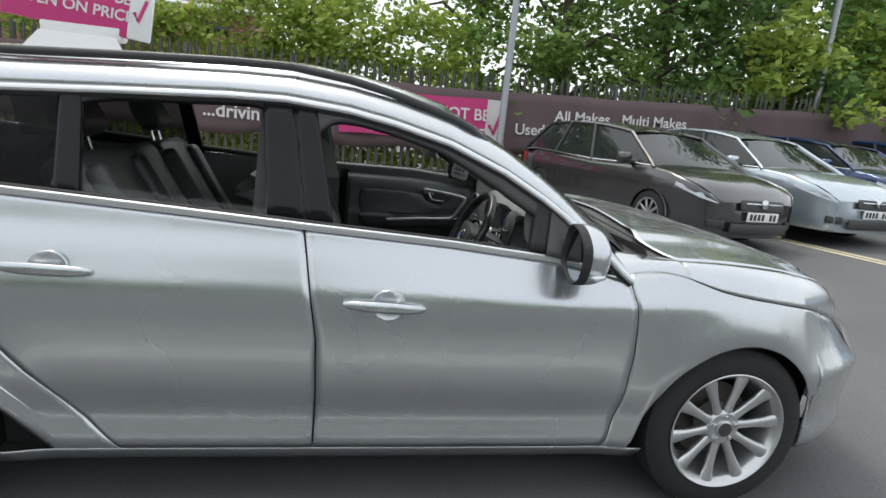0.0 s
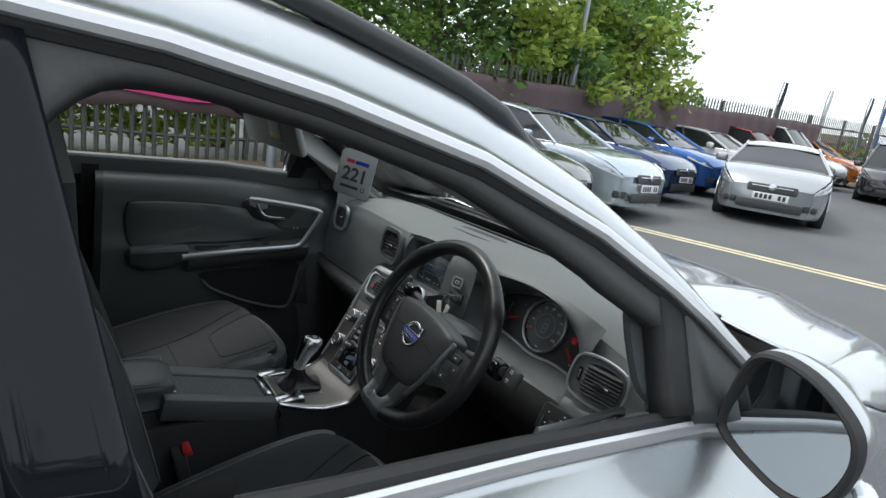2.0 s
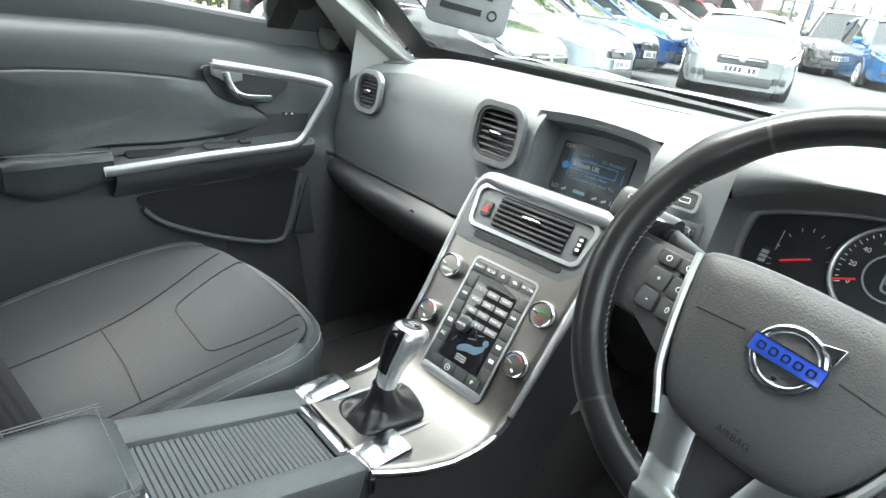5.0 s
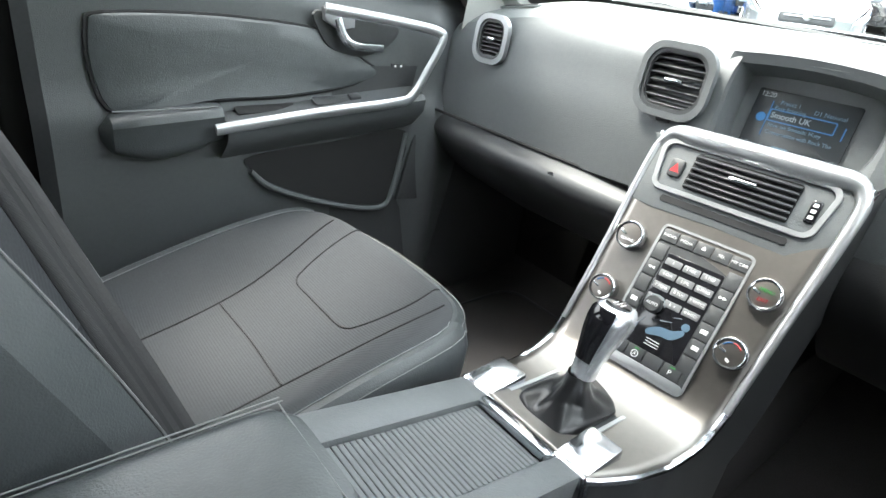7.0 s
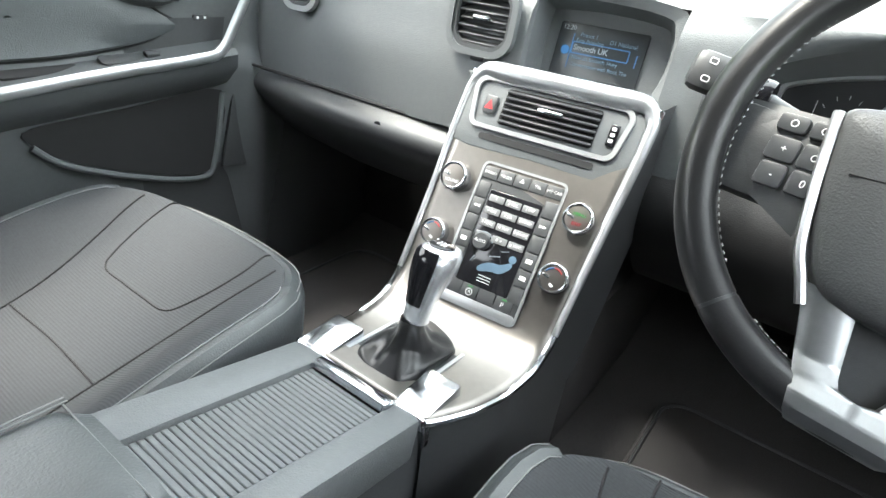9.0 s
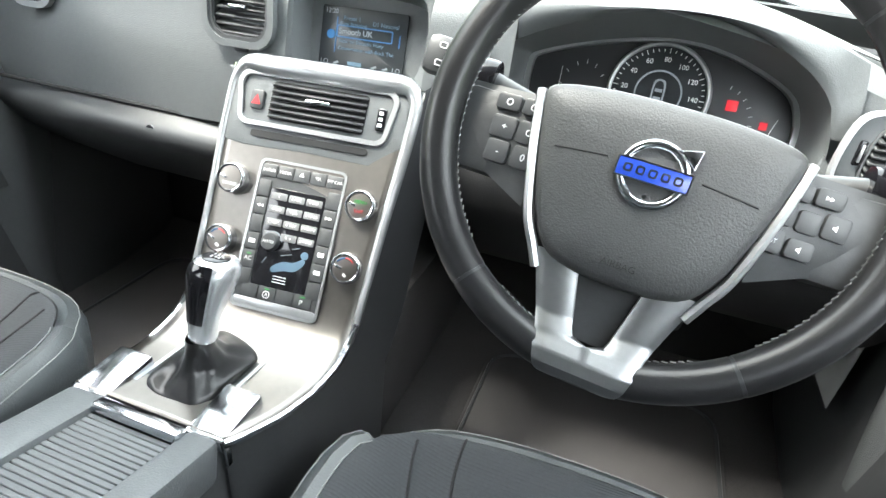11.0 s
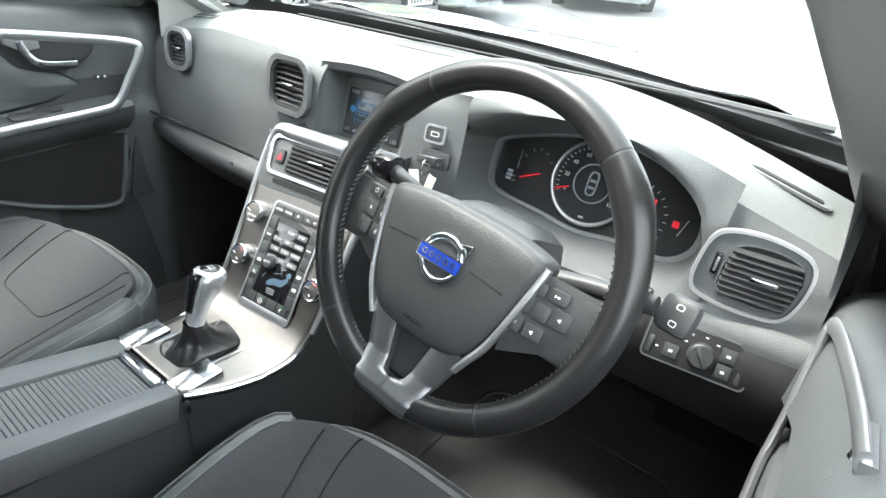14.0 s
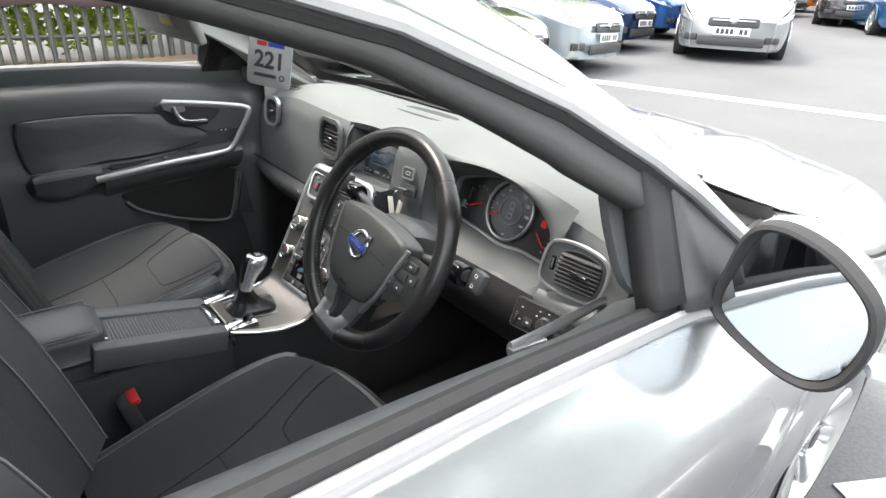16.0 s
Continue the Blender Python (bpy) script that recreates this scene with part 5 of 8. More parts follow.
for K in range(5):
    wp("badge_bars", frame_bm(rrect(0.0062, 0.0064, 0.002, 4), rrect(0.0036, 0.0038, 0.001, 4), 0.0003, Matrix.Translation((-0.018 + 0.009 * K, -0.018, 0.0231))), CHROME)
words("cover_text", "AIRBAG", 0.0075, Matrix.Translation((0, -0.088, 0.0160)), DARK, swheel)
wp("cover_mark", frame_bm(ring(0.004, 14), ring(0.0034, 14), 0.0003, Matrix.Translation((0, -0.078, 0.0164))), DARK)

# ---- stalks ----
for S, X1 in ((-1, 0.215), (1, -0.2)):
    st = thing("column_stalk", "black plastic column stalk with a rounded tip", "stalk", "column stalks", at=SW)
    part("arm", sweep([(S * -0.05, 0.0, -0.06), (S * -0.12, 0.020, -0.058), (S * -0.185, 0.034, -0.05)], 0.010, 10, up=(0, 1, 0)), BLACK, st)
    part("tip", rbox(0.036, 0.036, 0.018, 0.008, Matrix.Translation((S * -0.205, 0.036, -0.048)) @ pose(0, 0, 0, 0, S * 12, 0)), BLACK, st)
    part("collar", lathe([(0.017, -0.012), (0.018, -0.008), (0.018, 0.008), (0.017, 0.012)], 20, Matrix.Translation((S * -0.163, 0.029, -0.052)) @ pose(0, 0, 0, 0, 90, 0)), GLOSS, st)
    for Y in (-0.008, 0.008):
        part("mark", frame_bm(rrect(0.007, 0.0055, 0.0015, 3), rrect(0.0056, 0.004, 0.001, 3), 0.0004, Matrix.Translation((S * -0.205, 0.036 + Y, -0.0385)) @ pose(0, 0, 0, 0, S * 12, 0)), WHITE, st)

# ---- instrument cluster ----
CL = basis((0.136, -0.362, 0.880), (0, -1, 0), (-0.93, 0, 0.36))
cluster = thing("instrument_cluster", "dark instrument cluster with a central round speedometer and red needles", "instrument cluster", at=CL)
co_pts = [(-0.165, 0.018), (-0.15, 0.034), (-0.08, 0.055), (0.0, 0.068), (0.07, 0.060), (0.14, 0.030), (0.160, -0.002), (0.158, -0.040), (0.125, -0.062), (0.06, -0.060), (0.0, -0.066), (-0.06, -0.058), (-0.13, -0.050), (-0.160, -0.035)]
co_s = [(p.x, p.y) for p in smooth_loop([(x, y, 0) for x, y in co_pts], 4)]
part("face", prism([(x * 0.98, y * 0.98) for x, y in co_s], 0.002, None, 0, -0.006), material("dial_black", (0.022, 0.023, 0.025), 0.32), cluster, "dark instrument face")
part("bezel", frame_bm([(x * 1.04, y * 1.07) for x, y in co_s], [(x * 0.985, y * 0.985) for x, y in co_s], 0.010, None, -0.006), SATIN, cluster, "satin silver bezel")
part("speedo_ring", grid(lambda u, v: ((0.060 + 0.003 * math.cos(2 * math.pi * v)) * math.cos(2 * math.pi * u), 0.004 + (0.060 + 0.003 * math.cos(2 * math.pi * v)) * math.sin(2 * math.pi * u), 0.003 + 0.004 * math.sin(2 * math.pi * v)), 48, 8, wrap_u=True, wrap_v=True), SATIN, cluster, "satin ring of the speedometer")
part("speedo_face", prism(ring(0.058, 40), 0.002, Matrix.Translation((0, 0.004, -0.004))), SCREEN, cluster)
part("inner_ring", frame_bm(ring(0.029, 36), ring(0.027, 36), 0.001, Matrix.Translation((0, 0.004, -0.001))), LIT_WHITE, cluster, "lit ring of the centre display")
for K, T in enumerate(("0", "20", "40", "60", "80", "100", "120", "140", "160")):
    a = radians(205 - K * 29.5)
    words("dial_number", T, 0.0085, Matrix.Translation((0.042 * math.cos(a), 0.004 + 0.042 * math.sin(a), -0.0012)), WHITE, cluster)
    for J in range(4):
        a = radians(205 - (K + J / 4) * 29.5)
        if K < 8 or J == 0:
            part("tick", rbox(0.006 if J == 0 else 0.0035, 0.0009, 0.0004, 0, Matrix.Translation((0.053 * math.cos(a), 0.004 + 0.053 * math.sin(a), -0.0012)) @ pose(0, 0, 0, 0, 0, math.degrees(a))), WHITE, cluster)
part("car_symbol", frame_bm([(p.x, p.y) for p in smooth_loop([(0.006, 0.016, 0), (0.008, 0.0, 0), (0.006, -0.016, 0), (-0.006, -0.016, 0), (-0.008, 0.0, 0), (-0.006, 0.016, 0)], 4)], [(p.x, p.y) for p in smooth_loop([(0.004, 0.014, 0), (0.006, 0.0, 0), (0.004, -0.014, 0), (-0.004, -0.014, 0), (-0.006, 0.0, 0), (-0.004, 0.014, 0)], 4)], 0.0006, Matrix.Translation((0, 0.004, -0.0012)) @ pose(0, 0, 0, 0, 0, 0)), LIT_WHITE, cluster)
for Y in (-0.006, 0.004):
    part("car_symbol_bar", rbox(0.009, 0.004, 0.0006, 0, Matrix.Translation((0, 0.004 + Y, -0.0010))), LIT_WHITE, cluster)
for X, Y, L, A in ((-0.044, -0.014, 0.026, 22), (-0.098, -0.012, 0.034, 24), (0.092, -0.028, 0.034, -40)):
    part("needle", rbox(L, 0.0022, 0.0015, 0.0004, Matrix.Translation((X, Y, 0.000)) @ pose(0, 0, 0, 0, 0, A)), LIT_RED, cluster, "red needle")
part("warning_light", rbox(0.013, 0.013, 0.0006, 0.0002, Matrix.Translation((0.088, 0.004, -0.003))), LIT_RED, cluster)
part("warning_light", rbox(0.009, 0.009, 0.0006, 0.0002, Matrix.Translation((0.128, -0.014, -0.003))), LIT_RED, cluster)
for K in range(9):
    a = radians(200 - K * 22)
    part("tick", rbox(0.005, 0.0008, 0.0004, 0, Matrix.Translation((-0.078 + 0.032 * math.cos(a) - 0.016, -0.022 + 0.052 * math.sin(a) * (1 if math.sin(a) > 0 else 0.3), -0.003)) @ pose(0, 0, 0, 0, 0, math.degrees(a))), WHITE, cluster)
    a = radians(-40 + K * 14)
    part("tick", rbox(0.005, 0.0008, 0.0004, 0, Matrix.Translation((0.068 + 0.045 * math.cos(a), -0.018 + 0.045 * math.sin(a), -0.003)) @ pose(0, 0, 0, 0, 0, math.degrees(a))), WHITE, cluster)
for K in range(3):
    part("fuel_bar", rbox(0.009, 0.004, 0.0006, 0, Matrix.Translation((-0.134, -0.026 + 0.006 * K, -0.003))), LIT_WHITE, cluster)
part("gauge_line", rbox(0.0008, 0.028, 0.0004, 0, Matrix.Translation((-0.124, 0.006, -0.003))), WHITE, cluster)
part("gauge_line", rbox(0.0008, 0.026, 0.0004, 0, Matrix.Translation((0.138, -0.016, -0.003)) @ pose(0, 0, 0, 0, 0, -18)), WHITE, cluster)
words("dial_number", "mph", 0.005, Matrix.Translation((0, -0.046, -0.0012)), WHITE, cluster)
# cowl tunnel round the cluster
def tunnel(u, v):
    i = round(u * len(co_s)) % len(co_s)
    x, y = co_s[i]
    a = CL @ Vector((x * 1.02, y * 1.04, 0.0))
    k = (0.0, 0.4, 0.8, 1.0)[round(v * 3)]
    out = Vector((lerp(0.040, 0.062, max(0, min(1, (y + 0.066) / 0.10))), -0.362 - x * 1.12, 0.885 + y * (1.52 if y > 0 else 1.40)))
    return a.lerp(out, k)
part("cowl_tunnel", grid(tunnel, len(co_s), 4, wrap_u=True), DASH, dash)

def pad_edge(y):
    far = max(0.0, abs(y) - 0.45) / 0.25
    hood = math.exp(-((y + 0.365) / 0.19) ** 4)
    return Vector((0.075 + face_off(y) - 0.035 * hood, y, 1.005 - 0.085 * far ** 1.5 - 0.028 + 0.012 * hood))
ring_out = [Vector(tunnel(k / len(co_s), 1)) for k in range(len(co_s))]
upper = sorted((p for p in ring_out if p.z > 0.882), key=lambda p: p.y)
lower = sorted((p for p in ring_out if p.z <= 0.884), key=lambda p: p.y)
def follow(line, y):
    f = lin1([(p.y, p.z) for p in line])
    g = lin1([(p.y, p.x) for p in line])
    return Vector((g(y), y, f(y)))
def brow(u, v):
    y = lerp(-0.192, -0.560, u)
    a, b = follow(upper, y), pad_edge(y)
    p = a.lerp(b, v)
    p.x -= 0.010 * math.sin(math.pi * v)
    return p
part("cluster_brow", grid(brow, 40, 7), DASH, dash)
part("cluster_foot", grid(lambda u, v: follow(lower, lerp(-0.180, -0.560, u)).lerp(Vector((0.030, lerp(-0.180, -0.560, u), 0.795)), v), 40, 5), DASH, dash)

# ---- small controls on the dashboard ----
BT = basis((0.040, -0.148, 0.921), (0.1, -1, 0), (-0.95, -0.1, 0.25))
start = thing("start_button", "black start button in a satin silver surround", "button", at=BT)
part("ring", frame_bm(rrect(0.036, 0.027, 0.006, 6), rrect(0.029, 0.020, 0.004, 6), 0.005), SATIN, start)
part("cap", prism(rrect(0.029, 0.020, 0.004, 6), 0.004, None, 0.0012), BLACK, start)
part("mark", frame_bm(rrect(0.014, 0.007, 0.0015, 3), rrect(0.012, 0.005, 0.001, 3), 0.0004, Matrix.Translation((0, 0, 0.0042))), WHITE, start)
KS = basis((0.032, -0.158, 0.886), (0.1, -1, 0), (-0.95, -0.1, 0.25))
slot = thing("key_fob", "black key fob in its slot with a white paper tag", "key", at=KS)
part("slot", frame_bm(rrect(0.048, 0.026, 0.006, 6), rrect(0.036, 0.014, 0.004, 6), 0.006), BLACK, slot)
part("fob", prism(rrect(0.036, 0.013, 0.004), 0.030, None, 0.003), CHROME, slot, "chrome-edged key fob")
part("fob_face", rbox(0.030, 0.010, 0.004, 0.001, Matrix.Translation((0, 0, 0.031))), BLACK, slot)
part("split_ring", grid(lambda u, v: (0.004 + 0.0008 * math.cos(6.283 * v), (0.011 + 0.0008 * math.sin(6.283 * v)) * math.cos(6.283 * u) - 0.010, 0.034 + (0.011 + 0.0008 * math.sin(6.283 * v)) * math.sin(6.283 * u)), 20, 6, wrap_u=True, wrap_v=True), CHROME, slot)
part("paper_tag", rbox(0.016, 0.048, 0.0012, 0.0004, Matrix.Translation((-0.006, -0.040, 0.036)) @ pose(0, 0, 0, 10, 0, 14)), material("tag_paper", (0.72, 0.70, 0.66), 0.7), slot, "white paper tag")
part("paper_tag", rbox(0.014, 0.042, 0.0012, 0.0004, Matrix.Translation((0.014, -0.038, 0.033)) @ pose(0, 0, 0, 14, 0, -20)), bpy.data.materials["tag_paper"], slot)
LS = basis((0.012, -0.581, 0.7735), (0.05, -1, -0.03), (-0.93, -0.25, 0.32))
lights = thing("light_switch_panel", "black light switch panel with a rotary dial", "switch panel", at=LS)
part("plate", prism(rrect(0.118, 0.052, 0.006), 0.010, None, 0.0012, -0.006), DARK, lights)
part("plate_edge", frame_bm(rrect(0.121, 0.055, 0.007, 6), rrect(0.117, 0.051, 0.006, 6), 0.0100, None, -0.0055), SPOKE_METAL, lights)
part("dial", lathe([(0.0155, 0), (0.015, 0.008), (0.013, 0.010), (0.0005, 0.010)], 28, Matrix.Translation((0.004, -0.002, 0.003))), BLACK, lights)
part("dial_grip", rbox(0.006, 0.028, 0.008, 0.002, Matrix.Translation((0.004, -0.002, 0.014)) @ pose(0, 0, 0, 0, 0, 35)), BLACK, lights)
for X, Y in ((0.032, 0.008), (0.032, -0.012), (-0.028, -0.010)):
    part("button", prism(rrect(0.018, 0.017, 0.002), 0.003, Matrix.Translation((X, Y, 0.003)), 0.001), BLACK, lights)
    part("button_mark", rbox(0.0045, 0.0032, 0.0004, 0, Matrix.Translation((X, Y, 0.0062))), WHITE, lights)
for X, Y in ((-0.012, 0.018), (0.004, 0.020), (0.018, 0.016), (-0.045, 0.012), (-0.044, -0.010), (0.050, 0.015), (-0.016, 0.008)):
    part("button_mark", rbox(0.0036, 0.0018, 0.0004, 0, Matrix.Translation((X, Y, 0.0045))), WHITE, lights)
for X in (0.050, -0.052):
    part("thumbwheel", rbox(0.007, 0.022, 0.006, 0.002, Matrix.Translation((X, -0.010, 0.003))), BLACK, lights)
# speaker, defroster slots
part("speaker_grille", prism([(p.x, p.y) for p in smooth_loop([(-0.10, 0.0, 0), (-0.085, 0.030, 0), (0.0, 0.042, 0), (0.085, 0.034, 0), (0.10, 0.0, 0), (0.08, -0.022, 0), (0.0, -0.030, 0), (-0.085, -0.024, 0)], 4)], 0.002, basis((0.190, -0.005, 1.0065), (0, -1, 0), (0, 0, 1)) , 0.0006), material("speaker_mesh", (0.045, 0.05, 0.05), 0.7, 0, 0.4, 900, 1.0, 1500), dash)
part("defrost_slot", rbox(0.012, 0.95, 0.003, 0.001, Matrix.Translation((0.300, 0.0, 0.9985))), DARK, dash)
for SS in (-1, 1):
    DF = basis((0.162, -0.586, 0.9505), (1, 0.0, 0), (0.0, -0.26, 0.965)) if SS < 0 else basis((0.140, 0.594, 0.984), (0.97, -0.2, 0), (-0.15, 0.14, 0.94))
    part("side_defroster", prism(rrect(0.012, 0.105, 0.005), 0.003, DF, 0.001), DARK, dash)
    part("defroster_rim", frame_bm(rrect(0.024, 0.128, 0.011, 6), rrect(0.013, 0.107, 0.005, 6), 0.0035, at(0, 0, -0.002, DF)), DASHTOP, dash)
part("glovebox_latch", rbox(0.010, 0.075, 0.012, 0.004, Matrix.Translation((0.012, 0.385, 0.745))), BLACK, dash)
part("glovebox_lock", lathe([(0.008, 0), (0.008, 0.004), (0.0005, 0.004)], 16, basis((0.004, 0.33, 0.742), (0, -1, 0), (-1, 0, 0))), CHROME, dash)
part("closing_strip", sweep([(0.026, y, 0.768) for y in np.linspace(0.70, 0.12, 12)], 0.003, 6), DARK, dash)

# ---- floor of the cabin ----
cabin = thing("cabin_floor", "black carpeted cabin floor and footwells", "carpet")
part("floor_carpet", grid(lambda u, v: (lerp(-2.6, 0.62, u), lerp(-0.74, 0.74, v), 0.285 + (0.16 * max(0, (lerp(-2.6, 0.62, u) - 0.30) / 0.32))), 24, 8), CARPET, cabin)
part("bulkhead", grid(lambda u, v: (lerp(0.62, 0.36, v), lerp(-0.76, 0.76, u), lerp(0.42, 0.97, v)), 8, 8), CARPET, cabin)
part("tunnel_side", rbox(0.9, 0.17, 0.26, 0.04, Matrix.Translation((0.16, 0.012, 0.40))), CARPET, cabin)
for SS in (-1, 1):
    part("footwell_side", grid(lambda u, v: (lerp(-0.2, 0.6, u), SS * 0.715, lerp(0.28, 0.85, v)), 6, 6), BLACK, cabin)
    part("floor_mat", prism(rrect(0.62, 0.44, 0.05), 0.012, Matrix.Translation((-0.02, SS * 0.40, 0.29)), 0.004), CARPET, cabin, "black carpet floor mat")
    part("mat_binding", sweep([(-0.02 + x, SS * 0.40 + y, 0.303) for x, y in rrect(0.60, 0.42, 0.05)], 0.0035, 6, closed=True), BLACK, cabin)
for X, W in ((-0.30, 0.07), (-0.40, 0.05), (-0.49, 0.06)):
    part("pedal", rbox(0.02, W, 0.09, 0.006, Matrix.Translation((0.36, X, 0.44)) @ pose(0, 0, 0, 0, -30, 0)), RUBBER, cabin)


# ---- seats ----
def seat(yc, back_x, lean, front_x, front_z):
    s = thing("front_seat", "grey ribbed fabric front seat with black leather bolsters", "seat", "front seats")
    hw = 0.245
    side_p = smooth_loop([(0, 0.0, 0), (0.40, 0.0, 0), (0.52, 0.004, 0), (0.66, 0.022, 0), (0.82, 0.046, 0), (0.92, 0.046, 0), (1.0, 0.034, 0)], 5, False)
    side = lin1([(p.x, p.y) for p in side_p])

    def top(s0, s1):
        def fn(u, v):
            a = lerp(s0, s1, u)
            k = min(1.0, v / 0.90)
            x0 = lerp(front_x - 0.46, front_x - 0.022, k)
            z = front_z + 0.27 * (x0 - front_x + 0.022) - 0.018 * math.sin(math.pi * k) * (1 - abs(a) ** 2)
            bow = (0.022 * (1 - abs(a) ** 2.4) - 0.014) * k ** 4 - 0.042 * (1 - math.sqrt(max(0.0, 1 - min(1.0, abs(a) / 0.92) ** 5))) * k ** 8
            roll = max(0.0, (v - 0.90) / 0.10)
            w = hw * lerp(0.97, 1.0, k) * (1 - 0.05 * k ** 6 - 0.13 * max(0.0, (v - 0.72) / 0.28) ** 2.5)
            lift = side(abs(a)) * lerp(0.75, 1.0, math.sin(math.pi * min(1, 0.85 * k + 0.15))) * (1 - 0.72 * k ** 5)
            return (x0 + bow + (0.024 - 0.03 * abs(a) ** 4) * math.sin(roll * math.pi / 2), yc + a * w, z + lift - 0.022 * (1 - math.cos(roll * math.pi / 2)))
        return fn
    part("cushion", grid(top(-0.90, 0.90), 40, 30), FABRIC, s)
    # leather skirt round the cushion: front roll and sides
    edge = [top(-0.90, 0.90)(1, k / 14) for k in range(15)][:] + [top(-0.90, 0.90)(1 - k / 20, 1) for k in range(21)] + [top(-0.90, 0.90)(0, 1 - k / 14) for k in range(15)]
    edge = [Vector(p) for p in edge]
    def skirt(u, v):
        p = edge[round(u * (len(edge) - 1))]
        dx, dy = max(0.0, p.x - front_x + 0.27) / 0.27, (p.y - yc) / 0.215
        d = Vector((dx ** 4, math.copysign(abs(dy) ** 4, dy) + 1e-6, 0)).normalized()
        k = (0.0, 0.012, 0.024, 0.030, 0.028, 0.022, 0.01)[round(v * 6)]
        dz = (0.0, 0.002, -0.006, -0.026, -0.06, -0.11, -0.17)[round(v * 6)]
        return p + d * k + Vector((0, 0, dz))
    part("leather_edge", grid(skirt, len(edge), 7), LEATHER, s, "black leather cushion edge")
    part("stitching", sweep([p + Vector((0, 0, 0.0012)) for p in edge], 0.0008, 5), THREAD, s)
    part("stitching", sweep([Vector(skirt(k / (len(edge) - 1), 2 / 6)) + Vector((0, 0, 0.001)) for k in range(len(edge))], 0.0007, 5), THREAD, s)
    # sewn panel seams
    def on(x, a):
        v = 0.90 * (x + 0.46) / 0.438
        p = Vector(top(-1, 1)((a + 1) / 2, max(0, min(1, v))))
        return p + Vector((0, 0, 0.0005))
    # lines given as distance behind the front edge and share of the half width
    for line in (((-0.005, -0.52), (-0.06, -0.47), (-0.125, -0.38), (-0.148, -0.30), (-0.150, -0.10), (-0.150, 0.10), (-0.148, 0.30), (-0.125, 0.38), (-0.06, 0.47), (-0.005, 0.52)),
                 ((-0.255, -0.46), (-0.250, 0.0), (-0.255, 0.46)),
                 ((-0.46, -0.44), (-0.25, -0.47), (-0.13, -0.56), (-0.03, -0.70)), ((-0.46, 0.44), (-0.25, 0.47), (-0.13, 0.56), (-0.03, 0.70))):
        pts = smooth_loop([(x, a, 0) for x, a in line], 6, False)
        part("seam", sweep([on(p.x, p.y) for p in pts], 0.0014, 6), DARK, s)
    # backrest
    c, n = math.cos(radians(lean)), math.sin(radians(lean))
    def back(s0, s1, lift=0.0):
        def fn(u, v):
            a = lerp(s0, s1, u)
            h = 0.60 * v
            bol = lin1([(0, -0.012), (0.5, -0.004), (0.7, 0.030), (0.88, 0.062), (1.0, 0.030)])(abs(a)) * (1 - 0.7 * max(0, v - 0.6) / 0.4)
            w = hw * lin1([(0, 0.98), (0.35, 1.04), (0.7, 0.98), (1.0, 0.72)])(v)
            d = 0.03 * math.sin(math.pi * v * 0.9) + bol + lift - 0.05 * max(0, v - 0.93) / 0.07
            return (back_x - n * h + c * d, yc + a * w, 0.53 + c * h + n * d)
        return fn
    part("backrest", grid(back(-0.66, 0.66), 26, 26), FABRIC, s)
    for S in (-1, 1):
        part("back_bolster", grid(back(S * 0.66, S * 1.0), 10, 26), LEATHER, s, "black leather back bolster")
        part("stitching", sweep([Vector(back(S * 0.66, S)(0, k / 20)) + Vector((0.002, 0, 0.001)) for k in range(21)], 0.0013, 5), THREAD, s)
        part("stitching", sweep([Vector(back(S * 0.66, S)(0.62, k / 20)) + Vector((0.0015, 0, 0.001)) for k in range(21)], 0.0011, 5), THREAD, s)
        def flank(u, v):
            p = Vector(back(-1, 1)(0 if S < 0 else 1, v))
            k = (0, 0.35, 0.7, 1)[round(u * 3)]
            return p + Vector((-0.16 * k * c, S * 0.02 * math.sin(math.pi * k), -0.16 * k * n))
        part("back_flank", grid(flank, 4, 26), LEATHER, s)
    part("back_panel", grid(lambda u, v: Vector(back(-1, 1)(u, v)) + Vector((-0.16 * c, 0, -0.10 * n)), 12, 12), BLACK, s)
    part("headrest", grid(lambda u, v: (back_x - n * 0.70 + 0.05 * math.cos(2 * math.pi * u) * (1 - abs(2 * v - 1) ** 4) - 0.035, yc + 0.135 * (2 * v - 1), 0.53 + c * 0.735 + 0.085 * math.sin(2 * math.pi * u) * (1 - 0.5 * abs(2 * v - 1) ** 4)), 20, 12, wrap_u=True, caps=True), LEATHER, s, "black leather headrest")
    part("seat_base", rbox(0.46, 0.40, 0.14, 0.03, Matrix.Translation((front_x - 0.27, yc, front_z - 0.205))), BLACK, s)
    return s


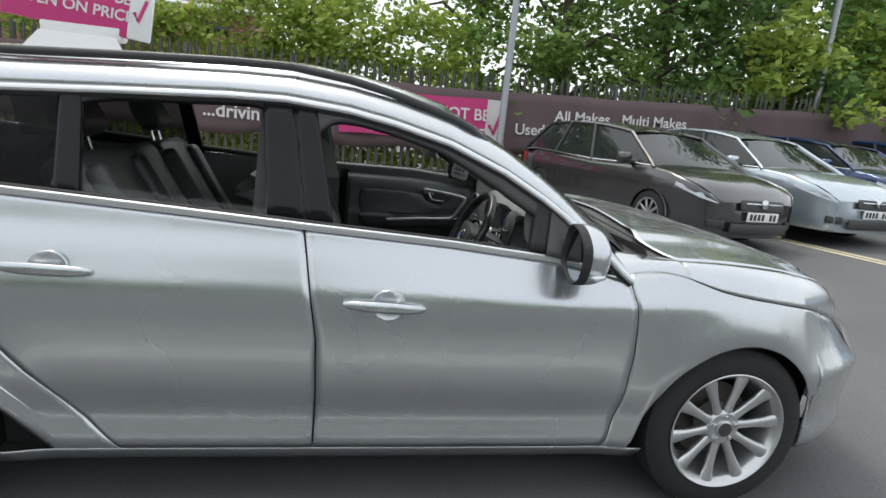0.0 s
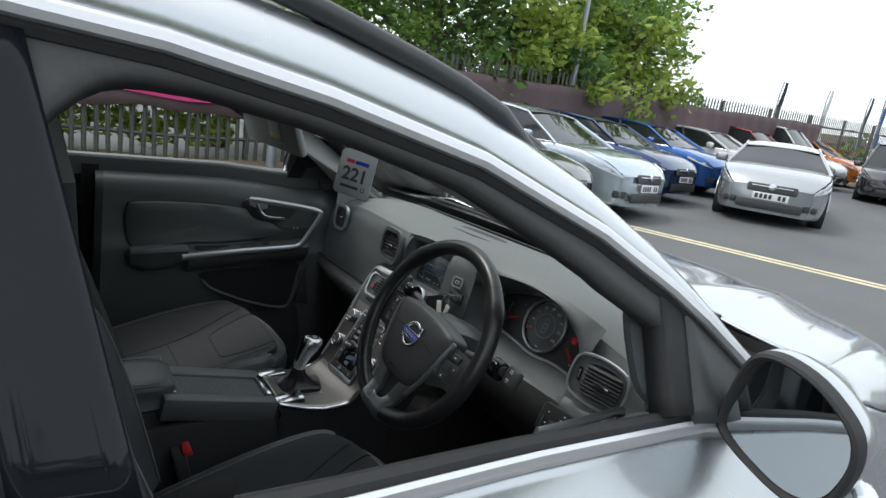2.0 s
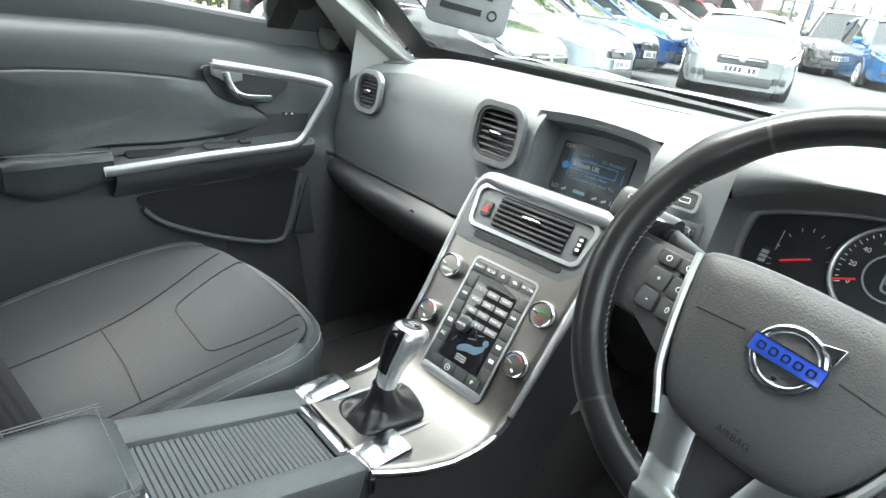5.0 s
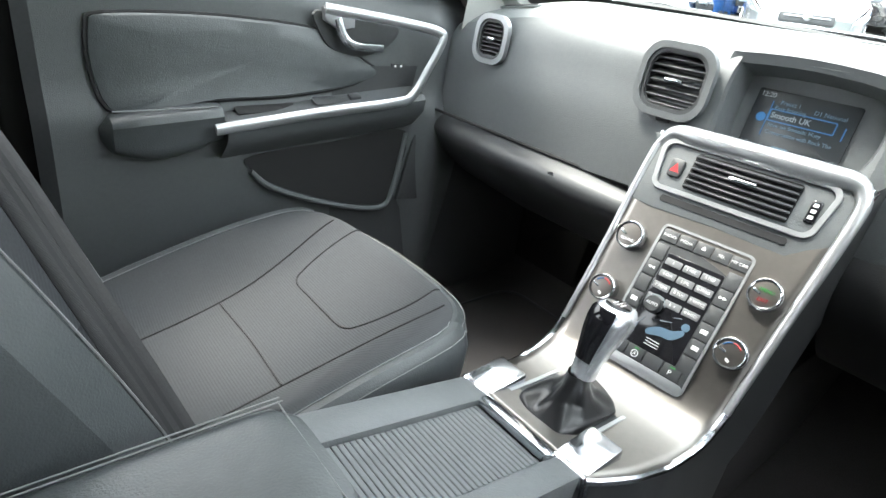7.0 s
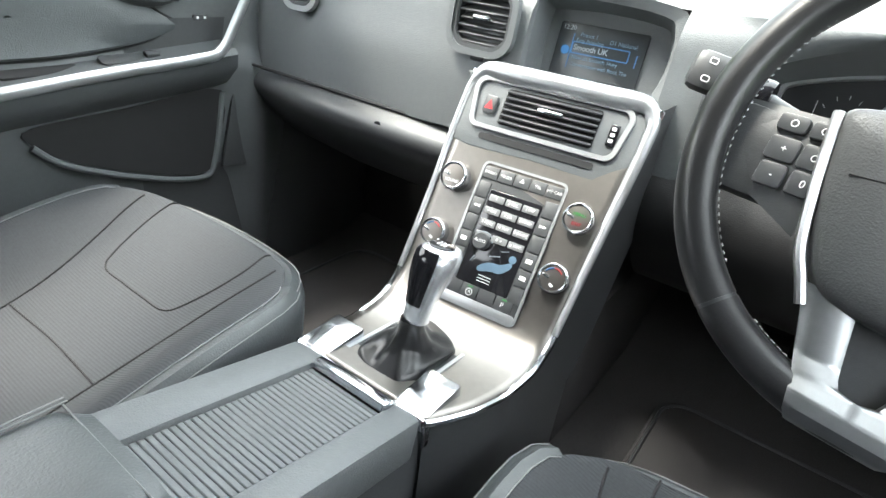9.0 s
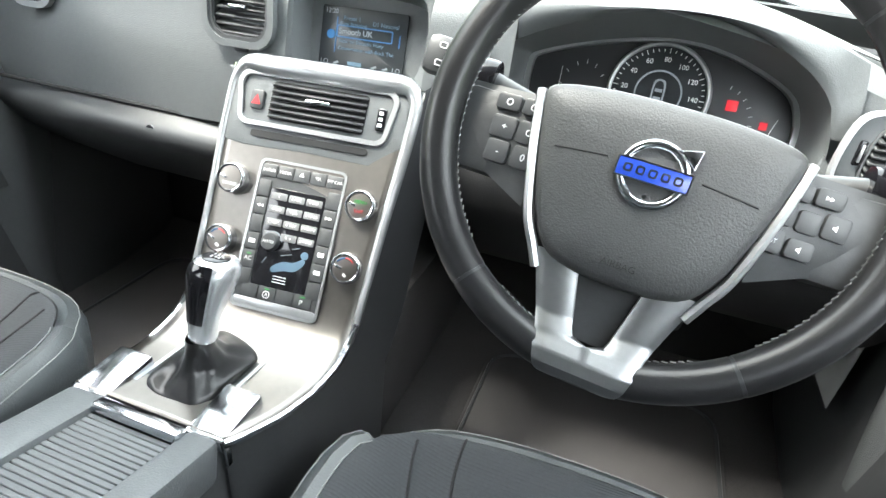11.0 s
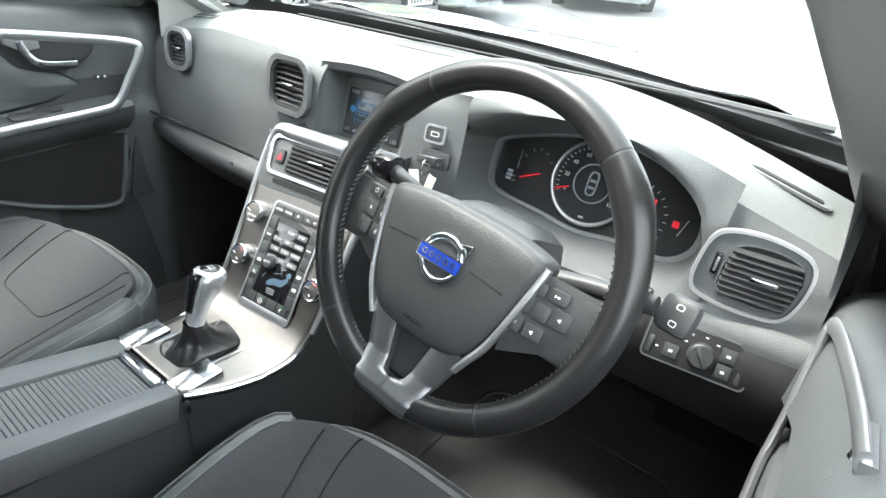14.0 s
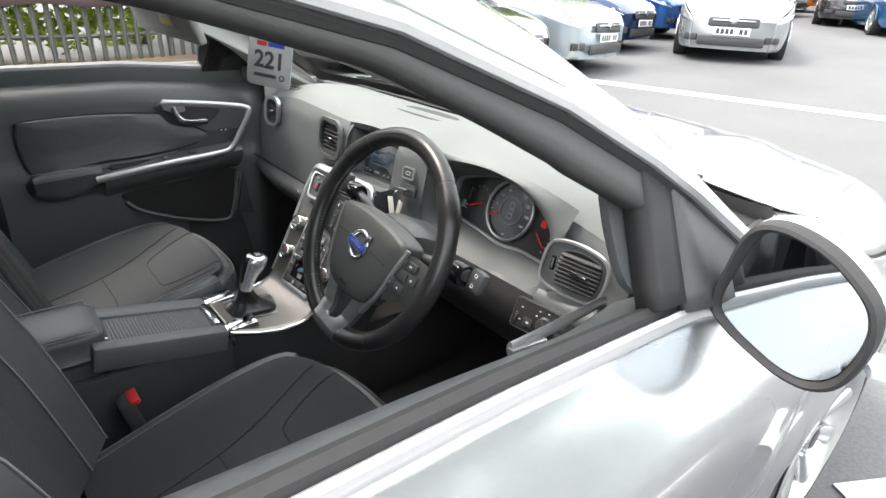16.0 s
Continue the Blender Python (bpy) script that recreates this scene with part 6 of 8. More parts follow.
seat(0.405, -0.685, 27, -0.238, 0.612)
seat(-0.370, -0.67, 21, -0.205, 0.575)
rear = thing("rear_bench", "black leather rear bench seat with raised headrests", "seat")
part("cushion", rbox(0.50, 1.28, 0.18, 0.06, Matrix.Translation((-1.20, 0, 0.52)), 3), LEATHER, rear)
for Y, WD in ((-0.40, 0.50), (0.40, 0.50), (0.0, 0.28)):
    BK = Matrix.Translation((-1.42, Y, 0.82)) @ pose(0, 0, 0, 0, -30, 0)
    part("backrest", rbox(0.15, WD, 0.66, 0.05, BK, 3), LEATHER, rear)
    for SS in (-1, 1):
        if Y:
            part("back_bolster", rbox(0.10, 0.09, 0.58, 0.035, BK @ Matrix.Translation((0.065, SS * 0.19, -0.02)) @ pose(0, 0, 0, 0, 0, SS * -18), 3), LEATHER, rear)
            part("headrest_post", sweep([BK @ Vector((0, SS * 0.05, 0.30)), BK @ Vector((0.03, SS * 0.05, 0.42))], 0.006, 8), CHROME, rear)
    if Y:
        part("headrest", rbox(0.10, 0.26, 0.17, 0.045, BK @ Matrix.Translation((0.045, 0, 0.46)), 3), LEATHER, rear)
# buckles
for Y in (-0.085, 0.165):
    b = thing("belt_buckle", "black seat belt buckle with a red release button", "buckle", "belt buckles", at=(-0.56, Y, 0.505))
    part("body", rbox(0.026, 0.05, 0.075, 0.006, pose(0, 0, 0.02, 0, -12, 0)), BLACK, b)
    part("button", rbox(0.018, 0.043, 0.012, 0.003, pose(0.008, 0, 0.058, 0, -12, 0)), RED, b, "red release button")
# seat belts hanging from the posts
def belt_strap(sgn, pts):
    b = thing("seat_belt", "black woven seat belt strap", "seat belt", "seat belts")
    p = smooth_loop(pts, 8, False)
    n = len(p)
    def fn(u, v):
        i = round(v * (n - 1))
        d = (p[min(n - 1, i + 1)] - p[max(0, i - 1)]).normalized()
        w = d.cross(Vector((0.55, -0.75, 0.35)) if sgn > 0 else Vector((1, 0, 0))).normalized()
        return p[i] + w * (0.024 * (2 * u - 1)) + Vector((0.0012, 0, 0)) * (1 if u in (0.25, 0.75) else 0)
    thick(part("strap", grid(fn, 5, n), ribbed(material("webbing", (0.022, 0.022, 0.024), 0.8, 0, 0.2, 300), 260, 0.0005, "Z"), b), 0.0015)
    def stripe(k):
        def sf(u, v):
            i = round(v * (n - 1))
            q = Vector(fn(lerp(k - 0.06, k + 0.06, u), v))
            return q + Vector((0.0016, -0.0016 * sgn, 0.0008))
        return sf
    for k in (0.36, 0.64):
        part("stripe", grid(stripe(k), 2, n), material("webbing_band", (0.008, 0.008, 0.009), 0.75), b, "darker woven band")
    part("guide", rbox(0.02, 0.07, 0.03, 0.006, Matrix.Translation(p[0])), BLACK, b)
    return b
belt_strap(1, [(-0.86, 0.66, 1.16), (-0.80, 0.57, 0.98), (-0.728, 0.465, 0.82), (-0.678, 0.384, 0.685), (-0.631, 0.305, 0.555), (-0.60, 0.25, 0.46)])
belt_strap(-1, [(-0.86, -0.650, 1.20), (-0.865, -0.665, 1.0), (-0.87, -0.69, 0.7), (-0.87, -0.70, 0.42)])


# ---- door linings ----
card_y = lin1([(0.27, 0.735), (0.36, 0.735), (0.50, 0.722), (0.60, 0.712), (0.66, 0.708), (0.72, 0.706), (0.76, 0.706), (0.80, 0.722), (0.86, 0.728), (0.93, 0.732), (0.955, 0.742), (0.972, 0.760), (0.98, 0.785)])


def door_lining(sgn):
    d = thing("door_lining", "charcoal front door lining with leather insert and chrome trim", "door lining", "front door linings")
    def fn(u, v):
        x = lerp(-0.665 + 0.02 * v, 0.16, u)
        z = lerp(0.27, 0.98 + (0.03 if sgn > 0 else 0.0), v) - 0.028 * max(0, (x + 0.3) / 0.35) * v
        front = 0.030 * max(0, min(1, (x + 0.03) / 0.06)) - 0.05 * max(0, (x - 0.04) / 0.12)
        return (x, sgn * (card_y((z + 0.028 * max(0, (x + 0.3) / 0.35) * v - 0.27) * 0.71 / (0.71 + (0.03 if sgn > 0 else 0.0)) + 0.27) - front), z)
    part("panel", grid(fn, 50, 60), DOOR_TRIM, d)
    part("panel_front_edge", grid(lambda u, v: Vector(fn(1, v)) + Vector((0.02 * u, sgn * 0.04 * u, 0)), 3, 40), DOOR_TRIM, d)
    part("panel_rear_edge", grid(lambda u, v: Vector(fn(0, v)) + Vector((-0.02 * u, sgn * 0.035 * u * (1 - v), 0)), 3, 40), BLACK, d)
    yy = lambda z: card_y((z - 0.27) * 0.71 / (0.71 + (0.03 if sgn > 0 else 0.0)) + 0.27) - 0.002
    # padded insert
    ins = smooth_loop([(-0.585, 0.905, 0), (-0.56, 0.925, 0), (-0.40, 0.928, 0), (-0.24, 0.915, 0), (-0.19, 0.895, 0), (-0.13, 0.86, 0), (-0.10, 0.835, 0), (-0.18, 0.812, 0), (-0.30, 0.800, 0), (-0.42, 0.798, 0), (-0.56, 0.785, 0), (-0.588, 0.84, 0)], 4)
    cx = sum((p.x for p in ins)) / len(ins)
    cz = sum((p.y for p in ins)) / len(ins)
    def insert(u, v):
        p = ins[round(u * len(ins)) % len(ins)]
        k = (1.0, 0.985, 0.93, 0.6, 0.02)[round(v * 4)]
        h = (-0.002, 0.006, 0.010, 0.012, 0.012)[round(v * 4)]
        x, z = cx + (p.x - cx) * k, cz + (p.y - cz) * k
        return (x, sgn * (yy(z) - h), z)
    part("insert", grid(insert, len(ins), 5, wrap_u=True), LEATHER, d, "black leather insert")
    part("insert_groove", sweep([(p.x, sgn * (yy(p.y) - 0.0015), p.y) for p in ins], 0.0035, 6, closed=True), DARK, d)
    # armrest pad
    def arm(u, v):
        q = 2 * math.pi * u
        e = lambda a: math.copysign(abs(a) ** 0.6, a)
        t = v
        w = lin1([(0, 0.3), (0.08, 0.85), (0.3, 1.0), (0.85, 1.0), (1.0, 0.9)])(t)
        x = lerp(-0.590, -0.415, t)
        drop = 0.034 + 0.016 * math.sin(math.pi * min(1.0, t * 1.1)) if math.sin(q) < 0 else 0.032
        return (x, sgn * (0.712 - 0.044 * e(math.cos(q)) * w * (1.0 if math.sin(q) > 0 else 0.85)), 0.757 + 0.010 * t + drop * e(math.sin(q)) * w)
    part("armrest", grid(arm, 24, 14, wrap_u=True, caps=True), LEATHER, d, "black leather armrest")
    part("stitching", sweep([(x, sgn * (0.692 - 0.012), 0.795) for x in np.linspace(-0.575, -0.42, 10)], 0.0012, 5), THREAD, d)
    # pull ledge with its tray, in front of the armrest
    def ledge(u, v):
        x = lerp(-0.415, -0.02, u)
        zt = lerp(0.770, 0.800, u)
        p = ((0.735, zt + 0.016), (0.712, zt + 0.010), (0.690, zt + 0.006), (0.668, zt + 0.004), (0.660, zt - 0.006), (0.664, zt - 0.030), (0.690, zt - 0.055), (0.712, zt - 0.075))[round(v * 7)]
        return (x, sgn * p[0], p[1])
    part("pull_ledge", grid(ledge, 24, 8), DOOR_TRIM, d)
    part("tray", prism(rrect(0.110, 0.022, 0.006), 0.004, basis((-0.335, sgn * 0.696, 0.782), (1, 0, 0.07), (0, -sgn * 0.35, 1)), 0.001), DARK, d)
    part("switch_plate", prism(rrect(0.150, 0.026, 0.008), 0.003, basis((-0.175, sgn * 0.694, 0.793), (1, 0, 0.07), (0, -sgn * 0.35, 1)), 0.001), BLACK, d)
    part("window_switch", rbox(0.024, 0.016, 0.008, 0.003, basis((-0.165, sgn * 0.693, 0.799), (1, 0, 0.07), (0, -sgn * 0.35, 1))), BLACK, d)
    if sgn < 0:
        for K in range(2):
            for J in range(2):
                part("window_switch", rbox(0.026, 0.020, 0.008, 0.003, basis((-0.215 + 0.034 * K, sgn * (0.683 + 0.026 * J), 0.796), (1, 0, 0.07), (0, -sgn * 0.35, 1))), BLACK, d)
                part("switch_mark", rbox(0.008, 0.006, 0.0006, 0, basis((-0.215 + 0.034 * K, sgn * (0.683 + 0.026 * J), 0.8012), (1, 0, 0.07), (0, -sgn * 0.35, 1))), WHITE, d)
        part("mirror_dial", lathe([(0.009, 0), (0.008, 0.008), (0.0005, 0.008)], 18, basis((-0.140, sgn * 0.694, 0.796), (1, 0, 0), (0, 0, 1))), BLACK, d)
    # chrome blade: along the ledge, up the front and back to the handle
    path = smooth_loop([(-0.435, sgn * 0.658, 0.764), (-0.25, sgn * 0.656, 0.782), (-0.10, sgn * 0.657, 0.792), (-0.055, sgn * 0.660, 0.802), (-0.02, sgn * 0.663, 0.850), (0.012, sgn * 0.664, 0.905), (0.004, sgn * 0.668, 0.922), (-0.06, sgn * 0.680, 0.933), (-0.16, sgn * 0.694, 0.944), (-0.225, sgn * 0.700, 0.950)], 6, False)
    part("chrome_blade", sweep(path, 0.0095, 8, up=(0, 1, 0), flat=0.5), SATIN, d, "satin chrome trim blade")
    # opener handle in its cup
    cup = smooth_loop([(-0.235, 0.945, 0), (-0.13, 0.932, 0), (-0.06, 0.920, 0), (-0.085, 0.885, 0), (-0.14, 0.868, 0), (-0.20, 0.880, 0), (-0.225, 0.905, 0)], 4)
    part("handle_cup", prism([(p.x * (1 if sgn > 0 else 1), p.y) for p in cup], 0.006, Matrix(((1, 0, 0, 0), (0, 0, -sgn, sgn * 0.719), (0, 1, 0, 0), (0, 0, 0, 1))), 0.002), BLACK, d, "dark handle cup")
    part("opener", sweep(smooth_loop([(-0.200, sgn * 0.700, 0.935), (-0.188, sgn * 0.697, 0.905), (-0.165, sgn * 0.695, 0.890), (-0.105, sgn * 0.698, 0.886)], 6, False), 0.0085, 8, up=(0, 1, 0), flat=0.6), CHROME, d, "chrome door opener")
    part("handle_front", prism([(-0.228, 0.952), (-0.165, 0.944), (-0.165, 0.920), (-0.195, 0.915), (-0.225, 0.930)], 0.010, Matrix(((1, 0, 0, 0), (0, 0, -sgn, sgn * 0.708), (0, 1, 0, 0), (0, 0, 0, 1))), 0.003), SATIN, d)
    part("lock_button", prism(rrect(0.030, 0.010, 0.004), 0.004, Matrix(((1, 0, 0, -0.055), (0, 0, -sgn, sgn * 0.718), (0, 1, 0, 0.850), (0, 0, 0, 1))), 0.001), BLACK, d)
    for X in (-0.062, -0.048):
        part("lock_mark", rbox(0.004, 0.0004, 0.004, 0, Matrix.Translation((X, sgn * 0.7136, 0.850))), WHITE, d)
    # map pocket below the ledge: flat dark sheet for its shade; and the speaker cover
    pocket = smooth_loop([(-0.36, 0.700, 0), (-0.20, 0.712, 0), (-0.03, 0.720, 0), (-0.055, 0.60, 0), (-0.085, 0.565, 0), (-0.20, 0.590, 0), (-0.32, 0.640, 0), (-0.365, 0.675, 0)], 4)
    part("map_pocket_shade", prism([(p.x, p.y) for p in pocket], 0.002, Matrix(((1, 0, 0, 0), (0, 0, -sgn, sgn * 0.7065), (0, 1, 0, 0), (0, 0, 0, 1)))), DARK, d)
    part("pocket_rim", sweep([(p.x, sgn * 0.704, p.y - 0.004) for p in smooth_loop([(-0.365, 0.675, 0), (-0.32, 0.636, 0), (-0.20, 0.586, 0), (-0.085, 0.560, 0), (-0.055, 0.60, 0), (-0.03, 0.72, 0)], 5, False)], 0.0055, 8), DASH, d)
    part("speaker_cover", prism([(-0.045, 0.57), (0.035, 0.56), (0.045, 0.70), (0.02, 0.73), (-0.01, 0.725)], 0.008, Matrix(((1, 0, 0, 0), (0, 0, -sgn, sgn * 0.704), (0, 1, 0, 0), (0, 0, 0, 1))), 0.004), BLACK, d)
    return d


door_lining(1)
RIGHT_LINING = door_lining(-1)
RIGHT_LINING.location = (-0.005, -0.022, -0.05)
for SG in (-1, 1):
    def sill_pad(u, v):
        x = lerp(-0.80, 0.10 if SG > 0 else 0.14, u)
        if SG > 0:
            inner, zi = 0.775, 1.0 - 0.028 * max(0, (x + 0.3) / 0.35)
            prof = [(inner + 0.004, zi - 0.05), (inner, zi), (0.80, zi + 0.008), (half(x, 0.95) - 0.006, belt(x) + 0.008)]
        else:
            bz = belt(x)
            fw = max(0.0, min(1.0, (x + 0.12) / 0.14))
            prof = [(lerp(0.690, 0.676, fw), bz - lerp(0.110, 0.16, fw)), (lerp(0.712, 0.690, fw), bz - 0.062), (lerp(0.748, 0.730, fw), bz - 0.028), (0.782, bz - 0.012), (0.798, bz - 0.006), (half(x, bz) - 0.006, bz + 0.004)]
        q = smooth_loop([(y, z, 0) for y, z in prof], 4, False)
        p = q[round(v * (len(q) - 1))]
        return (x, SG * p.x, p.y)
    part("window_sill_cap", grid(sill_pad, 24, 21), DASH, car)
    part("rear_door_lining", grid(lambda u, v: (lerp(-1.62, -0.92, u), SG * (0.73 + 0.05 * v * v), lerp(0.28, 1.0, v)), 12, 10), DASH, car)
    part("pillar_lining", grid(lambda u, v: (lerp(-0.95, -0.685, u) - 0.03 * v, SG * (lerp(0.750, 0.735, v) - 0.012 * math.sin(math.pi * u)), lerp(0.30, 0.93, v)), 8, 16), DASH, car)
    # far pillar cover in the pale headliner colour, near one in darker trim
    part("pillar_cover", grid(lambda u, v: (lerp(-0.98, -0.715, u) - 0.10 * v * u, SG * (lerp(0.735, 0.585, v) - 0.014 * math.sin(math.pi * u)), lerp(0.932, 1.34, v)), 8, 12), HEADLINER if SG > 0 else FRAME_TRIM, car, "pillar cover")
    part("door_gap", grid(lambda u, v: (lerp(-0.70, -0.655, u), SG * (0.775), lerp(0.28, 0.98, v)), 3, 6), DARK, car)
    lin = [(x, SG * (glass_y(top_z(x)) - 0.050), top_z(x) + 0.012) for x in np.linspace(-2.3, -0.30, 40)]
    part("roof_side_lining", sweep(lin, 0.030, 10), HEADLINER, car, "light grey roof side lining")

MESH = material("speaker_cloth", (0.03, 0.031, 0.033), 0.7, 0, 0.4, 900, 1.0, 1500)
for SG in (-1, 1):
    lift = 0.042 if SG > 0 else 0.0
    TW = basis((0, SG * (glass_y(1.0) - 0.040), 1.0 + lift), (SG, 0, 0), (0, -SG * 0.88, -0.475))
    tw = [(p.x, p.y) for p in smooth_loop([(-0.075, -0.055, 0), (-0.092, 0.02, 0), (-0.070, 0.105, 0), (-0.02, 0.100, 0), (0.09, 0.02, 0), (0.20, -0.075, 0), (0.19, -0.11, 0), (0.05, -0.085, 0)], 4)]
    tw = [(SG * x, y) for x, y in tw]
    part("tweeter_cover", prism(tw if SG > 0 else tw[::-1], 0.016, TW, 0.006), DOOR_TRIM, car, "charcoal mirror foot cover")
    part("tweeter_mesh", prism(ring(0.036, 28), 0.0015, at(SG * -0.010, 0.015, 0.0155, TW), 0.0005), MESH, car)

# ---- rear view mirror, number tag and sun visors ----
MP = Vector((-0.135, 0.150, 1.236))
rvm = thing("rear_view_mirror", "dark rear view mirror on the windscreen", "mirror")
part("housing", rbox(0.035, 0.275, 0.070, 0.016, Matrix.Translation(MP) @ pose(0, 0, 0, 0, -6, 20), 3), BLACK, rvm)
part("mirror_glass", rbox(0.002, 0.262, 0.058, 0.0008, Matrix.Translation(MP) @ pose(0, 0, 0, 0, -6, 20) @ Matrix.Translation((-0.0175, 0, 0))), MIRROR, rvm)
part("stem", sweep([MP + Vector((0.01, 0, 0.01)), MP + Vector((0.05, 0, 0.02)), MP + Vector((0.06, 0, 0.05))], 0.018, 10), BLACK, rvm)
TG = Matrix.Translation((-0.155, 0.080, 1.138)) @ basis((0, 0, 0), (0.62, -0.78, -0.12), (-0.78, -0.62, 0.1))
tag = thing("number_tag", "white plastic key tag with the number 221", "tag", at=TG)
part("card", prism(rrect(0.098, 0.112, 0.012, 6), 0.003, None, 0.0008), material("tag_plastic", (0.33, 0.34, 0.345), 0.4), tag)
part("strap", rbox(0.07, 0.05, 0.002, 0.0005, Matrix.Translation((0.002, 0.068, 0.001))), bpy.data.materials["tag_plastic"], tag)
words("tag_number", "221", 0.046, Matrix.Translation((0, -0.004, 0.0035)), BLACK, tag, bold=0.0012)
part("tag_bar", rbox(0.022, 0.009, 0.0004, 0, Matrix.Translation((-0.019, 0.029, 0.0033))), RED, tag)
part("tag_bar", rbox(0.036, 0.009, 0.0004, 0, Matrix.Translation((0.013, 0.029, 0.0033))), BLUE, tag)
part("tag_bar", rbox(0.050, 0.007, 0.0004, 0, Matrix.Translation((-0.008, -0.034, 0.0033))), BLACK, tag)
part("tag_bar", frame_bm(ring(0.006, 16), ring(0.004, 16), 0.0004, Matrix.Translation((0.030, -0.034, 0.0033))), BLACK, tag)
visor = thing("sun_visor", "grey fabric sun visor folded up with a warning label", "sun visor")
VM = Matrix.Translation((-0.28, 0.385, 1.222)) @ pose(0, 0, 0, 0, 72, 0)
part("pad", rbox(0.13, 0.46, 0.020, 0.008, VM, 3), HEADLINER, visor)
part("label_frame", rbox(0.075, 0.115, 0.004, 0.001, VM @ Matrix.Translation((0.0, -0.07, -0.0095))), material("visor_frame", (0.28, 0.28, 0.27), 0.6), visor)
part("label_field", rbox(0.058, 0.085, 0.003, 0.0005, VM @ Matrix.Translation((0.0, -0.07, -0.0115))), material("visor_label", (0.42, 0.42, 0.40), 0.5), visor)
part("label_field", rbox(0.012, 0.085, 0.001, 0.0002, VM @ Matrix.Translation((0.024, -0.07, -0.0135))), material("visor_yellow", (0.6, 0.5, 0.1), 0.5), visor, "yellow warning stripe")


# ---- outside: fence with banners ----
FENCE_Y = 8.7
GALV = material("weathered_fence_steel", (0.10, 0.105, 0.09), 0.7, 0.2, 0.3, 20, 0.3, 80)
MAUVE = material("brown_mauve_banner_mesh", (0.125, 0.088, 0.092), 0.85, 0, 0.12, 300, 0.5, 500, wear=1.2)
PINK = material("pink_banner_print", (0.56, 0.045, 0.20), 0.6, 0, 0.10, 300, wear=1.5)
PRINT = material("white_banner_print", (0.72, 0.70, 0.70), 0.7, 0, 0.06, 60)


def slat_mesh(h):
    """W-section pale with a split point."""
    prof = [(-0.034, 0.0), (-0.022, 0.008), (-0.010, -0.008), (0.0, -0.012), (0.010, -0.008), (0.022, 0.008), (0.034, 0.0)]
    bm = bmesh.new()
    rows = []
    for z in (0.04, h - 0.10, h):
        k = 1.0 if z < h else 0.25
        rows.append([bm.verts.new((x * k, y, z + (0.03 * (abs(x) > 0.02) if z == h else 0))) for x, y in prof])
    for a, b in zip(rows, rows[1:]):
        for i in range(6):
            bm.faces.new((a[i], a[i + 1], b[i + 1], b[i]))
    return finish(bm, "pale", GALV)


fence = thing("palisade_fence", "weathered grey-green steel palisade fence", "fence")
PALE = slat_mesh(2.35)
for K in range(150):
    X = -9.0 + 0.155 * K
    o = new("pale", PALE)
    o.parent = fence
    o.matrix_basis = Matrix.Translation((X, FENCE_Y, ground_z(X))) @ pose(0, 0, 0, random.uniform(-1, 1), random.uniform(-1.2, 1.2), 0)
for Z in (0.42, 1.95):
    part("rail", sweep([(x, FENCE_Y + 0.03, ground_z(x) + Z) for x in np.linspace(-9.2, 40, 60)], 0.03, 4), GALV, fence)
for K in range(18):
    X = -9 + 2.75 * K
    part("post", rbox(0.06, 0.10, 2.3, 0.004, Matrix.Translation((X, FENCE_Y + 0.08, ground_z(X) + 1.15))), GALV, fence)
far_bm = bmesh.new()
for K in range(150, 330):
    X = -9.0 + 0.155 * K
    z = ground_z(X)
    far_bm.faces.new([far_bm.verts.new(p) for p in ((X - 0.034, FENCE_Y, z), (X + 0.034, FENCE_Y, z), (X + 0.034, FENCE_Y, z + 2.25), (X, FENCE_Y - 0.01, z + 2.37), (X - 0.034, FENCE_Y, z + 2.25))])
thick(tagged(part("far_fence_rest", far_bm, GALV, fence), kind="stuff"), 0.006)


def banner(name, x0, x1, zlo, zhi, mat, y, label, wave=0.03):
    def fn(u, v):
        x = lerp(x0, x1, u)
        sag = 0.035 * math.sin(x * 2.3) + 0.02 * math.sin(x * 5.1)
        return (x, y - wave * math.sin(x * 3.0 + v * 2) * 0.5 - 0.02 * math.sin(x * 9 + 3 * v), ground_z(x) + lerp(zlo + sag * (1 - v), zhi + 0.3 * sag, v))
    return thick(solid(name, grid(fn, max(8, int((x1 - x0) * 8)), 8), mat, label, "banner", "fence banners"), 0.003)


banner("fence_banner", -9.0, 22.0, 0.80, 2.02, MAUVE, FENCE_Y - 0.06, "long brown-mauve mesh banner tied to the palisade fence")
pink = thing("price_banner", "pink printed banner with white brush lettering and a tick", "banner", "fence banners")
part("sheet", grid(lambda u, v: (lerp(-0.75, 2.05, u), FENCE_Y - 0.135 - 0.015 * math.sin(u * 11 + 2 * v), ground_z(lerp(-0.75, 2.05, u)) + lerp(1.01 + 0.03 * math.sin(u * 7), 1.86, v)), 40, 8), PINK, pink)
part("sheet", grid(lambda u, v: (lerp(2.05, 2.42, u), FENCE_Y - 0.135, lerp(0.97, 1.90, v)), 4, 6), PRINT, pink, "white panel with a pink tick")
BM = basis((0.92, FENCE_Y - 0.165, 1.56), (1, 0, 0.02), (0, -1, 0))
words("banner_text", "WE WILL NOT BE", 0.30, BM, PRINT, pink, bold=0.005, depth=0.002)
words("banner_text", "BEATEN ON PRICE", 0.27, at(0, -0.36, 0, BM), PRINT, pink, bold=0.005, depth=0.002)
part("tick", sweep([BM @ Vector(p) for p in ((1.19, -0.16, 0.01), (1.28, -0.34, 0.01), (1.44, 0.12, 0.01))], 0.035, 6, up=(0, 1, 0), flat=0.2), PINK, pink)
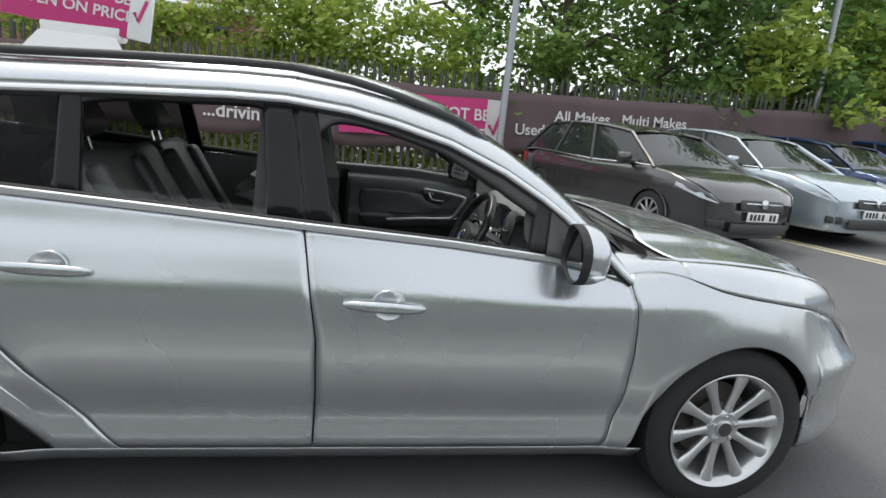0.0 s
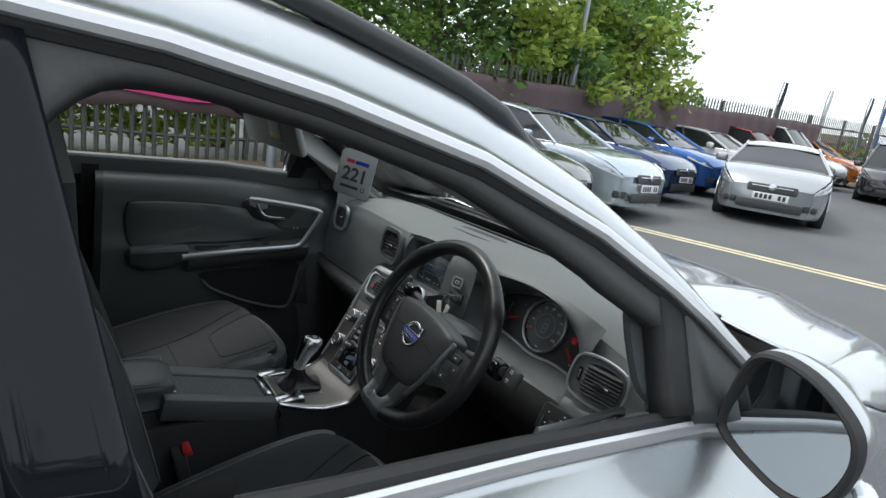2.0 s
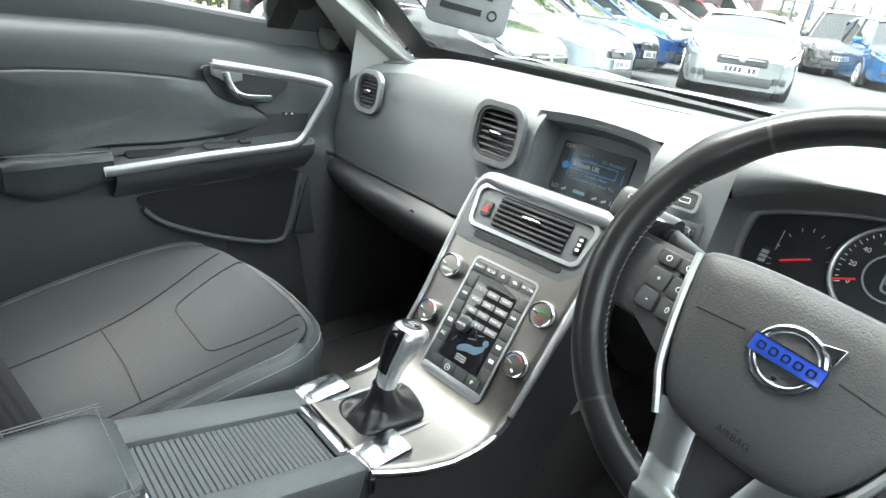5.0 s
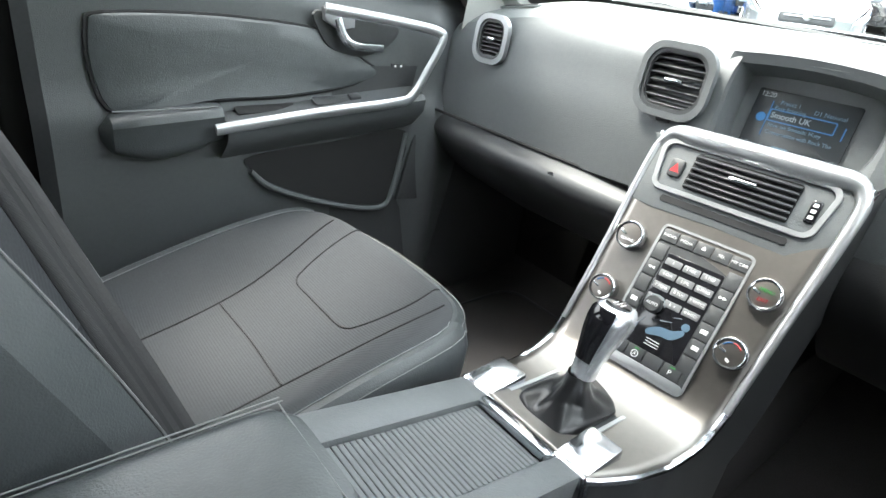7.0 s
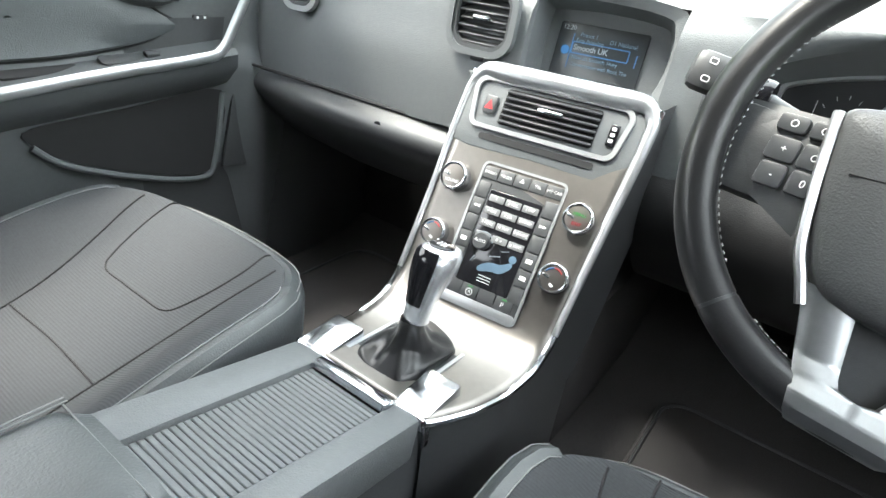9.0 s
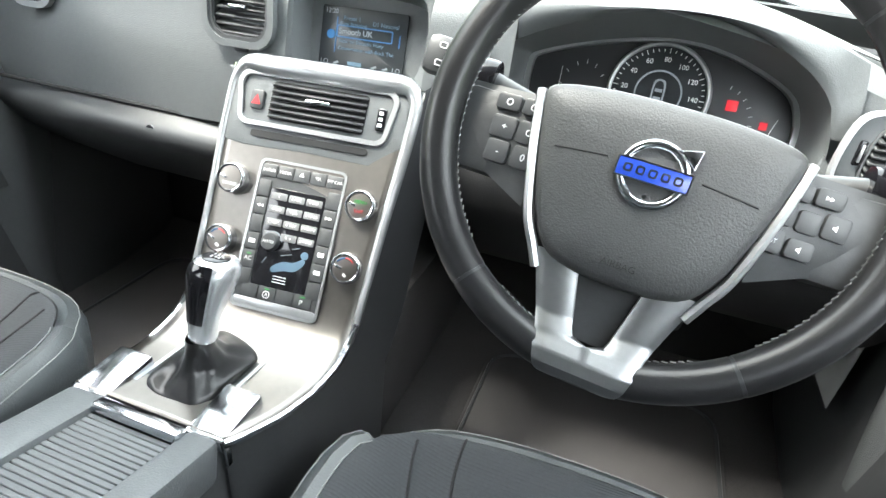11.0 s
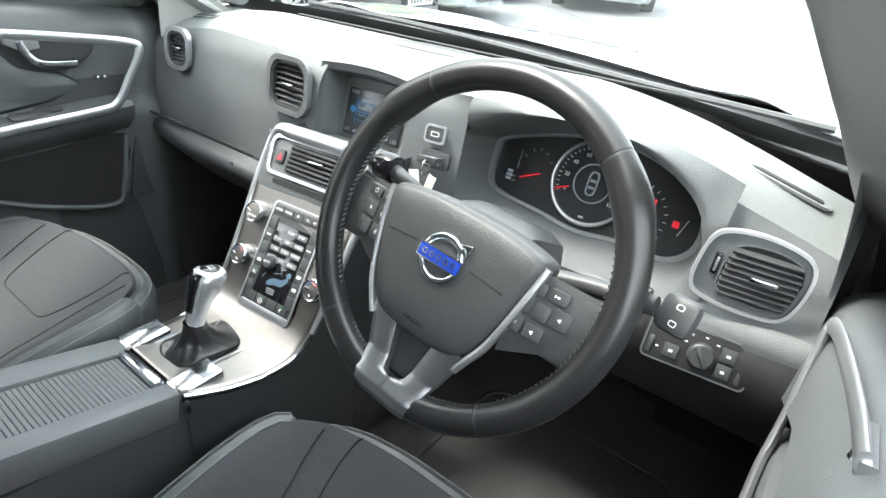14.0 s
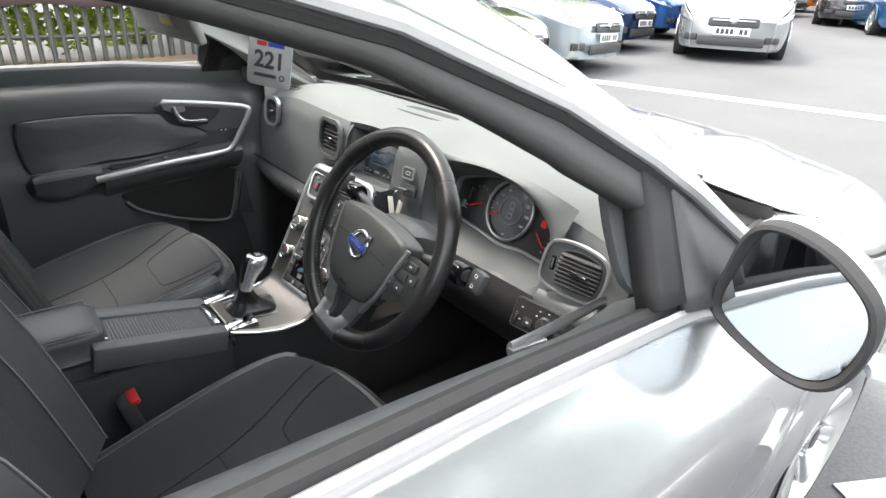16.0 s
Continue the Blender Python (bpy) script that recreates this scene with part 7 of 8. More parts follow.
words("banner_text", "All Makes   Multi Makes", 0.30, basis((4.9, FENCE_Y - 0.115, 1.78), (1, 0, 0.045), (0, -1, 0)), PRINT, pink, bold=0.004, depth=0.002)
words("banner_text", "Used Cars", 0.30, basis((3.3, FENCE_Y - 0.115, 1.42), (1, 0, 0.045), (0, -1, 0)), PRINT, pink, bold=0.004, depth=0.002)
words("banner_text", "...driving", 0.34, basis((-2.6, FENCE_Y - 0.115, 1.18), (1, 0, 0), (0, -1, 0)), PRINT, pink, bold=0.006, depth=0.002)
# earth verge and kerb before the fence
EARTH = material("leaf_litter", (0.17, 0.125, 0.085), 0.95, 0, 0.5, 30, 1.0, 60, wear=2)
solid("verge", grid(lambda u, v: (lerp(-20, 40, u), lerp(7.9, 9.6, v), ground_z(lerp(-20, 40, u)) + 0.02 + 0.06 * math.sin(math.pi * v) + 0.015 * noise.noise((u * 200, v * 9, 0))), 160, 8), EARTH, "strip of dry earth and leaf litter under the fence", "verge", kind="structure")
for K in range(26):
    X = -9 + 0.92 * K
    solid("kerb_stone", rbox(0.91, 0.13, 0.14, 0.012, Matrix.Translation((X, 7.86, ground_z(X) + 0.02))), material("kerb_concrete", (0.26, 0.25, 0.23), 0.9, 0, 0.2, 30, 0.6, 80) if K == 0 else bpy.data.materials["kerb_concrete"], "weathered concrete kerb stone", "kerb", "kerb stones")


# ---- trees ----
def leaf_mat(name, lo, hi):
    m = bpy.data.materials.new(name)
    m.use_nodes = True
    n, ln = m.node_tree.nodes, m.node_tree.links
    b = n["Principled BSDF"]
    g, mx = n.new("ShaderNodeNewGeometry"), n.new("ShaderNodeMix")
    mx.data_type = "RGBA"
    mx.inputs[6].default_value, mx.inputs[7].default_value = (*lo, 1), (*hi, 1)
    ln.new(g.outputs["Random Per Island"], mx.inputs[0])
    ln.new(mx.outputs[2], b.inputs["Base Color"])
    b.inputs["Roughness"].default_value = 0.55
    tr, add = n.new("ShaderNodeBsdfTranslucent"), n.new("ShaderNodeMixShader")
    ln.new(mx.outputs[2], tr.inputs[0])
    add.inputs[0].default_value = 0.35
    ln.new(b.outputs[0], add.inputs[1])
    ln.new(tr.outputs[0], add.inputs[2])
    ln.new(add.outputs[0], n["Material Output"].inputs[0])
    return m


BARK = material("bark", (0.10, 0.08, 0.06), 0.9, 0, 0.3, 20, 1.0, 40)
LEAF_A = leaf_mat("maple_leaves", (0.09, 0.18, 0.03), (0.25, 0.38, 0.08))
LEAF_B = leaf_mat("light_leaves", (0.18, 0.28, 0.04), (0.40, 0.48, 0.09))
LEAF_C = leaf_mat("dark_leaves", (0.06, 0.13, 0.028), (0.17, 0.29, 0.07))


def leaves(points, size, rng, spread):
    """Small folded leaves scattered round the given clump centres."""
    vs, fs = [], []
    for c, r, n in points:
        d = rng.normal(size=(n, 3))
        d /= np.linalg.norm(d, axis=1)[:, None]
        p = np.array(c) + d * (r * rng.random((n, 1)) ** 0.45) * np.array(spread)
        a = rng.normal(size=(n, 3))
        a[:, 2] *= 0.5
        a /= np.linalg.norm(a, axis=1)[:, None]
        b = np.cross(a, rng.normal(size=(n, 3)))
        b /= np.linalg.norm(b, axis=1)[:, None]
        s = size * (0.6 + 0.8 * rng.random((n, 1)))
        for i in range(n):
            k = len(vs)
            vs.extend([tuple(p[i] - a[i] * s[i]), tuple(p[i] + b[i] * s[i] * 0.55 - (0, 0, s[i][0] * 0.15)), tuple(p[i] + a[i] * s[i]), tuple(p[i] - b[i] * s[i] * 0.55 - (0, 0, s[i][0] * 0.15))])
            fs.append((k, k + 1, k + 2, k + 3))
    me = bpy.data.meshes.new("crown")
    me.from_pydata(vs, [], fs)
    return me


def tree(x, y, h, spread, mat, seed, size=0.10, count=5200, base=0.28, label="leafy green deciduous tree behind the fence", lean=0.0):
    rng = np.random.default_rng(seed)
    t = thing("tree", label, "tree", "trees along the fence", at=(x, y, ground_z(x)))
    top = Vector((lean * h, 0, h))
    pts = [Vector((lean * h * k + 0.12 * math.sin(seed + 5 * k), 0.1 * math.cos(seed * 2 + 4 * k), h * k * 0.85)) for k in np.linspace(0, 1, 8)]
    part("trunk", sweep(pts, 0.030 * h, 8, taper=lambda k: 1 - 0.85 * k), BARK, t)
    clumps = []
    nl = 13
    for k in range(nl):
        f = base + (0.95 - base) * (k / nl)
        o = pts[0].lerp(pts[-1], f / 0.95)
        a = seed + 2.4 * k
        L = spread * (1 - 0.65 * max(0, f - 0.45) / 0.55) * (0.75 + 0.5 * rng.random())
        e = o + Vector((L * math.cos(a), L * math.sin(a), h * 0.10 * (0.5 + rng.random())))
        part("limb", sweep([o, o.lerp(e, 0.5) + Vector((0, 0, 0.06 * h)), e], 0.010 * h, 6, taper=lambda q: 1 - 0.8 * q), BARK, t)
        for q in (0.35, 0.62, 0.85, 1.02):
            c = o.lerp(e, q) + Vector(rng.normal(size=3) * 0.08 * h * 0.5)
            clumps.append((tuple(c), spread * (0.22 + 0.20 * rng.random()), int(count / nl / 4 * (0.6 + 0.8 * rng.random()))))
    me = leaves(clumps, size, rng, (1.15, 1.15, 0.75))
    me.materials.append(mat)
    c = new("crown", me)
    c.parent = t
    return t


tree(-1.5, 10.6, 5.2, 1.5, LEAF_B, 3, 0.085, 4200, 0.25, "bright green shrubby tree behind the fence")
tree(2.3, 11.5, 6.5, 1.9, LEAF_A, 5, 0.085, 5200, 0.2)
tree(4.3, 10.8, 6.8, 1.9, LEAF_A, 7, 0.085, 5200, 0.22)
tree(7.2, 11.6, 8.5, 2.9, LEAF_C, 11, 0.11, 8500, 0.18, "tall dark green maple tree behind the fence")
tree(9.2, 9.6, 4.2, 1.35, LEAF_B, 13, 0.10, 3200, 0.35, "young yellow-green maple tree by the fence")
tree(10.6, 12.6, 8.8, 3.0, LEAF_C, 17, 0.11, 8000, 0.2, "tall dark green maple tree behind the fence")
tree(14.0, 11.6, 6.6, 2.4, LEAF_A, 19, 0.11, 5200, 0.15)
tree(15.4, 13.4, 6.4, 2.0, LEAF_C, 23, 0.13, 5200, 0.15)
tree(12.6, 9.9, 4.6, 1.6, LEAF_B, 37, 0.10, 3200, 0.15, "yellow-green shrub leaning over the fence")
# evergreen hedge pushing through the fence
rng_h = np.random.default_rng(8)
hc = [((x, 9.25 + 0.4 * rng_h.random(), z), 0.5, 150) for x in np.linspace(-6.5, 1.6, 20) for z in (0.6, 1.5, 2.4, 3.0 + 0.3 * math.sin(x * 2))]
hm = leaves(hc, 0.075, rng_h, (1, 0.7, 0.8))
hm.materials.append(LEAF_B)
tagged(new("hedge", hm), "bright green laurel hedge growing through the fence", "hedge", kind="stuff")
hc = [((x, 9.0 + 0.2 * rng_h.random(), ground_z(x) + 0.4 + 0.5 * rng_h.random()), 0.35, 60) for x in np.linspace(-6, 9, 40)]
hm = leaves(hc, 0.06, rng_h, (1, 0.5, 0.9))
hm.materials.append(LEAF_B)
tagged(new("undergrowth", hm), "green ivy and shoots between the fence pales", "shrub", kind="stuff")
# trees across the yard, behind the viewer, mirrored in the glass
tree(-3.0, -16.0, 8.5, 3.2, LEAF_C, 41, 0.14, 5200, 0.1, "dark green tree across the yard")
tree(3.0, -18.0, 9.0, 3.4, LEAF_C, 43, 0.14, 5200, 0.1, "dark green tree across the yard")
tree(-10.0, -17.0, 8.5, 3.4, LEAF_C, 47, 0.14, 5200, 0.1, "dark green tree across the yard")

# ---- lamp posts ----
STEEL = material("galvanised_post", (0.33, 0.35, 0.37), 0.5, 0.6, 0.1, 20)
for X, Y, H in ((2.29, 8.25, 6.5), (9.65, 9.0, 4.9), (24.5, 4.6, 6.2)):
    lp = thing("lamp_post", "grey galvanised lamp post with floodlights", "lamp post", "lamp posts", at=(X, Y, ground_z(X)))
    part("pole", lathe([(0.085, 0), (0.085, 1.0), (0.07, 1.05), (0.055, H)], 16), STEEL, lp)
    for S in (-1, 1):
        part("floodlight", rbox(0.30, 0.22, 0.10, 0.02, Matrix.Translation((S * 0.22, -0.05, H + 0.02)) @ pose(0, 0, 0, 20, S * 15, 0)), BLACK, lp)
    part("crossarm", rbox(0.6, 0.05, 0.05, 0.005, Matrix.Translation((0, 0, H - 0.05))), STEEL, lp)


# ---- other parked cars: local x forward, built once for each body ----
CARGLASS = material("dark_car_glass", (0.02, 0.024, 0.026), 0.04, 0, 0.05, 5)


def parked_car(name, label, colour, L, W, H, at_m, hood=0.95, rear=0.55, plate=WHITE, kind="hatch", flake=0.6):
    c = thing(name, label, "car", "parked cars", at=at_m)
    paint = material("paint_" + name + str(len(bpy.data.materials)), colour, 0.25, flake, 0.04, 600, coat=1.0, wear=1.5)
    f = L / 2
    belt_x = lin1([(-f, 0.80), (-f + 0.15, 0.93), (-f + 0.6, 0.95), (0, 0.90), (f - hood - 0.1, 0.94), (f - 0.60, 0.89), (f - 0.25, 0.80), (f - 0.07, 0.70), (f, 0.62)])
    wid = lin1([(-f, 0.78), (-f + 0.12, 0.90), (-f + 0.5, 0.98), (0, 1.0), (f - 0.9, 1.0), (f - 0.4, 0.95), (f - 0.15, 0.86), (f, 0.70)])
    fx, rx, rr = f - 0.88, -f + 0.78, 0.34
    def under_c(x):
        z = 0.20
        for hx in (fx, rx):
            if abs(x - hx) < rr:
                z = max(z, 0.31 + math.sqrt(rr * rr - (x - hx) ** 2))
        return z
    xs = sorted(set([round(v, 3) for v in list(np.linspace(-f, f, 40)) + [hx + rr * math.cos(a) for hx in (fx, rx) for a in np.linspace(0, math.pi, 13)]]))
    for S in (-1, 1):
        def flank(u, v):
            x = xs[round(u * (len(xs) - 1))]
            lo, hi = under_c(x), belt_x(x)
            z = lerp(lo, hi, v)
            k = lin1([(0.2, 0.93), (0.35, 0.975), (0.55, 0.985), (0.7, 1.0), (0.82, 0.985), (0.95, 0.93)])(z)
            return (x, S * W / 2 * wid(x) * k, z)
        thick(part("flank", grid(flank, len(xs), 12), paint, c), 0.01)
        part("wheel_well", grid(lambda u, v: (lerp(-f + 0.3, f - 0.3, u), S * W / 2 * 0.70, lerp(0.2, 0.75, v)), 4, 3), DARK, c)
    # deck: bonnet, and shelf under the cabin
    def deck(u, v):
        x = lerp(-f, f, u)
        s = lerp(-1, 1, v)
        z = belt_x(x)
        return (x + 0.06 * (1 - s * s) * (1 if x > 0 else -1) * max(0, abs(x) / f - 0.6) / 0.4, s * W / 2 * wid(x) * 0.94, z + 0.045 * (1 - s ** 4) * (1 - max(0, abs(x) / f - 0.9) * 8))
    part("bonnet", grid(deck, 40, 14), paint, c)
    for e in (-1, 1):
        part("bumper", grid(lambda u, v: (e * (f - 0.02 + 0.10 * (1 - lerp(-1, 1, u) ** 2) * (1 - 0.3 * abs(2 * v - 1))), lerp(-1, 1, u) * W / 2 * wid(e * f) * (1 - 0.05 * (1 - v)), lerp(0.20, belt_x(e * f) + 0.02, v)), 14, 8), paint, c)
    # cabin: glass shell, roof and posts
    roof_x0, roof_x1 = -f + rear, f - hood - 0.75
    base_x0, base_x1 = -f + (0.12 if kind != "saloon" else 0.75), f - hood + 0.02
    def cab(u, v, o=0.0):
        t = v
        x = lerp(lerp(base_x0, base_x1, u), lerp(roof_x0, roof_x1, u), t)
        arch = 0.07 * (2 * u - 1) ** 2 + 0.03 * u * u
        return x, lerp(belt_x(x) - 0.01, H - 0.05 - arch, t)
    for S in (-1, 1):
        part("side_glass", grid(lambda u, v: (cab(u, v)[0], S * (W / 2 * lerp(0.925, 0.70, v)), cab(u, v)[1]), 16, 6), CARGLASS, c, "dark side glass")
        for U in (0.0, 0.30, 0.60, 1.0):
            part("pillar", sweep([(cab(U, k / 5)[0], S * (W / 2 * lerp(0.932, 0.705, k / 5)), cab(U, k / 5)[1]) for k in range(6)], 0.035, 6, up=(1, 0, 0), flat=0.8), paint if U in (0.0, 1.0) else BLACK, c)
        part("window_trim", sweep([(cab(k / 10, 0.02)[0], S * (W / 2 * 0.934), cab(k / 10, 0.02)[1] + 0.01) for k in range(11)], 0.010, 5), CHROME, c)
        part("wheel_arch", sweep([(fx + rr * math.cos(a), S * (W / 2 * 0.985), 0.31 + rr * math.sin(a)) for a in np.linspace(0.1, math.pi - 0.1, 14)], 0.012, 5), paint, c)
        part("roof_line", sweep([(lerp(roof_x0, roof_x1, k / 10), S * W / 2 * 0.70, H - 0.045 - 0.07 * (k / 5 - 1) ** 2 - 0.03 * (k / 10) ** 2) for k in range(11)], 0.03, 6), paint, c)
        part("door_handle", rbox(0.18, 0.03, 0.03, 0.01, Matrix.Translation((-0.25, S * W / 2 * 0.99, 0.80))), paint, c)
        m = new("door_mirror")
        m.parent = c
        part("housing", rbox(0.14, 0.20, 0.15, 0.05, Matrix.Translation((base_x1 - 0.45, S * (W / 2 + 0.08), 1.0)), 3), paint, m)
        part("stem", rbox(0.08, 0.12, 0.04, 0.01, Matrix.Translation((base_x1 - 0.43, S * (W / 2 - 0.02), 0.95))), BLACK, m)
        part("headlight", grid(lambda u, v: (lerp(f - 0.50, f - 0.01, u), S * (W / 2 * wid(lerp(f - 0.50, f - 0.01, u)) * lerp(1.0, 0.95, v) + 0.008), lerp(lerp(0.75, 0.60, u), belt_x(lerp(f - 0.50, f - 0.01, u)) - 0.01, v)), 8, 5), HEADLAMP, c, "clear headlight")
        part("tail_light", rbox(0.10, 0.16, 0.22, 0.03, Matrix.Translation((-f + 0.08, S * W / 2 * 0.80, 0.80))), RED, c, "red tail light")
        part("fog_recess", rbox(0.03, 0.22, 0.10, 0.02, Matrix.Translation((f - 0.02, S * W * 0.34, 0.36)) @ pose(0, 0, 0, 0, 0, S * 28)), BLACK, c)
    part("windscreen", grid(lambda u, v: (cab(1, v)[0] + 0.06 * (1 - (2 * u - 1) ** 2), (2 * u - 1) * W / 2 * lerp(0.90, 0.68, v), cab(1, v)[1] + 0.015 * (1 - (2 * u - 1) ** 2)), 14, 6), CARGLASS, c, "windscreen glass")
    part("rear_window", grid(lambda u, v: (cab(0, v)[0] - 0.05 * (1 - (2 * u - 1) ** 2), (2 * u - 1) * W / 2 * lerp(0.90, 0.68, v), cab(0, v)[1]), 14, 6), CARGLASS, c)
    part("roof", grid(lambda u, v: (lerp(roof_x0 - 0.05, roof_x1 + 0.05, u), (2 * v - 1) * W / 2 * 0.70, H - 0.05 - 0.07 * (2 * u - 1) ** 2 - 0.03 * u * u + 0.055 * (1 - (2 * v - 1) ** 4) * (1 - 0.5 * (2 * u - 1) ** 4)), 18, 10), paint, c)
    part("grille", rbox(0.03, 0.72, 0.13, 0.02, Matrix.Translation((f + 0.070, 0, 0.60)) @ pose(0, 0, 0, 0, -12, 0)), BLACK, c)
    part("grille_bar", rbox(0.02, 0.60, 0.025, 0.008, Matrix.Translation((f + 0.092, 0, 0.625))), CHROME, c, "chrome grille bar")
    part("badge", lathe([(0.055, 0), (0.055, 0.01), (0.045, 0.014), (0.001, 0.014)], 20, basis((f + 0.10, 0, 0.628), (0, 1, 0), (1, 0, 0.1))), CHROME, c)
    part("lower_grille", rbox(0.03, 0.95, 0.13, 0.02, Matrix.Translation((f + 0.075, 0, 0.32))), BLACK, c)
    for e, pm in ((1, plate), (-1, material("yellow_plate", (0.6, 0.45, 0.05), 0.5) if "yellow_plate" not in bpy.data.materials else bpy.data.materials["yellow_plate"])):
        p = part("number_plate", rbox(0.012, 0.52, 0.112, 0.003, Matrix.Translation((e * (f + 0.105), 0, 0.47 if e > 0 else 0.75))), pm, c)
        for k in range(7):
            if k != 4:
                part("plate_bar", rbox(0.002, 0.045, 0.075, 0.0005, Matrix.Translation((e * (f + 0.112), -0.20 + 0.066 * k, 0.47 if e > 0 else 0.75))), BLACK, p)
    tyre = finish(lathe([(0.20, -0.10), (0.29, -0.10), (0.315, -0.07), (0.315, 0.07), (0.29, 0.10), (0.21, 0.10), (0.20, 0.08)], 28, None, False), "tyre", TYRE)
    rim = finish(lathe([(0.212, 0.085), (0.216, 0.10), (0.205, 0.10), (0.19, 0.05), (0.05, 0.03), (0.001, 0.03)], 28, None, False), "rim", DARK)
    spoke = finish(rbox(0.17, 0.035, 0.02, 0.006, Matrix.Translation((0.115, 0, 0.085)), 1), "spoke", ALLOY)
    ringm = finish(lathe([(0.212, 0.09), (0.216, 0.104), (0.204, 0.104), (0.196, 0.08)], 28, None, False), "rim_edge", ALLOY)
    for hx in (fx, rx):
        for S in (-1, 1):
            w = new("wheel")
            w.parent = c
            w.matrix_basis = Matrix.Translation((hx, S * (W / 2 - 0.11), 0.315)) @ pose(0, 0, 0, -90 * S, 0, 0)
            for nm, me in (("tyre", tyre), ("rim", rim), ("rim_edge", ringm)):
                o = new(nm, me)
                o.parent = w
            for k in range(10):
                o = new("spoke", spoke)
                o.parent = w
                o.matrix_basis = pose(0, 0, 0, 0, 0, 36 * k)
    part("underside", rbox(L * 0.9, W * 0.8, 0.1, 0.02, Matrix.Translation((0, 0, 0.24))), DARK, c)
    return c


def spot(x, y, yaw):
    """Standing place of a car whose nose is at x, y."""
    return lambda L: Matrix.Translation((x - (L / 2 + 0.1) * math.cos(radians(yaw)), y - (L / 2 + 0.1) * math.sin(radians(yaw)), ground_z(x))) @ pose(0, 0, 0, 0, -0.0, yaw)


def park(name, label, colour, L, W, H, x, y, yaw, **k):
    return parked_car(name, label, colour, L, W, H, spot(x, y, yaw)(L), **k)


park("hatchback_car", "dark grey hatchback parked nose out by the fence", (0.075, 0.075, 0.078), 4.42, 1.81, 1.50, 4.35, 3.50, -78)
park("saloon_car", "pale silver-blue saloon parked nose out by the fence", (0.46, 0.53, 0.58), 4.83, 1.86, 1.49, 6.5, 4.0, -80, hood=1.1, kind="saloon", rear=1.2)
park("hatchback_car", "dark blue hatchback parked nose out by the fence", (0.018, 0.045, 0.13), 4.37, 1.8, 1.46, 8.9, 5.0, -82)
park("hatchback_car", "bright blue hatchback parked nose out by the fence", (0.02, 0.12, 0.40), 4.2, 1.78, 1.46, 11.4, 5.6, -84)
park("hatchback_car", "white hatchback parked nose out by the fence", (0.7, 0.7, 0.7), 4.1, 1.76, 1.46, 14.4, 6.0, -86, flake=0.0)
park("suv_car", "dark red sport utility car parked in the row", (0.20, 0.015, 0.025), 4.4, 1.84, 1.62, 17.0, 6.3, -86)
park("van_car", "white van parked in the row", (0.72, 0.72, 0.72), 4.6, 1.85, 1.84, 19.6, 6.6, -86, flake=0.0)
park("suv_car", "orange sport utility car parked in the row", (0.55, 0.16, 0.02), 4.3, 1.82, 1.6, 22.4, 7.0, -86, flake=0.2)
park("hatchback_car", "silver grey supermini parked facing the viewer", (0.38, 0.40, 0.42), 4.06, 1.72, 1.43, 8.75, 3.38, -154)
park("suv_car", "black people carrier parked in the far row", (0.05, 0.05, 0.055), 4.6, 1.85, 1.75, 17.0, 4.3, -160)
park("suv_car", "blue sport utility car parked in the far row", (0.02, 0.14, 0.36), 4.4, 1.84, 1.62, 15.2, 2.3, -150)
park("hatchback_car", "navy hatchback parked in the far row", (0.02, 0.03, 0.07), 4.3, 1.8, 1.46, 20.5, 6.0, 150)
park("hatchback_car", "red hatchback parked in the far row", (0.35, 0.02, 0.03), 4.1, 1.76, 1.46, 25.0, 7.0, -170)

# ---- road markings ----
LINE = material("worn_line_paint", (0.62, 0.56, 0.38), 0.8, 0, 0.25, 40, 0.5, 200, wear=3)
for OFF in (0.0, 0.16):
    solid("line_marking", grid(lambda u, v: (lerp(5.42, 6.95, u) + OFF + 0.10 * v, lerp(4.9, -2.2, u), ground_z(lerp(5.42, 6.95, u) + OFF + 0.10 * v) + 0.004), 10, 2), LINE, "worn cream line painted across the asphalt", "road marking", "yellow lines")
solid("line_marking", rbox(0.30, 0.10, 0.004, 0.001, Matrix.Translation((1.15, -1.02, 0.010)) @ pose(0, 0, 0, 0, 0, -30)), material("white_line_paint", (0.7, 0.7, 0.68), 0.8, 0, 0.2, 40), "worn white bay line on the asphalt", "road marking", "white lines")
solid("line_marking", rbox(3.6, 0.10, 0.004, 0.001, Matrix.Translation((-0.3, -1.75, 0.006))), bpy.data.materials["white_line_paint"], "worn white bay line on the asphalt", "road marking", "white lines")
drain = thing("drain_grate", "dark iron drain grate set in the asphalt", "drain grate", at=(-0.12, -0.92, 0.004))
for K in range(7):
    part("bar", rbox(0.20, 0.010, 0.008, 0.002, Matrix.Translation((0, -0.06 + 0.02 * K, 0))), bpy.data.materials["iron"], drain)

# ---- far buildings and flags ----
ROOF = material("brown_roof_tiles", (0.16, 0.11, 0.09), 0.8, 0, 0.2, 8, 0.5, 30)
CLAD = material("cream_cladding", (0.50, 0.44, 0.33), 0.7, 0, 0.08, 3)
shed = thing("showroom_building", "long cream clad showroom with a low brown roof", "building", at=(88, 46, 1.75))
part("wall", rbox(26, 12, 3.6, 0.05, pose(0, 0, 1.8, 0, 0, -55)), CLAD, shed)
part("roof", prism([(-13.4, -6.4), (13.4, -6.4), (13.4, 6.4), (-13.4, 6.4)], 1.3, pose(0, 0, 3.6, 0, 0, -55), 1.2, 0, 1), ROOF, shed)
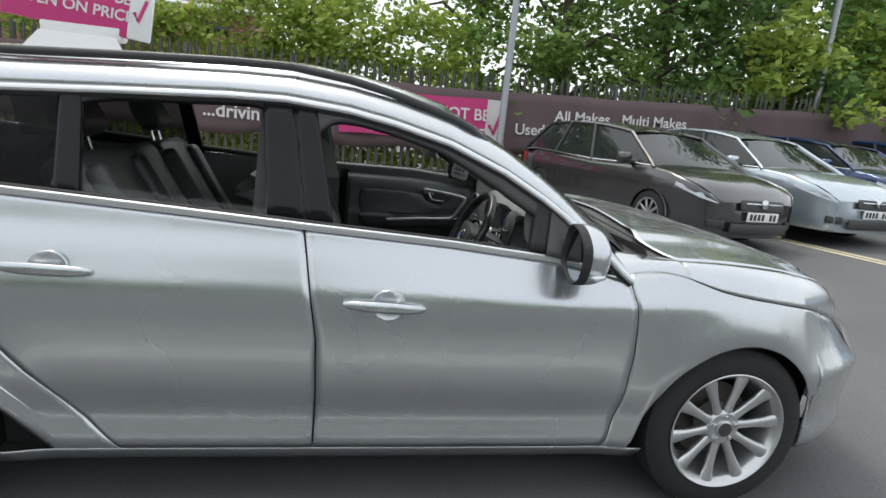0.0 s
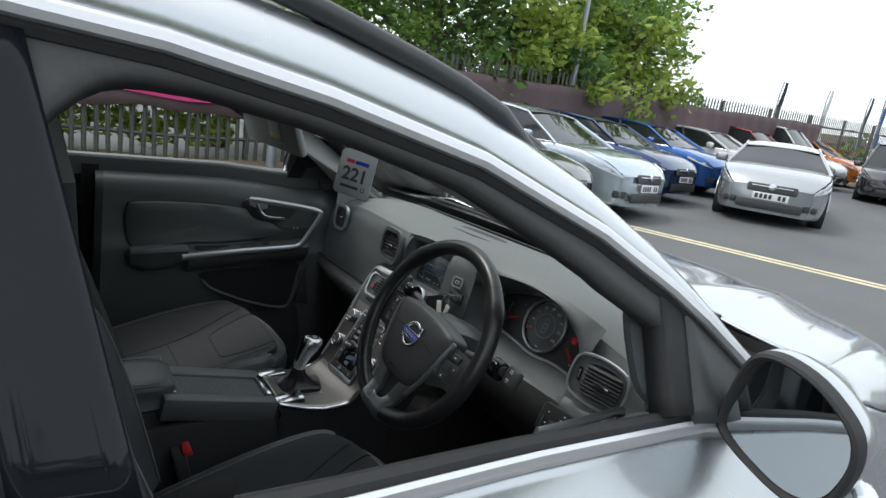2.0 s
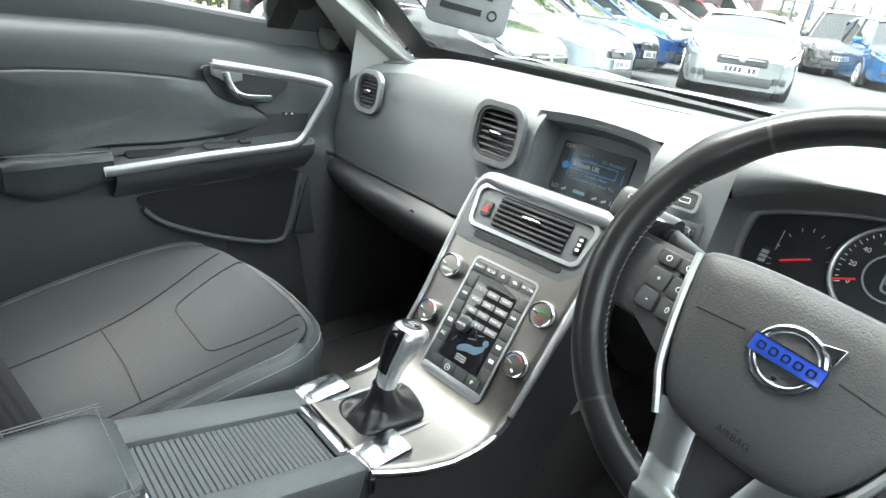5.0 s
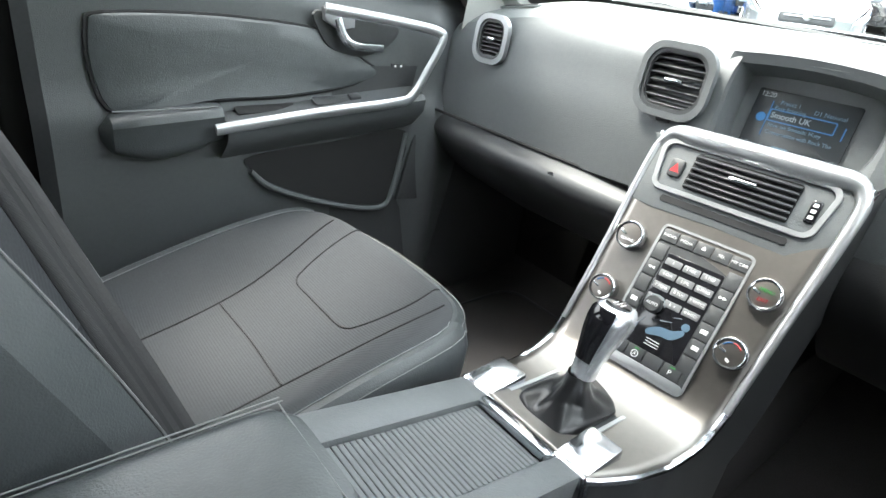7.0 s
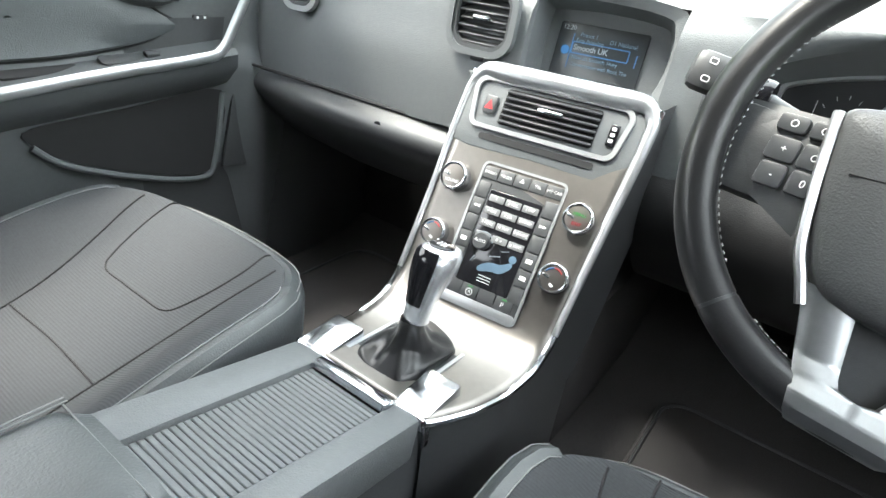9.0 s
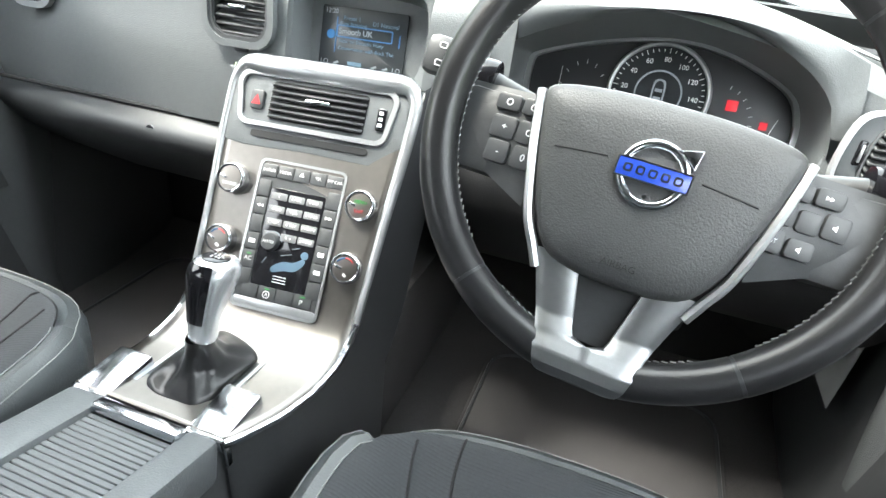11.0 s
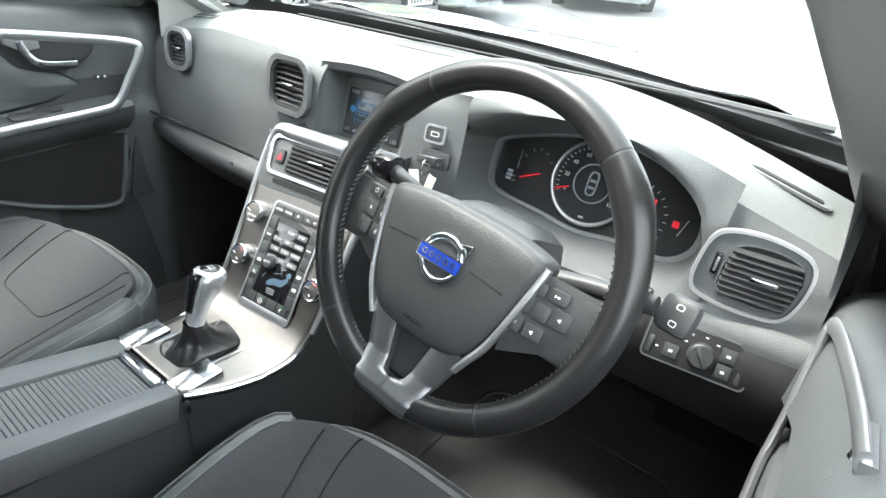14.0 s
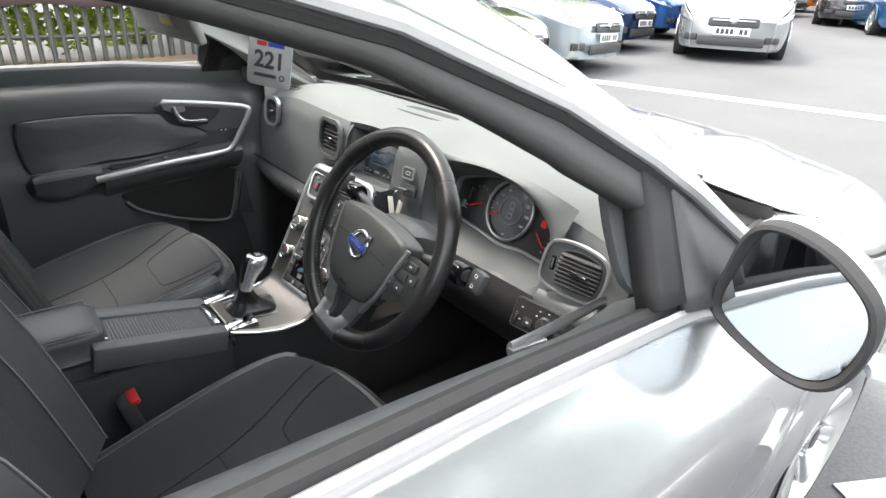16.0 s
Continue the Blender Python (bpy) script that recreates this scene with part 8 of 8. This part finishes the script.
part("sign_band", rbox(26.2, 0.1, 0.7, 0.02, pose(0, 0, 0, 0, 0, -55) @ Matrix.Translation((0, -6.08, 3.0))), material("orange_sign", (0.7, 0.25, 0.03), 0.5), shed, "orange sign band")
shed2 = thing("warehouse_building", "grey warehouse with a dark glazed front", "building", at=(104, 78, 1.75))
part("wall", rbox(30, 12, 5.0, 0.05, pose(0, 0, 2.5, 0, 0, -50)), material("grey_cladding", (0.30, 0.32, 0.34), 0.6), shed2)
part("roof", rbox(31, 13, 0.4, 0.05, pose(0, 0, 5.2, 0, 0, -50)), material("grey_roof", (0.22, 0.23, 0.24), 0.6), shed2)
house = thing("house", "brick house with a brown tiled roof beyond the hedge", "house", at=(-9.5, 19, 0))
part("wall", rbox(12, 6, 4.0, 0.02, Matrix.Translation((0, 0, 2.0))), material("brick_wall", (0.28, 0.15, 0.11), 0.85, 0, 0.25, 12), house)
part("roof", grid(lambda u, v: (lerp(-6.6, 6.6, u), lerp(-3.5, 0, v), lerp(3.9, 6.4, v)), 8, 8), ROOF, house)
part("gutter", sweep([(-6.6, -3.5, 3.9), (6.6, -3.5, 3.9)], 0.08, 6), WHITE, house)
for K in range(7):
    part("window", rbox(0.7, 0.08, 0.35, 0.01, Matrix.Translation((-5.1 + 1.7 * K, -3.0, 3.4))), CARGLASS, house)
FLAGC = (0.03, 0.03, 0.035), (0.7, 0.7, 0.7), (0.05, 0.06, 0.07), (0.03, 0.12, 0.4)
for K, (X, Y, C) in enumerate(((30, 14.5, 0), (34, 14, 1), (31, 10.2, 3), (38, 13.5, 2), (29, 8.2, 1))):
    fl = thing("feather_flag", "tall feather flag on a thin pole", "flag", "feather flags", at=(X, Y, ground_z(X)))
    part("pole", sweep([(0, 0, 0), (0, 0, 3.6), (0.15, 0, 4.2)], 0.035, 6), STEEL, fl)
    part("sail", grid(lambda u, v: (0.05 + 0.62 * u * (1 - 0.55 * v) + 0.15 * v * v, 0.06 * math.sin(5 * v), 1.4 + 2.8 * v), 6, 12), material("flag_cloth", FLAGC[C], 0.8), fl)
# trees across the road behind, which the glossy pillars mirror
rng_b = np.random.default_rng(9)
bc = [((-45 + 75 * k / 46 + 2 * rng_b.random(), -27 - 6 * rng_b.random(), 1.5 + 4.5 * rng_b.random() * (0.5 + 0.5 * math.sin(0.7 * k) ** 2)), 2.4, 150) for k in range(47)]
back_mesh = leaves(bc, 0.5, rng_b, (1, 1, 0.9))
back_mesh.materials.append(LEAF_C)
tagged(new("roadside_trees", back_mesh), "row of green trees along the road behind", "trees", kind="stuff")
# far tree line
rng_f = np.random.default_rng(4)
fc = [((70 + 60 * rng_f.random(), -50 + 130 * k / 50, 2 + 3.2 * rng_f.random()), 3.5, 140) for k in range(50)]
fm = leaves(fc, 0.5, rng_f, (1, 1, 0.8))
fm.materials.append(LEAF_C)
tagged(new("far_trees", fm), "line of far trees beyond the car park", "trees", kind="stuff")

# ---- price sign on the car's roof ----
sg = thing("roof_sign", "pink and white price sign on a white roof stand", "sign")
part("stand", grid(lambda u, v: (-1.62 + (0.17 - 0.05 * v) * (1 if u < 0.25 or u > 0.75 else -1) * (1 if round(u * 3) in (0, 3) else 1), -0.28 + (0.09 - 0.03 * v) * (-1 if u < 0.5 else 1), 1.425 + 0.075 * v), 4, 4, wrap_u=True, caps=True), WHITE, sg, "white plastic stand")
SM = basis((-1.62, -0.30, 1.60), (1, 0, -0.10), (0, -1, 0.05))
part("stand_top", rbox(0.26, 0.07, 0.05, 0.01, Matrix.Translation((-1.62, -0.28, 1.515))), WHITE, sg)
part("board", rbox(0.44, 0.20, 0.02, 0.004, at(-0.02, 0.02, 0, SM)), PINK, sg, "pink sign board")
part("board_end", rbox(0.075, 0.20, 0.021, 0.004, at(0.19, 0.02, 0.0006, SM)), WHITE, sg, "white board end with a tick")
words("sign_text", "WE WILL NOT BE", 0.050, at(-0.04, 0.045, 0.012, SM), PRINT, sg, bold=0.001)
words("sign_text", "BEATEN ON PRICE", 0.050, at(-0.04, -0.010, 0.012, SM), PRINT, sg, bold=0.001)
part("tick", sweep([SM @ Vector(p) for p in ((0.172, 0.01, 0.014), (0.186, -0.02, 0.014), (0.208, 0.055, 0.014))], 0.006, 6, up=(0, 1, 0), flat=0.3), PINK, sg)

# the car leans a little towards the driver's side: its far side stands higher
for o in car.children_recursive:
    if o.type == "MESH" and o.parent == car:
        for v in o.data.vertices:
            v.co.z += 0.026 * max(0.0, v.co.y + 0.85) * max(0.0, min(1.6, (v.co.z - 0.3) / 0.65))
